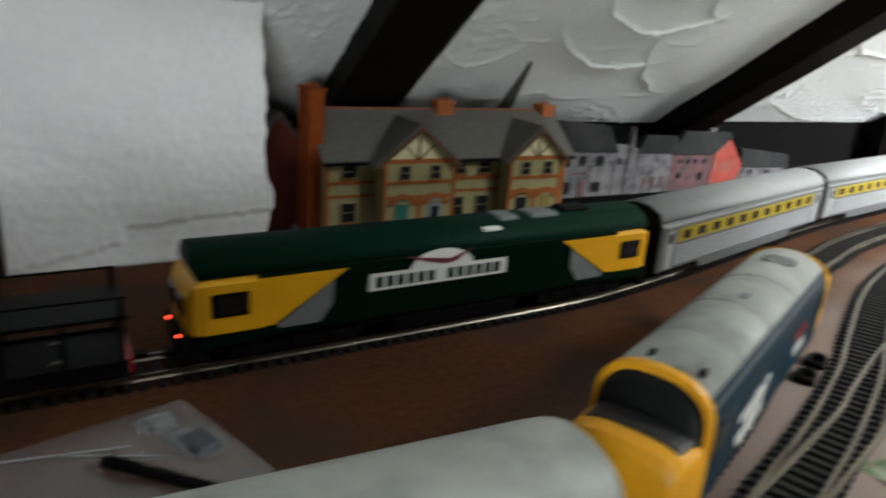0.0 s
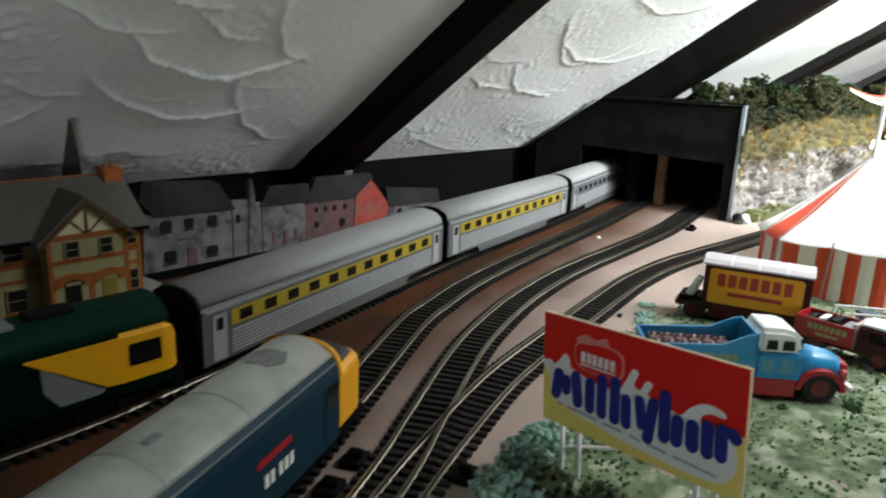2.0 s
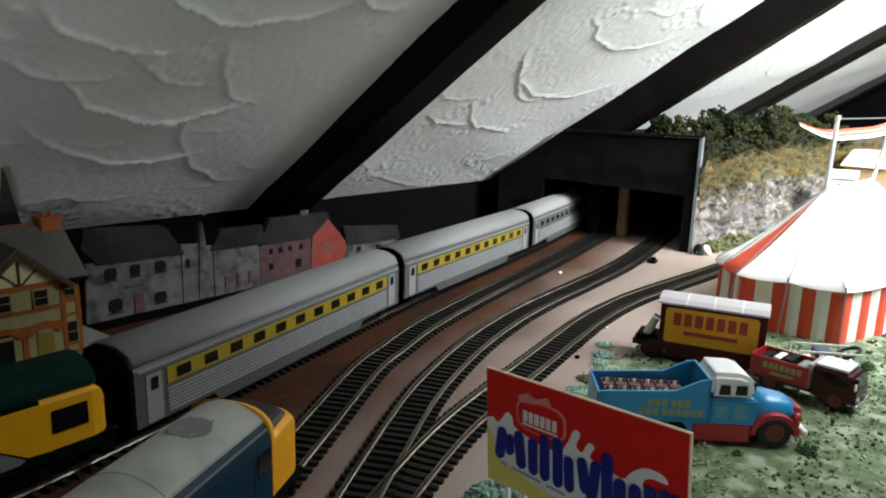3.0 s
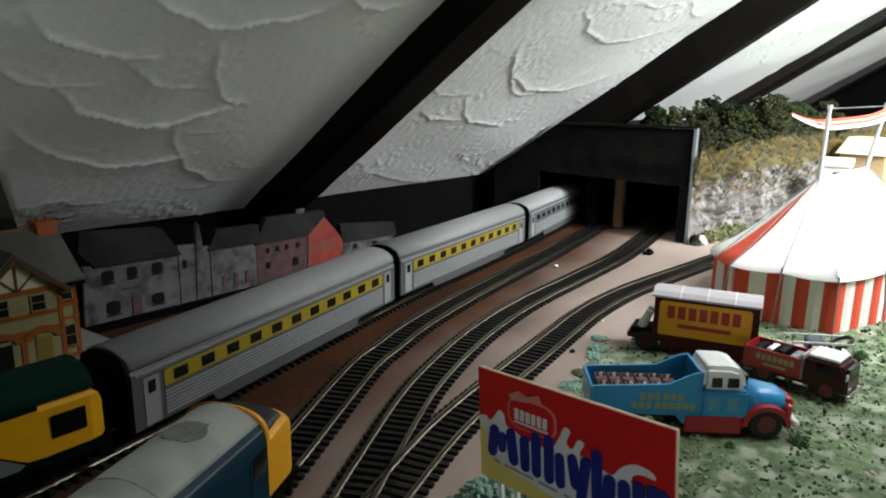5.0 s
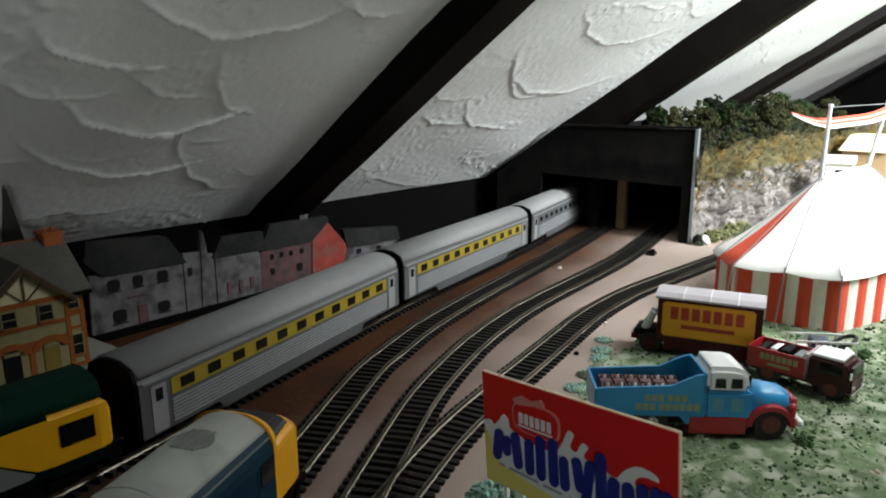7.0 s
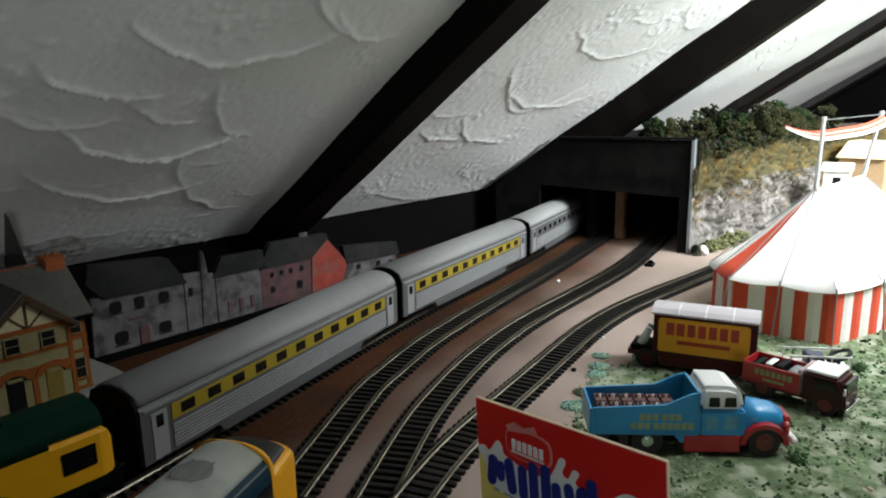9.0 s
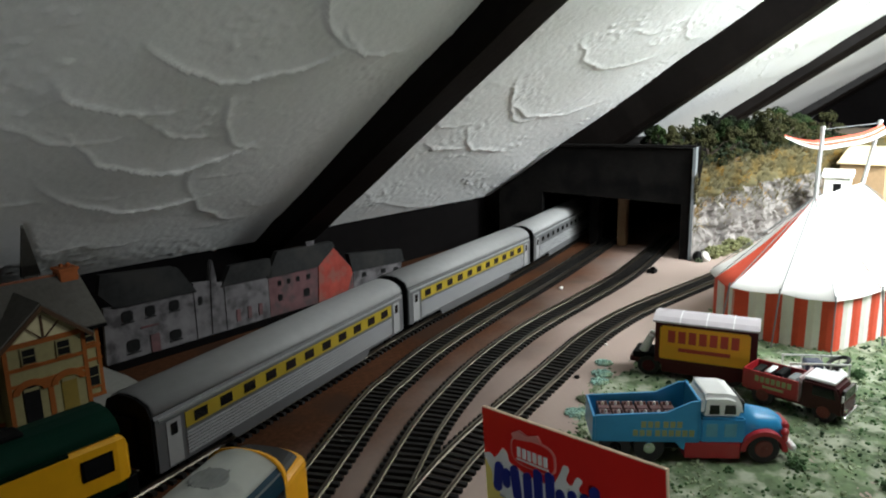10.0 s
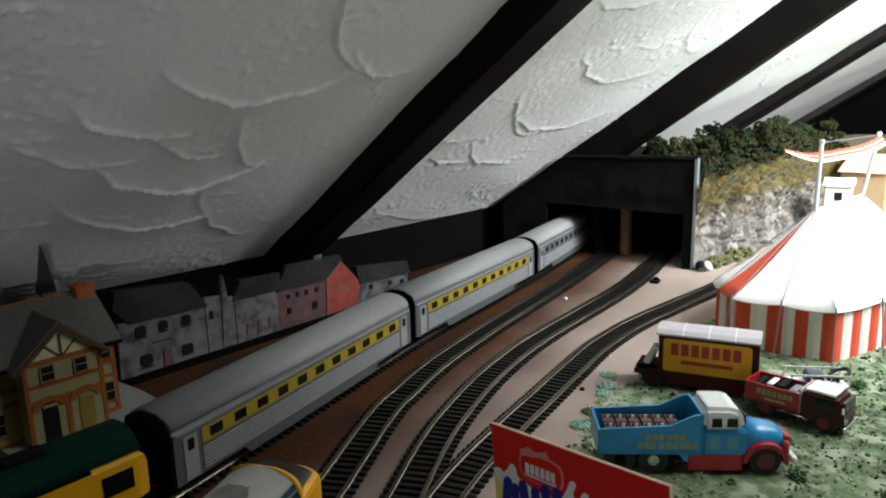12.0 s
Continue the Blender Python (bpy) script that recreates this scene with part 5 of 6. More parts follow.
for x, y, r, k in ((0.031, 0.484, 0.0085, 3), (0.7010, 0.6885, 0.0050, 1), (0.249, 0.264, 0.0125, 0), (0.263, 0.286, 0.0125, 0), (0.246, 0.276, 0.009, 0), (0.262, 0.268, 0.012, 1), (0.279, 0.300, 0.011, 0), (0.293, 0.306, 0.009, 0), (0.276, 0.250, 0.012, 1), (0.290, 0.236, 0.010, 1), (0.272, 0.236, 0.010, 0), (0.421, 0.443, 0.0072, 0), (0.433, 0.460, 0.0062, 0), (0.412, 0.432, 0.0066, 0), (0.389, 0.412, 0.0056, 1), (0.374, 0.396, 0.0072, 0), (0.728, 0.700, 0.011, 2), (0.748, 0.706, 0.010, 2), (0.770, 0.716, 0.012, 2), (0.800, 0.728, 0.011, 2), (0.444, 0.300, 0.0048, 3), (0.573, 0.374, 0.0050, 3), (0.470, 0.268, 0.0050, 3), (0.500, 0.290, 0.0042, 3)):
    bush(x, y, r, (SEA_FOAM, mat("olive_lichen", (0.10, 0.13, 0.07), 0.95, 0, 0.5, 30, 0.6, scale2=40), mat("yellow_green_moss", (0.15, 0.155, 0.065), 0.95, 0, 0.5, 30, 0.6, scale2=40), TUFT)[k],
         ("pale blue-green lichen bush on the turf", "olive green lichen bush on the turf", "yellow-green moss bush at the foot of the rock", "small dark green tuft in the field")[k], 280 if r > 0.008 else 220)

shrub = UV @ Vector((0.171 + 0.106, 0.383 - 0.009, 0.0055))
tagged(bush(shrub.x, shrub.y, 0.0085, mat("dark_shrub_foam", (0.018, 0.030, 0.014), 0.95, 0, 0.5, 30, 0.5, scale2=40), "round dark green shrub on the villas' pavement", 260, shrub.z), "round dark green shrub on the villas' pavement", "bush")

# ---- rocky bank, dry grass and trees ----
BANK = spline([(0.6974, 0.6980), (0.76, 0.732), (0.84, 0.757), (0.98, 0.800), (1.25, 0.885), (1.60, 0.99)], 0.004)
NB, NH = len(BANK), 44


def bank_h(i):
    """The bank rises a little away from the tunnel."""
    return 0.095 + 0.016 * min(1.0, i / 60)


def bank_point(i, j):
    p, t = BANK[i]
    nrm = Vector((-t.y, t.x, 0))
    z = bank_h(i) * j / (NH - 1)
    w = Vector((p.x, p.y, z))
    rough = 0.012 * noise.noise(w * 28) + 0.008 * abs(noise.noise(w * 75)) + 0.004 * noise.noise(w * 190)
    fade = min(1.0, i / 9)
    back = 0.026 * (j / (NH - 1)) ** 1.3 * fade
    q = p + nrm * (back - rough * fade * 1.4)
    return (q.x, q.y, z + 0.002 * noise.noise(w * 90) * (1 if j > 0 else 0))


bank = grid_mesh(NB, NH, bank_point, "rock_bank", ROCK)
for poly in bank.data.polygons:
    poly.use_smooth = False
tagged(bank, "grey broken limestone rock face beside the tunnel", "rock face", kind="structure")
top = grid_mesh(NB, 14, lambda i, j: tuple(Vector(bank_point(i, NH - 1)) + Vector((-BANK[i][1].y, BANK[i][1].x, 0)) * (0.016 * j) + Vector((0, 0, 0.004 * noise.noise(Vector((i * 0.2, j * 0.6, 1)))))), "bank_top", MUD)
tagged(top, "earth top of the rocky bank", "ground", kind="structure")


def turf_point(i, j):
    a, b = Vector(bank_point(i, NH - 1 - j)), BANK[i][1]
    ragged = noise.noise(Vector((i * 0.22, j * 0.35, 9))) + 0.5 * noise.noise(Vector((i * 0.7, j * 0.9, 2)))
    lift = 0.0022 + 0.002 * ragged if j < 14 else 0.0018 + 0.0035 * ragged - 0.0012 * (j - 13)
    return tuple(a + Vector((b.y, -b.x, 0)) * lift)


tagged(grid_mesh(NB, 24, turf_point, "bank_turf", mat("olive_bank_turf", (0.085, 0.072, 0.030), 0.95, 0, 0.5, 14, 0.8, scale2=20, second=(0.125, 0.085, 0.022))), "olive and ochre turf covering the upper rock face", "ground", kind="structure")


def blades(spots, rr, name, material, label, category):
    verts, faces = [], []
    for p, d, w in spots:
        o = len(verts)
        s = Vector((rr.gauss(0, 1), rr.gauss(0, 1), 0)).normalized() * w
        verts += [p - s, p + s, p + d]
        faces.append((o, o + 1, o + 2))
    me = bpy.data.meshes.new(name)
    me.from_pydata(verts, [], faces)
    me.materials.append(material)
    return tagged(new(name, me), label, category, kind="stuff")


rr = random.Random(23)
spots, mossy = [], []
for _ in range(60000):
    i = rr.randrange(0, NB)
    j = int(NH * (1 - abs(rr.gauss(0, 0.29))))
    if j < NH * 0.27 or j >= NH:
        continue
    if j < NH * 0.75 and noise.noise(Vector((BANK[i][0].x * 30, j * 0.12, 3))) < -0.05:
        continue
    p = Vector(bank_point(i, j))
    nrm = Vector((BANK[i][1].y, -BANK[i][1].x, 0))
    bed = mossy if noise.noise(Vector((BANK[i][0].x * 42, j * 0.16, 7))) > 0.22 else spots
    bed.append((p - nrm * 0.001, (nrm * rr.uniform(0.3, 1.0) + Vector((rr.gauss(0, 0.5), rr.gauss(0, 0.3), rr.gauss(0.35, 0.6)))) * rr.uniform(0.003, 0.008), rr.uniform(0.0005, 0.0011)))
h = len(spots) // 2
blades(spots[:h], rr, "dry_grass", DRY_GRASS, "dry ochre grass hanging over the rock face", "grass")
blades(spots[h:], rr, "pale_grass", mat("pale_dry_grass", (0.12, 0.105, 0.055), 0.95, 0, 0.35, 20, 0.0), "pale dead grass on the rock face", "grass")
blades(mossy, rr, "orange_grass", mat("orange_moss", (0.27, 0.145, 0.014), 0.95, 0, 0.4, 20, 0.0, scale2=30, second=(0.20, 0.14, 0.03)), "yellow-orange grass tufts on the rock face", "grass")


def tree(x, y, z, hgt, seed):
    th = thing("model_tree", "dark green bushy model tree on the bank", "tree", pose(x, y, z), group="trees on the bank")
    q = random.Random(seed)
    bm = bmesh.new()
    cyl(bm, (0, 0, 0), (0.001, 0, hgt * 0.45), 0.0022, 0.0014, 7)
    for k in range(5):
        a = q.uniform(0, 6.28)
        z0 = hgt * q.uniform(0.18, 0.42)
        cyl(bm, (0, 0, z0), (math.cos(a) * hgt * 0.28, math.sin(a) * hgt * 0.28, z0 + hgt * q.uniform(0.15, 0.35)), 0.0011, 0.0004, 5)
    part("trunk", bm, BARK, th)
    tints = (LEAF, mat("olive_foliage", (0.036, 0.036, 0.013), 0.9, 0, 0.6, 20, 0.4, scale2=30, second=(0.018, 0.020, 0.008), spec=0.15), mat("mid_green_foliage", (0.022, 0.040, 0.011), 0.9, 0, 0.6, 20, 0.4, scale2=30, second=(0.011, 0.018, 0.007), spec=0.15))
    p = []
    for k in range(20):
        a = q.uniform(0, 6.28)
        up = q.uniform(0.15, 0.90)
        r = hgt * q.uniform(0.05, 0.36) * (1.15 - 0.6 * up)
        p += blob_points(q, (math.cos(a) * r, math.sin(a) * r, hgt * up), hgt * q.uniform(0.07, 0.16), 70, 0.85)
    foam_part("crown", foam(p, [q.uniform(0.0005, 0.0018) for _ in p], q), tints[seed % 3], th)


for k in range(28):
    i = min(NB - 1, 2 + int(k * 3.7))
    p, t = BANK[i]
    nrm = Vector((-t.y, t.x, 0))
    q = p + nrm * (0.032 + 0.020 * ((k * 7) % 3))
    near = i < 10                     # these stand on the tunnel's roof
    tree(q.x, q.y, 0.1272 if near else bank_h(i) - 0.006, 0.026 if near else 0.042 + 0.022 * ((k * 5) % 4) / 3, 40 + k)

q9 = random.Random(77)
pts, sz = [], []
for _ in range(5200):
    i = q9.randrange(5, min(NB, 108))
    p, t = BANK[i]
    w = p + Vector((-t.y, t.x, 0)) * q9.uniform(0.003 + 0.021 * min(1.0, i / 9), 0.072)
    pts.append(Vector((w.x, w.y, bank_h(i) + q9.uniform(-0.006, 0.013 + 0.012 * noise.noise(w * 40)))))
    sz.append(q9.uniform(0.0012, 0.0032))
tagged(foam_part("undergrowth", foam(pts, sz, q9), LEAF), "dark green undergrowth beneath the trees on the bank", "undergrowth", kind="stuff")

# hut and house beyond the tent
hut = thing("white_hut", "small white model hut beyond the tent", "hut", pose(0.965, 0.745, 0, 0, 0, 38))
part("wall", boxes((-0.020, 0.020, -0.015, 0.015, 0.0, 0.079), bevel=0.0005), TENT_WHITE, hut)
part("roof", slab([(-0.023, 0.0785), (0.0, 0.0860), (0.023, 0.0785), (0.023, 0.0808), (0.0, 0.0883), (-0.023, 0.0808)], -0.018, 0.018), TENT_WHITE, hut)
part("window", boxes((-0.0207, -0.0195, -0.005, 0.004, 0.060, 0.071)), DARK_WIN, hut)
bh = thing("tan_house", "tan model house with pale roof beyond the tent", "model house", pose(1.09, 0.80, 0, 0, 0, 20))
part("wall", boxes((-0.035, 0.075, -0.03, 0.03, 0.0, 0.086), bevel=0.0005), mat("tan_wall", (0.42, 0.27, 0.15), 0.8, 0, 0.15, 20, 0.1), bh)
part("roof", slab([(-0.04, 0.0865), (0.0, 0.108), (0.04, 0.108), (0.08, 0.0865)], -0.033, 0.033), mat("cream_roof", (0.60, 0.48, 0.30), 0.8, 0, 0.1, 20, 0.1), bh)
for x in (-0.015, 0.015, 0.045):
    part("window", boxes((x, x + 0.012, -0.0312, -0.0295, 0.050, 0.070)), DARK_WIN, bh)


# ---- circus tent ----
def tent():
    th = thing("circus_tent", "red and white striped model circus tent with white roof", "circus tent", pose(0, 0, 0))
    pk1, pk2 = Vector((0.656, 0.497, 0.100)), Vector((0.748, 0.531, 0.1035))
    ez = 0.0405
    eave = [(0.5735, 0.521), (0.562, 0.500), (0.5505, 0.4715), (0.5715, 0.443), (0.5905, 0.4115), (0.645, 0.4195), (0.70, 0.430), (0.765, 0.447), (0.815, 0.480), (0.835, 0.535), (0.805, 0.585), (0.745, 0.590), (0.685, 0.572), (0.62, 0.549)]
    n = len(eave)

    def facet(a, b, pa, pb, material, label):
        k, rows = 4, 8
        bm = bmesh.new()
        g = []
        for i in range(rows + 1):
            t = i / rows
            row = []
            for j in range(k + 1):
                s = j / k
                lo = Vector((*a, ez)).lerp(Vector((*b, ez)), s)
                hi = Vector(pa).lerp(Vector(pb), s)
                p = lo.lerp(hi, t)
                p.z -= 0.0045 * math.sin(math.pi * t) * (1 - 0.2 * t) + (1 - t) * 0.0015 * math.sin(math.pi * s)
                row.append(p)
            g.append(row)
        lower = [[bm.verts.new(p) for p in row] for row in g]
        upper = [[bm.verts.new(p + Vector((0, 0, 0.0006))) for p in row] for row in g]
        for i in range(rows):
            for j in range(k):
                bm.faces.new((upper[i][j], upper[i][j + 1], upper[i + 1][j + 1], upper[i + 1][j]))
                bm.faces.new((lower[i][j], lower[i + 1][j], lower[i + 1][j + 1], lower[i][j + 1]))
        for j in range(k):
            bm.faces.new((lower[0][j], lower[0][j + 1], upper[0][j + 1], upper[0][j]))
        smooth(part("roof_panel", bm, material, th, label))

    for i in range(n):
        a, b = eave[i], eave[(i + 1) % n]
        pa = pk1 if i in (0, 1, 2, 3, 4, 13, 12) else pk2
        pb = pk1 if (i + 1) % n in (0, 1, 2, 3, 4, 13, 12) else pk2
        if i == 4:
            pa, pb = pk1, pk1
        if i == 5:
            pa, pb = pk1, pk2
        red = i in (1, 9)
        facet(a, b, pa, pb, TENT_RED if red else TENT_WHITE, "red roof panel" if red else "white roof panel")
        # seams
        part("seam", rod(Vector((*a, ez + 0.0008)).lerp(pa, 0.02), Vector((*a, ez)).lerp(pa, 0.98) + Vector((0, 0, 0.0012)), 0.00035, n=5), TENT_RED if i in (5,) else GREY, th)
        # striped wall under this edge
        A2, B2 = Vector((*a, 0)), Vector((*b, 0))
        d = (B2 - A2)
        inward = (Vector((0.69, 0.50, 0)) - (A2 + B2) / 2).normalized() * 0.005
        m = max(2, round(d.length / 0.0104))
        for j in range(m):
            p, q = A2 + d * (j / m) + inward, A2 + d * ((j + 1) / m) + inward
            mid = (p + q) / 2 + inward * (-0.22)
            bm = bmesh.new()
            ring = [(p.x, p.y), (mid.x, mid.y), (q.x, q.y), (q.x + inward.x * 0.2, q.y + inward.y * 0.2), (p.x + inward.x * 0.2, p.y + inward.y * 0.2)]
            prism(bm, ring, 0.0005, ez - 0.0005, "z")
            redw = (j + i) % 2 == 0
            part("wall_panel", bm, TENT_RED if redw else TENT_CREAM, th, "red canvas wall stripe" if redw else "cream canvas wall stripe")
    for p, top, lean in ((pk1, 0.158, (0.0015, 0.0)), (pk2, 0.160, (0.010, -0.004))):
        mast = part("mast", rod(p - Vector((0, 0, 0.004)), (p.x + lean[0], p.y + lean[1], top), 0.0019, 0.0016, 10), MAST, th, "pale mast")
        part("mast_cap", rod((p.x + lean[0], p.y + lean[1], top - 0.001), (p.x + lean[0], p.y + lean[1], top + 0.0012), 0.0022, 0.0018, 10), MAST, mast)
    part("stay", rod((pk1.x + 0.001, pk1.y, 0.1565), (pk2.x + 0.009, pk2.y - 0.003, 0.158), 0.0004, n=5), GREY, th)
    # striped banner between the masts
    a, b = Vector((0.618, 0.497, 0.1535)), Vector((0.757, 0.524, 0.1585))
    for k0, k1, red in ((0.0, 0.34, True), (0.34, 0.42, False), (0.42, 0.72, True), (0.72, 1.0, False)):
        bm = bmesh.new()
        ring = []
        N = 22
        for i in range(N + 1):
            s = i / N
            p = a.lerp(b, s)
            p.z -= 0.0085 * math.sin(math.pi * s) + 0.0012 * math.sin(s * 9)
            out = Vector((0.25, -0.97, 0)) * 0.0050 + Vector((0, 0, -0.0078))
            width = 0.25 + 0.75 * min(1, s * 3)
            ring.append((p + out * (k0 * width), p + out * (k1 * width)))
        top = [[bm.verts.new(x) for x in r] for r in ring]
        low = [[bm.verts.new(x - Vector((0, 0, 0.0007))) for x in r] for r in ring]
        for i in range(N):
            bm.faces.new((top[i][0], top[i][1], top[i + 1][1], top[i + 1][0]))
            bm.faces.new((low[i][0], low[i + 1][0], low[i + 1][1], low[i][1]))
            bm.faces.new((top[i][1], low[i][1], low[i + 1][1], top[i + 1][1]))
        part("banner_stripe", bm, TENT_RED if red else TENT_WHITE, th, "red banner stripe" if red else "white banner stripe")
    for x, y in ((0.5905, 0.4115), (0.5715, 0.443), (0.5505, 0.4715), (0.645, 0.4195)):
        d = (Vector((x, y, 0)) - Vector((0.69, 0.5, 0))).normalized() * 0.010
        part("tent_pole", rod((x, y, ez + 0.004), (x + d.x, y + d.y, 0.0), 0.0006, n=6), GREY, th)


tent()


# ---- lorries ----
def wheel(owner, x, y, r, w, hub, s, k=0.62):
    wh = part("wheel", rod((x, y - w / 2, r), (x, y + w / 2, r), r, n=22), TYRE, owner)
    bmesh_hub = bmesh.new()
    cyl(bmesh_hub, (x, y + s * (w / 2 - 0.0003), r), (x, y + s * (w / 2 + 0.0006), r), r * k, r * k * 0.9, 16)
    part("hub", bmesh_hub, hub, wh)
    nut = bmesh.new()
    cyl(nut, (x, y + s * (w / 2), r), (x, y + s * (w / 2 + 0.0012), r), r * 0.2, r * 0.15, 10)
    part("hub_cap", nut, hub, wh)


def blue_lorry():
    th = thing("blue_lorry", "light blue model lorry with white cab roof, red wings and crates", "model lorry", pose(0.4105, 0.3330, 0.0012, 0, 0, -23))
    W = 0.0135
    # chassis is black in place of the shadow beneath the bed
    part("chassis", boxes((-0.052, 0.040, -0.0095, 0.0095, 0.0055, 0.0100), bevel=0.0005), BLACK, th, "chassis painted black for the shade under the bed")
    part("side_tank", boxes((-0.0105, 0.0175, -W + 0.0003, W - 0.0003, 0.0018, 0.0108), bevel=0.0008), TRUCK_RED, th, "red side panel")
    part("bed_floor", boxes((-0.056, -0.0035, -W, W, 0.0110, 0.0135), bevel=0.0004), TRUCK_BLUE, th)
    for s in (-1, 1):
        part("bed_side", panel_xz([(-0.056, 0.0125), (-0.020, 0.0125), (-0.0155, 0.0112), (-0.0120, 0.0070), (-0.0108, 0.0070), (-0.0104, 0.0110), (-0.0035, 0.0110), (-0.0035, 0.0335), (-0.008, 0.0330), (-0.020, 0.0272), (-0.056, 0.0252)], W - 0.0014, 0.0014, s), TRUCK_BLUE, th)
        for z, x0, n in ((0.0190, -0.033, 6), (0.0143, -0.037, 9)):
            for k in range(n):
                x = x0 + k * 0.0034 + (0.001 if k > 2 else 0)
                part("lettering_bar", panel_xz([(x, z), (x + 0.0026, z), (x + 0.0026, z + 0.0034), (x, z + 0.0034)], W, 0.0002, s), GOLD, th, "gold lettering bar")
    part("tailboard", boxes((-0.0575, -0.056, -W, W, 0.0110, 0.0250), bevel=0.0004), TRUCK_BLUE, th)
    part("headboard", boxes((-0.0050, -0.0035, -W, W, 0.0110, 0.0340), bevel=0.0004), TRUCK_BLUE, th)
    for i in range(6):
        for j in range(2):
            x, y = -0.0525 + i * 0.0068, -0.0098 + j * 0.0102
            cr = part("crate", boxes((x, x + 0.0058, y, y + 0.0090, 0.0135, 0.0232), bevel=0.0004), CRATE, th, "brown crate")
            for b in range(3):
                part("bottle", rod((x + 0.0012 + 0.0017 * b, y + 0.0045, 0.0232), (x + 0.0012 + 0.0017 * b, y + 0.0045, 0.0250), 0.0008, 0.0005, 6), WHITE if b % 2 else CRATE, cr)
    cab = part("cab", slab([(-0.0030, 0.0100), (0.0195, 0.0100), (0.0195, 0.0240), (-0.0030, 0.0240)], -W + 0.0008, W - 0.0008, bevel=0.0010), TRUCK_BLUE, th, "blue cab lower half")
    roof = slab([(-0.0030, 0.0242), (0.0190, 0.0242), (0.0172, 0.0318), (0.0150, 0.0350), (0.0105, 0.0364), (0.0, 0.0366), (-0.0030, 0.0352)], -W + 0.0010, W - 0.0010)
    bmesh.ops.bevel(roof, geom=[e for e in roof.edges if e.calc_face_angle(0) > 0.7], offset=0.0022, segments=4, affect="EDGES")
    part("cab_roof", roof, TRUCK_WHITE, th, "white cab roof")
    for s in (-1, 1):
        for x0, x1 in ((0.0008, 0.0062), (0.0084, 0.0142)):
            part("cab_window", panel_xz([(x0, 0.0262), (x1, 0.0262), (x1 - 0.0004, 0.0311), (x0 + 0.0003, 0.0311)], W - 0.0014, 0.0007, s), GLASS, th)
        part("door_crest", panel_xz([(0.0090, 0.0140), (0.0150, 0.0140), (0.0150, 0.0210), (0.0090, 0.0210)], W - 0.0008, 0.0003, s), mat("pale_blue_print", (0.10, 0.30, 0.40), 0.5, 0, 0.2, 20, 0.0), th, "pale door crest")
        part("door_crest", panel_xz([(0.0000, 0.0140), (0.0055, 0.0140), (0.0055, 0.0210), (0.0000, 0.0210)], W - 0.0008, 0.0003, s), mat("pale_blue_print", (0.10, 0.30, 0.40), 0.5, 0, 0.2, 20, 0.0), th)
    part("windscreen", boxes((0.0168, 0.0192, -0.0098, 0.0098, 0.0255, 0.0318), bevel=0.0004, ), GLASS, th)
    hood = loft([[(x, y, z) for y, z in ((w, 0.0100), (w, h - 0.004), (w * 0.6, h - 0.0008), (0.0, h), (-w * 0.6, h - 0.0008), (-w, h - 0.004), (-w, 0.0100))] for x, w, h in ((0.0190, 0.0112, 0.0250), (0.028, 0.0100, 0.0243), (0.037, 0.0078, 0.0228), (0.0405, 0.0066, 0.0205))])
    smooth(part("bonnet", hood, TRUCK_BLUE, th, "light blue bonnet"))
    part("grille", boxes((0.0392, 0.0440, -0.0072, 0.0072, 0.0075, 0.0192), bevel=0.0020), TRUCK_RED, th, "red radiator grille")
    part("bumper", boxes((0.0430, 0.0465, -0.0110, 0.0110, 0.0050, 0.0088), bevel=0.0015), TRUCK_WHITE, th, "white bumper")
    for s in (-1, 1):
        arc = [(0.029 + 0.0118 * math.cos(a), 0.0065 + 0.0108 * math.sin(a)) for a in [math.pi * k / 12 for k in range(13)]]
        inner = [(0.029 + 0.0092 * math.cos(a), 0.0065 + 0.0085 * math.sin(a)) for a in [math.pi * (12 - k) / 12 for k in range(13)]]
        bm = bmesh.new()
        prism(bm, arc + inner, s * 0.0068, s * 0.0138)
        part("front_wing", bm, TRUCK_RED, th, "red front wing")
        hl = bmesh.new()
        bmesh.ops.create_uvsphere(hl, u_segments=12, v_segments=8, radius=0.0021, matrix=Matrix.Translation((0.0405, s * 0.0088, 0.0150)))
        part("headlamp", hl, TRUCK_RED, th)
        wheel(th, 0.029, s * 0.0108, 0.0078, 0.0048, HUB_RED, s)
        wheel(th, -0.0285, s * 0.0108, 0.0078, 0.0050, CHROME, s, 0.42)
        wheel(th, -0.0455, s * 0.0108, 0.0078, 0.0050, BLACK, s, 0.42)


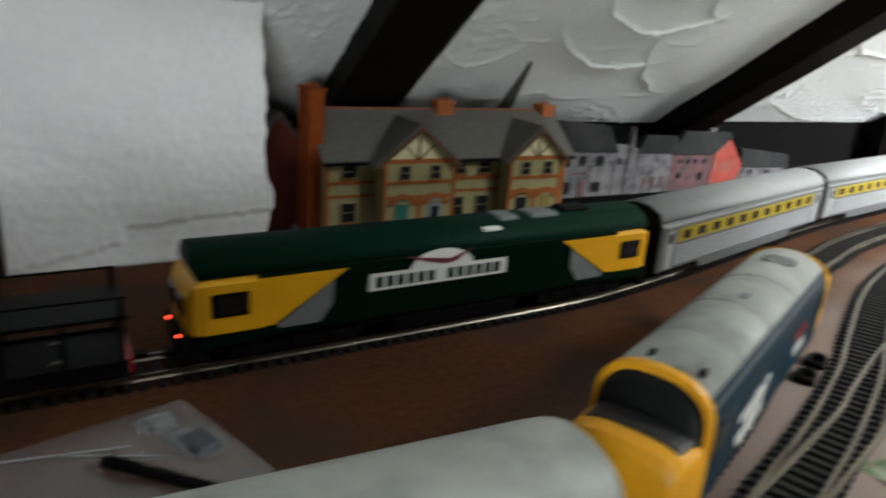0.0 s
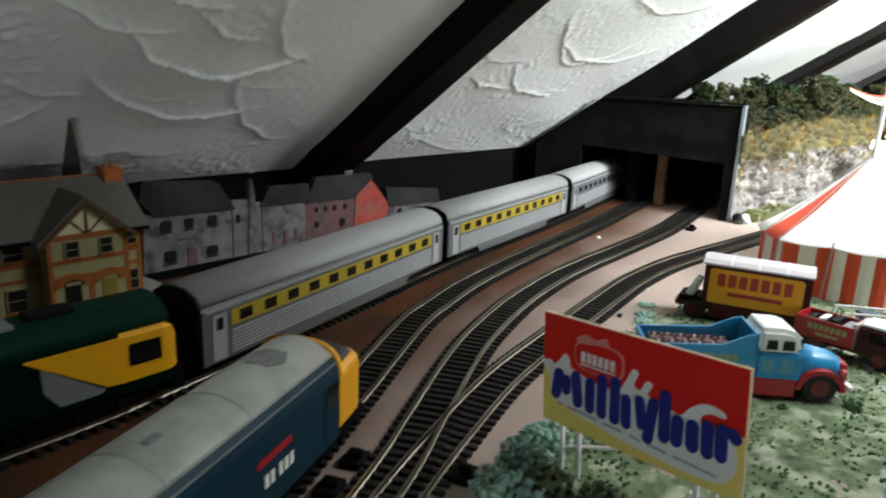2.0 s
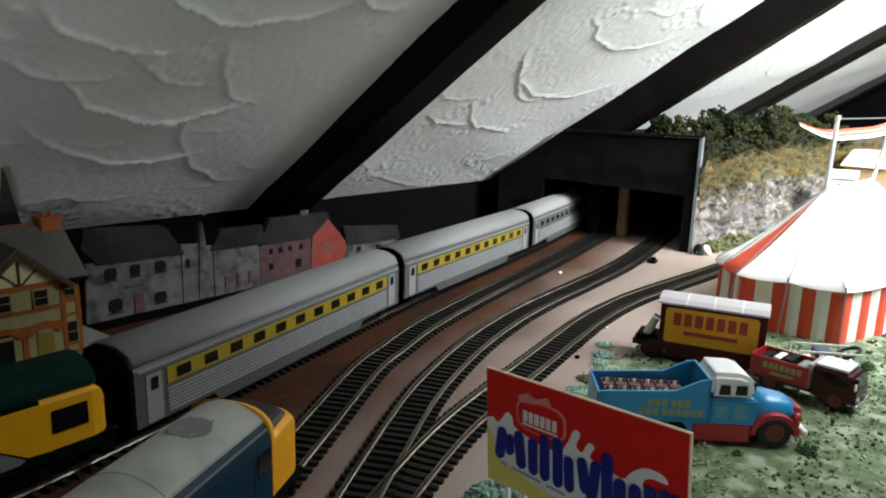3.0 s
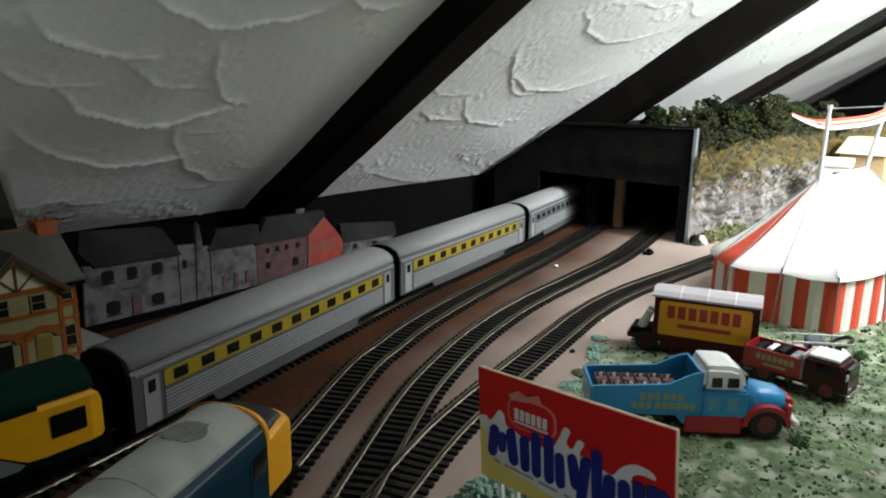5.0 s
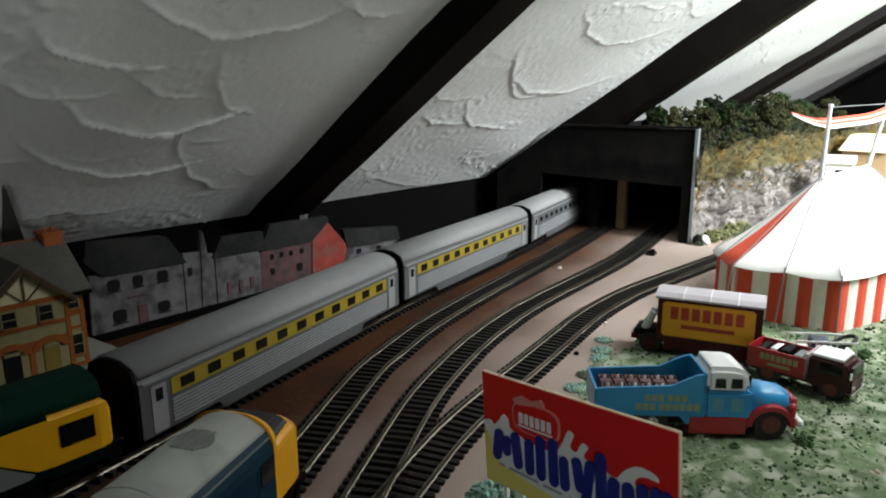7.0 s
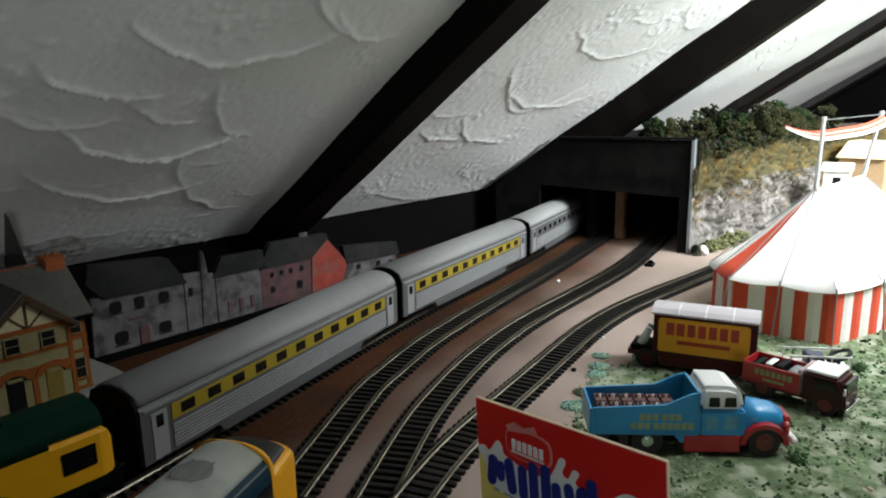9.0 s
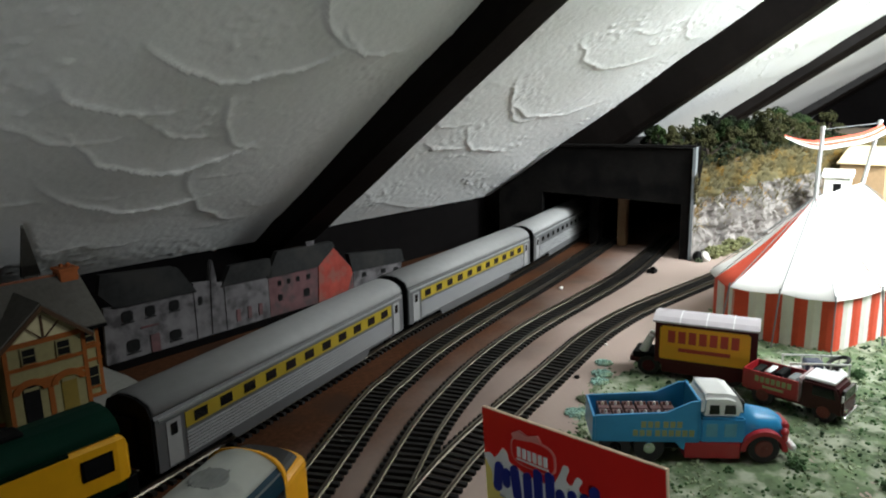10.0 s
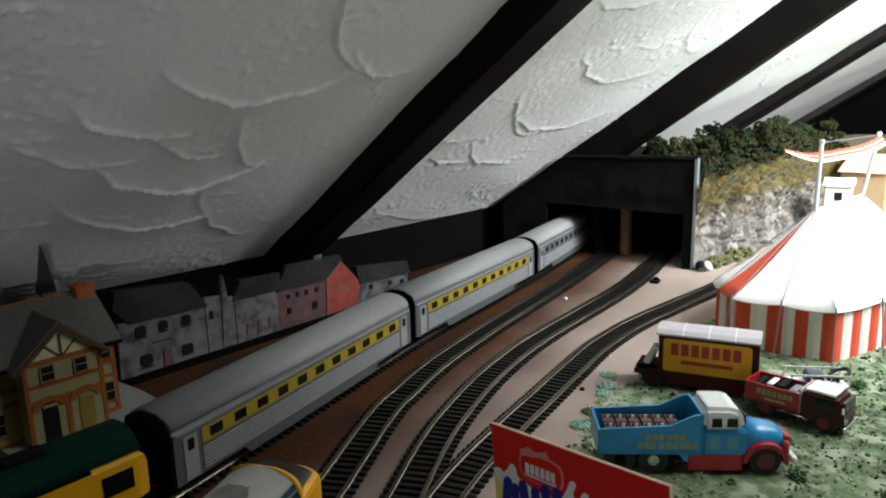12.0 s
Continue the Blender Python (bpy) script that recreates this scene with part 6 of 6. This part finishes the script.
def box_lorry():
    th = thing("showman_trailer", "maroon box trailer with yellow lettered side and white roof", "model trailer", pose(0.4805, 0.4130, 0.001, 0, 0, -45) @ Matrix.Diagonal((1.08, 1.02, 0.985, 1)))
    part("body", boxes((-0.0285, 0.0285, -0.0120, 0.0120, 0.0110, 0.0395), bevel=0.0005), TRUCK_MAROON, th)
    roof = body([(0.0128, 0.0390), (0.0128, 0.0402), (0.0090, 0.0425), (0.0, 0.0436)], 0, -0.0300, 0.0300)
    part("roof", roof, mat("lilac_white_roof", (0.50, 0.46, 0.48), 0.5, 0, 0.05, 20, 0.02), th, "curved off-white roof")
    for s in (-1, 1):
        o = [(-0.0255, 0.0150), (-0.0245, 0.0140), (0.0245, 0.0140), (0.0255, 0.0150), (0.0255, 0.0355), (0.0240, 0.0370), (-0.0240, 0.0370), (-0.0255, 0.0355)]
        p = part("side_panel", panel_xz(o, 0.0120, 0.0005, s), PANEL_YELLOW, th, "yellow lettered side panel")
        for k in range(7):
            x = -0.0208 + k * 0.0060
            part("letter_bar", panel_xz([(x, 0.0258), (x + 0.0043, 0.0258), (x + 0.0043, 0.0342), (x, 0.0342)], 0.0125, 0.0002, s), PANEL_RED, p)
        part("letter_bar", panel_xz([(-0.0145, 0.0200), (0.0150, 0.0200), (0.0150, 0.0226), (-0.0145, 0.0226)], 0.0125, 0.0002, s), PANEL_RED, p)
        for x in (-0.032, 0.016):
            wheel(th, x, s * 0.0085, 0.0066, 0.0042, TRUCK_MAROON, s)
    for s in (-1, 1):
        part("skirt", boxes((-0.0240, 0.0285, min(s * 0.0118, s * 0.0106), max(s * 0.0118, s * 0.0106), 0.0040, 0.0112), bevel=0.0003), TRUCK_MAROON, th, "maroon side skirt")
        part("corner_post", boxes((0.0280, 0.0292, s * 0.0118 - 0.0007, s * 0.0118 + 0.0007, 0.0110, 0.0392)), TRUCK_MAROON, th)
    for k in range(3):
        x = -0.0145 + 0.0150 * k
        part("roof_seam", body([(0.0130, 0.0390), (0.0130, 0.0404), (0.0092, 0.0427), (0.0, 0.0438)], 0, x, x + 0.0006), TRUCK_WHITE, th)
    part("chassis", boxes((-0.0440, 0.0330, -0.0075, 0.0075, 0.0070, 0.0110), bevel=0.0005), TRUCK_MAROON, th)
    part("rear_step", boxes((-0.0420, -0.0290, -0.0095, 0.0095, 0.0110, 0.0150), bevel=0.0008), BLACK, th)
    for y in (-0.005, 0.004):
        part("tank_fitting", rod((-0.036, y, 0.0150), (-0.0315, y, 0.0265), 0.0028, 0.0020, 10), TRUCK_WHITE, th)


def red_lorry():
    th = thing("red_lorry", "dark red model ballast lorry with lettered bed and maroon cab", "model lorry", pose(0.5000, 0.3530, 0.001, 0, 0, -66) @ Matrix.Scale(0.87, 4))
    part("chassis", boxes((-0.0330, 0.0310, -0.0080, 0.0080, 0.0060, 0.0095), bevel=0.0005), TRUCK_MAROON, th)
    part("bed_floor", boxes((-0.0330, 0.0040, -0.0125, 0.0125, 0.0095, 0.0120), bevel=0.0005), TRUCK_RED, th)
    for s in (-1, 1):
        part("bed_side", boxes((-0.0330, 0.0040, min(s * 0.0125, s * 0.0113), max(s * 0.0125, s * 0.0113), 0.0095, 0.0235), bevel=0.0003), TRUCK_RED, th)
        for k in range(7):
            x = -0.0255 + k * 0.0036
            part("letter_bar", panel_xz([(x, 0.0165), (x + 0.0026, 0.0165), (x + 0.0026, 0.0205), (x, 0.0205)], 0.0125, 0.0003, s), GOLD, th, "gold letter bar")
        part("letter_bar", panel_xz([(-0.020, 0.0128), (-0.006, 0.0128), (-0.006, 0.0145), (-0.020, 0.0145)], 0.0125, 0.0003, s), GOLD, th, "gold letter bar")
        for x in (-0.020, 0.0195):
            wheel(th, x, s * 0.0098, 0.0072, 0.0046, HUB_RED, s)
    part("bed_end", boxes((-0.0342, -0.0330, -0.0125, 0.0125, 0.0095, 0.0240), bevel=0.0003), TRUCK_RED, th)
    part("bed_front", boxes((0.0028, 0.0040, -0.0125, 0.0125, 0.0095, 0.0270), bevel=0.0003), mat("pale_pink_board", (0.55, 0.42, 0.42), 0.5, 0, 0.1, 20, 0.0), th)
    for k in range(4):
        part("generator", boxes((-0.030 + k * 0.0078, -0.0245 + k * 0.0078, -0.009 + 0.002 * (k % 2), 0.008, 0.0120, 0.0225 + 0.001 * (k % 3)), bevel=0.0012), (BLACK, CHROME, BLACK, GREY)[k], th)
    cab = slab([(0.0050, 0.0070), (0.0310, 0.0070), (0.0312, 0.0170), (0.0262, 0.0262), (0.0050, 0.0268)], -0.0125, 0.0125)
    bmesh.ops.bevel(cab, geom=cab.edges[:], offset=0.0014, segments=3, affect="EDGES")
    part("cab", cab, DARK_MAROON, th, "dark maroon cab")
    rf = boxes((0.0055, 0.0248, -0.0108, 0.0108, 0.0262, 0.0284), bevel=0.0011)
    part("cab_roof", rf, TRUCK_WHITE, th, "white cab roof")
    for s in (-1, 1):
        part("cab_window", panel_xz([(0.0120, 0.0175), (0.0260, 0.0175), (0.0245, 0.0243), (0.0120, 0.0243)], 0.0122, 0.0006, s), GLASS, th)
        part("headlamp", rod((0.0310, s * 0.0090, 0.0110), (0.0322, s * 0.0090, 0.0110), 0.0017, n=12), CHROME, th)
        part("mirror", boxes((0.0300, 0.0310, s * 0.0130 - 0.0008, s * 0.0130 + 0.0008, 0.0175, 0.0215)), WHITE, th)
    part("windscreen", boxes((0.0288, 0.0312, -0.0105, 0.0105, 0.0175, 0.0242), bevel=0.0004), GLASS, th)
    part("bumper", boxes((0.0310, 0.0330, -0.0128, 0.0128, 0.0050, 0.0082), bevel=0.0006), CHROME, th)


def white_trailer():
    th = thing("white_trailer", "small white framed model trailer with spare tyre", "model trailer", pose(0.533, 0.370, 0.001, 0, 0, -28) @ Matrix.Scale(0.78, 4))
    part("deck", boxes((-0.026, 0.020, -0.010, 0.010, 0.0135, 0.0160), bevel=0.0005), TRUCK_WHITE, th)
    for s in (-1, 1):
        part("side_rail", boxes((-0.026, 0.020, s * 0.010 - 0.0006, s * 0.010 + 0.0006, 0.0240, 0.0256), bevel=0.0003), TRUCK_WHITE, th)
        for x in (-0.025, -0.010, 0.005, 0.019):
            part("stanchion", boxes((x - 0.0005, x + 0.0005, s * 0.010 - 0.0005, s * 0.010 + 0.0005, 0.0160, 0.0245)), TRUCK_WHITE, th)
        wheel(th, -0.014, s * 0.0090, 0.0074, 0.0040, CHROME, s)
    part("load", boxes((-0.012, 0.002, -0.006, 0.006, 0.0160, 0.0250), bevel=0.0020), mat("blue_black_load", (0.02, 0.03, 0.07), 0.4, 0, 0.3, 20, 0.1), th)
    bm = bmesh.new()
    N, K, R, r = 22, 8, 0.0075, 0.0016
    ring = [[bm.verts.new((0.014 + (R + r * math.cos(b)) * math.cos(a), (R + r * math.cos(b)) * math.sin(a), 0.0230 + r * math.sin(b) + 0.004 * math.cos(a))) for b in [6.2832 * j / K for j in range(K)]] for a in [6.2832 * i / N for i in range(N)]]
    for i in range(N):
        for j in range(K):
            bm.faces.new((ring[i][j], ring[(i + 1) % N][j], ring[(i + 1) % N][(j + 1) % K], ring[i][(j + 1) % K]))
    part("spare_tyre", bm, TYRE, th, "black spare tyre")
    part("tyre_post", boxes((0.013, 0.015, -0.001, 0.001, 0.0160, 0.0225)), BLACK, th)


blue_lorry()
box_lorry()
red_lorry()
white_trailer()


# ---- advertising hoarding ----
def hoarding():
    a, b = Vector((0.274, 0.295, 0)), Vector((0.305, 0.218, 0))
    W, H, T = (b - a).length, 0.0445, 0.0016
    ang = math.degrees(math.atan2(b.y - a.y, b.x - a.x))
    th = thing("advertising_hoarding", "red, white and yellow model advertising hoarding on white posts", "hoarding", Matrix.Translation((a.x, a.y, 0.0205)) @ pose(0, 0, 0, 0, -4.3, ang))
    part("board", boxes((0, W, 0, T, 0, H), bevel=0.0003), SIGN_EDGE, th, "pale card board")

    def face(name, pts, depth, material, label="", owner=th):
        bm = bmesh.new()
        prism(bm, [(s * W, (1 - d) * H) for s, d in pts], -0.0002 - depth * 0.00022, 0.0)
        return part(name, bm, material, owner, label)

    def curved(pts, n=4):
        out = []
        m = len(pts)
        for i in range(m):
            p0, p1, p2, p3 = (Vector(pts[(i + k) % m]) for k in (-1, 0, 1, 2))
            for k in range(n):
                t = k / n
                out.append(tuple(0.5 * (2 * p1 + (p2 - p0) * t + (2 * p0 - 5 * p1 + 4 * p2 - p3) * t * t + (3 * p1 - p0 - 3 * p2 + p3) * t ** 3)))
        return [(min(0.996, max(0.004, s)), d) for s, d in out]

    face("red_field", [(0.004, 0.008), (0.996, 0.008), (0.996, 0.50), (0.004, 0.50)], 0, SIGN_RED, "red upper field")
    face("yellow_field", [(0.004, 0.50), (0.996, 0.50), (0.996, 0.992), (0.004, 0.992)], 0, SIGN_YELLOW, "yellow lower field")
    face("splash", curved([(0.0, 0.46), (0.045, 0.42), (0.07, 0.45), (0.10, 0.40), (0.13, 0.33), (0.16, 0.36), (0.17, 0.43), (0.22, 0.46), (0.30, 0.50), (0.42, 0.49), (0.47, 0.38), (0.50, 0.27), (0.53, 0.29), (0.51, 0.39), (0.54, 0.42), (0.57, 0.33), (0.60, 0.35), (0.58, 0.44), (0.66, 0.47), (0.73, 0.50), (0.77, 0.42), (0.83, 0.35), (0.90, 0.36), (0.92, 0.41), (0.86, 0.41), (0.82, 0.46), (0.83, 0.56), (0.90, 0.58), (0.95, 0.55), (0.975, 0.72), (0.93, 0.89), (0.78, 0.93), (0.55, 0.91), (0.35, 0.87), (0.16, 0.81), (0.06, 0.73), (0.05, 0.60)]), 1, SIGN_CREAM, "white splash of milk")
    oval = [(0.325 + 0.135 * math.copysign(abs(math.cos(t)) ** 0.6, math.cos(t)), 0.285 + 0.135 * math.copysign(abs(math.sin(t)) ** 0.6, math.sin(t))) for t in [6.2832 * k / 28 for k in range(28)]]
    face("emblem_rim", oval, 2, mat("emblem_rim", (0.66, 0.25, 0.22), 0.5, 0, 0.1, 20, 0.0), "pale red emblem rim")
    em = face("emblem", [(0.325 + (s - 0.325) * 0.93, 0.285 + (d - 0.285) * 0.9) for s, d in oval], 3, SIGN_RED, "red emblem")
    face("emblem_crest", [(0.20, 0.15), (0.25, 0.10), (0.30, 0.13), (0.36, 0.09), (0.38, 0.14), (0.30, 0.17), (0.22, 0.19)], 4, mat("emblem_rim", (0.66, 0.25, 0.22)), "", em)
    for k in range(6):
        s = 0.235 + k * 0.032
        face("letter_bar", [(s, 0.25), (s + 0.020, 0.25), (s + 0.020, 0.34), (s, 0.34)], 5, SIGN_CREAM, "", em)
    face("letter_bar", [(0.23, 0.355), (0.42, 0.355), (0.42, 0.368), (0.23, 0.368)], 5, SIGN_CREAM, "", em)
    # chunky dark blue strokes
    def stroke(s0, d0, s1, d1, w):
        p, q = Vector((s0 * W, 0, (1 - d0) * H)), Vector((s1 * W, 0, (1 - d1) * H))
        t = (q - p).normalized()
        nn = Vector((-t.z, 0, t.x)) * w * W / 2
        pts = []
        for c, sg in ((q, 1), (p, -1)):
            for k in range(7):
                g = math.pi * k / 6
                pts.append(c + (nn * math.cos(g) + t * (w * W / 2) * math.sin(g)) * sg)
        bm = bmesh.new()
        prism(bm, [(v.x, v.z) for v in pts], -0.0011, -0.0002)
        part("blue_stroke", bm, SIGN_BLUE, th, "chunky dark blue stroke")

    for s0, d0, s1, d1, w in ((0.105, 0.50, 0.088, 0.69, 0.052), (0.152, 0.54, 0.150, 0.64, 0.044), (0.205, 0.50, 0.218, 0.72, 0.052), (0.285, 0.53, 0.287, 0.75, 0.048), (0.350, 0.47, 0.352, 0.77, 0.048),
                              (0.420, 0.47, 0.422, 0.79, 0.048), (0.478, 0.60, 0.482, 0.80, 0.046), (0.545, 0.58, 0.560, 0.77, 0.046), (0.612, 0.58, 0.590, 0.88, 0.046), (0.664, 0.50, 0.666, 0.83, 0.048),
                              (0.725, 0.67, 0.722, 0.83, 0.052), (0.790, 0.68, 0.792, 0.84, 0.052), (0.852, 0.66, 0.855, 0.86, 0.048), (0.910, 0.66, 0.912, 0.86, 0.048), (0.952, 0.67, 0.966, 0.70, 0.046)):
        rise = 0.18 * (s0 - 0.1) / 0.8 - 0.02
        stroke(s0, d0 - rise, s1, d1 - rise, w)
    for s0, s1 in ((0.10, 0.13), (0.16, 0.33), (0.36, 0.46), (0.50, 0.56), (0.59, 0.68), (0.71, 0.90)):
        face("slogan_bar", [(s0, 0.770 + s0 * 0.09), (s1, 0.770 + s1 * 0.09), (s1, 0.788 + s1 * 0.09), (s0, 0.788 + s0 * 0.09)], 3, mat("grey_print", (0.35, 0.36, 0.42), 0.5, 0, 0.1, 20, 0.0), "grey slogan bar")
    for s in (0.10, 0.20, 0.80, 0.88):
        part("post", boxes((s * W - 0.0009, s * W + 0.0009, T, T + 0.0018, -0.024 - 0.004 * s * 1.6, H * 0.7), bevel=0.0002), TRUCK_WHITE, th, "white plastic post")
    part("brace", rod((0.12 * W, T + 0.002, -0.010), (0.42 * W, T + 0.010, -0.004), 0.0007, n=6), TRUCK_WHITE, th)
    part("brace", rod((0.70 * W, -0.002, -0.018), (0.78 * W, T + 0.001, -0.005), 0.0010, n=6), TRUCK_WHITE, th)
    return th


hoarding()

# ---- small things along the track ----
lever = thing("point_lever", "small black turnout switch lever beside the rails", "point lever", pose(0.2005, 0.3130, 0, 0, 0, 55), group="point levers")
part("base", boxes((-0.006, 0.006, -0.005, 0.004, 0, 0.0030), bevel=0.0006), BLACK, lever)
part("lever", boxes((-0.0015, 0.0015, -0.004, 0.001, 0.003, 0.0062), bevel=0.0005), BLACK, lever)
for x, y, a in ((0.2395, 0.2925, 50), (0.6235, 0.6695, 40), (0.1880, 0.2960, 55)):
    copy_thing(lever, pose(x, y, 0, 0, 0, a))
for x, y, r, m in ((0.402, 0.444, 0.0018, BLACK), (0.502, 0.648, 0.0022, WHITE), (0.412, 0.47, 0.0010, WHITE), (0.455, 0.492, 0.0012, WHITE)):
    st = bmesh.new()
    bmesh.ops.create_icosphere(st, subdivisions=2, radius=r)
    for v in st.verts:
        v.co *= 1 + 0.35 * noise.noise(v.co * 900)
        v.co.z = v.co.z * 0.7 + r * 0.62
    tagged(part("pebble", st, m, m=pose(x, y, 0)), "small pebble lying on the board beside the track", "pebble", group="pebbles")

stone = bmesh.new()
bmesh.ops.create_icosphere(stone, subdivisions=3, radius=0.008)
for v in stone.verts:
    v.co *= 1 + 0.35 * noise.noise(v.co * 160) + 0.15 * noise.noise(v.co * 420)
    v.co.z = max(v.co.z * 1.1 + 0.006, 0.0)
# black lump added in place of a shaded hollow at the portal's foot
hollow = bmesh.new()
bmesh.ops.create_icosphere(hollow, subdivisions=3, radius=0.008)
for v in hollow.verts:
    v.co *= 1 + 0.3 * noise.noise(v.co * 140 + Vector((3, 1, 5)))
    v.co.z = max(v.co.z * 1.25 + 0.006, 0.0)
tagged(part("stone", hollow, mat("hollow_dark", (0.012, 0.012, 0.012), 0.9, 0, 0.4, 20, 0.6, spec=0.1), m=pose(0.7020, 0.6905, 0) @ Matrix.Scale(0.75, 4)), "black lump standing in for a dark hollow beside the tunnel's edge", "stone")
tagged(part("stone", stone, mat("pale_limestone", (0.52, 0.50, 0.46), 0.9, 0, 0.3, 20, 0.6), m=pose(0.7085, 0.6885, 0) @ Matrix.Scale(0.8, 4)), "pale broken stone at the foot of the rock face", "stone")

# clear bag of fittings and a black pen on the bare board
bag = thing("plastic_bag", "crumpled clear plastic bag of small fittings on the board", "plastic bag", pose(-0.073, 0.190, 0, 0, 0, -38.7))
bm = bmesh.new()
NX, NY = 26, 22
gr = []
for j in range(NY):
    row = []
    for i in range(NX):
        x, y = -0.029 + 0.058 * i / (NX - 1), -0.040 + 0.076 * j / (NY - 1)
        e = min(i, NX - 1 - i, j, NY - 1 - j) / 4
        z = 0.0006 + min(1, e) * (0.0030 + 0.0035 * noise.noise(Vector((x * 45, y * 45, 2))) + 0.0015 * abs(noise.noise(Vector((x * 140, y * 140, 5)))))
        row.append(bm.verts.new((x + y * 0.10, y, max(0.0004, z))))
    gr.append(row)
for j in range(NY - 1):
    for i in range(NX - 1):
        bm.faces.new((gr[j][i], gr[j][i + 1], gr[j + 1][i + 1], gr[j + 1][i]))
bagm = bpy.data.materials.new("thin_polythene")
bagm.use_nodes = True
bn = bagm.node_tree.nodes["Principled BSDF"]
bn.inputs["Base Color"].default_value = (0.42, 0.42, 0.42, 1)
bn.inputs["Roughness"].default_value = 0.22
bn.inputs["Alpha"].default_value = 0.30
smooth(part("film", bm, bagm, bag, "crumpled clear film"))
for x, y, a, b, paint, label in ((0.004, 0.024, 0.009, 0.006, mat("slate_blue_plastic", (0.060, 0.066, 0.080), 0.5, 0, 0.4, 20, 0.3), "dark blue-grey fitting"), (-0.014, 0.020, 0.005, 0.006, GREY, "small grey fitting")):
    part("fitting", boxes((x - a, x + a * 0.3, y - b, y + b * 0.6, 0.0003, 0.0030), (x - a * 0.4, x + a, y - b * 0.5, y + b, 0.0003, 0.0044), bevel=0.0010), paint, bag, label)
part("header_strip", rod((-0.013, -0.012, 0.0050), (0.011, 0.011, 0.0062), 0.0005, n=6), BAG, bag)
part("header_strip", rod((-0.024, -0.030, 0.0045), (-0.002, 0.006, 0.0055), 0.0005, n=6), BAG, bag)
pen = thing("black_pen", "slim black pen lying on the board beside the bag", "pen", pose(-0.0600, 0.1830, 0.0068, 0, 0, -12))
part("barrel", rod((-0.014, 0, 0), (0.022, 0, 0), 0.0020, n=14), BLACK, pen)
part("cap", rod((0.022, 0, 0), (0.027, 0, 0), 0.0021, 0.0010, 14), BLACK, pen)
part("clip", boxes((-0.012, 0.0, -0.0005, 0.0005, 0.0020, 0.0027)), BLACK, pen)
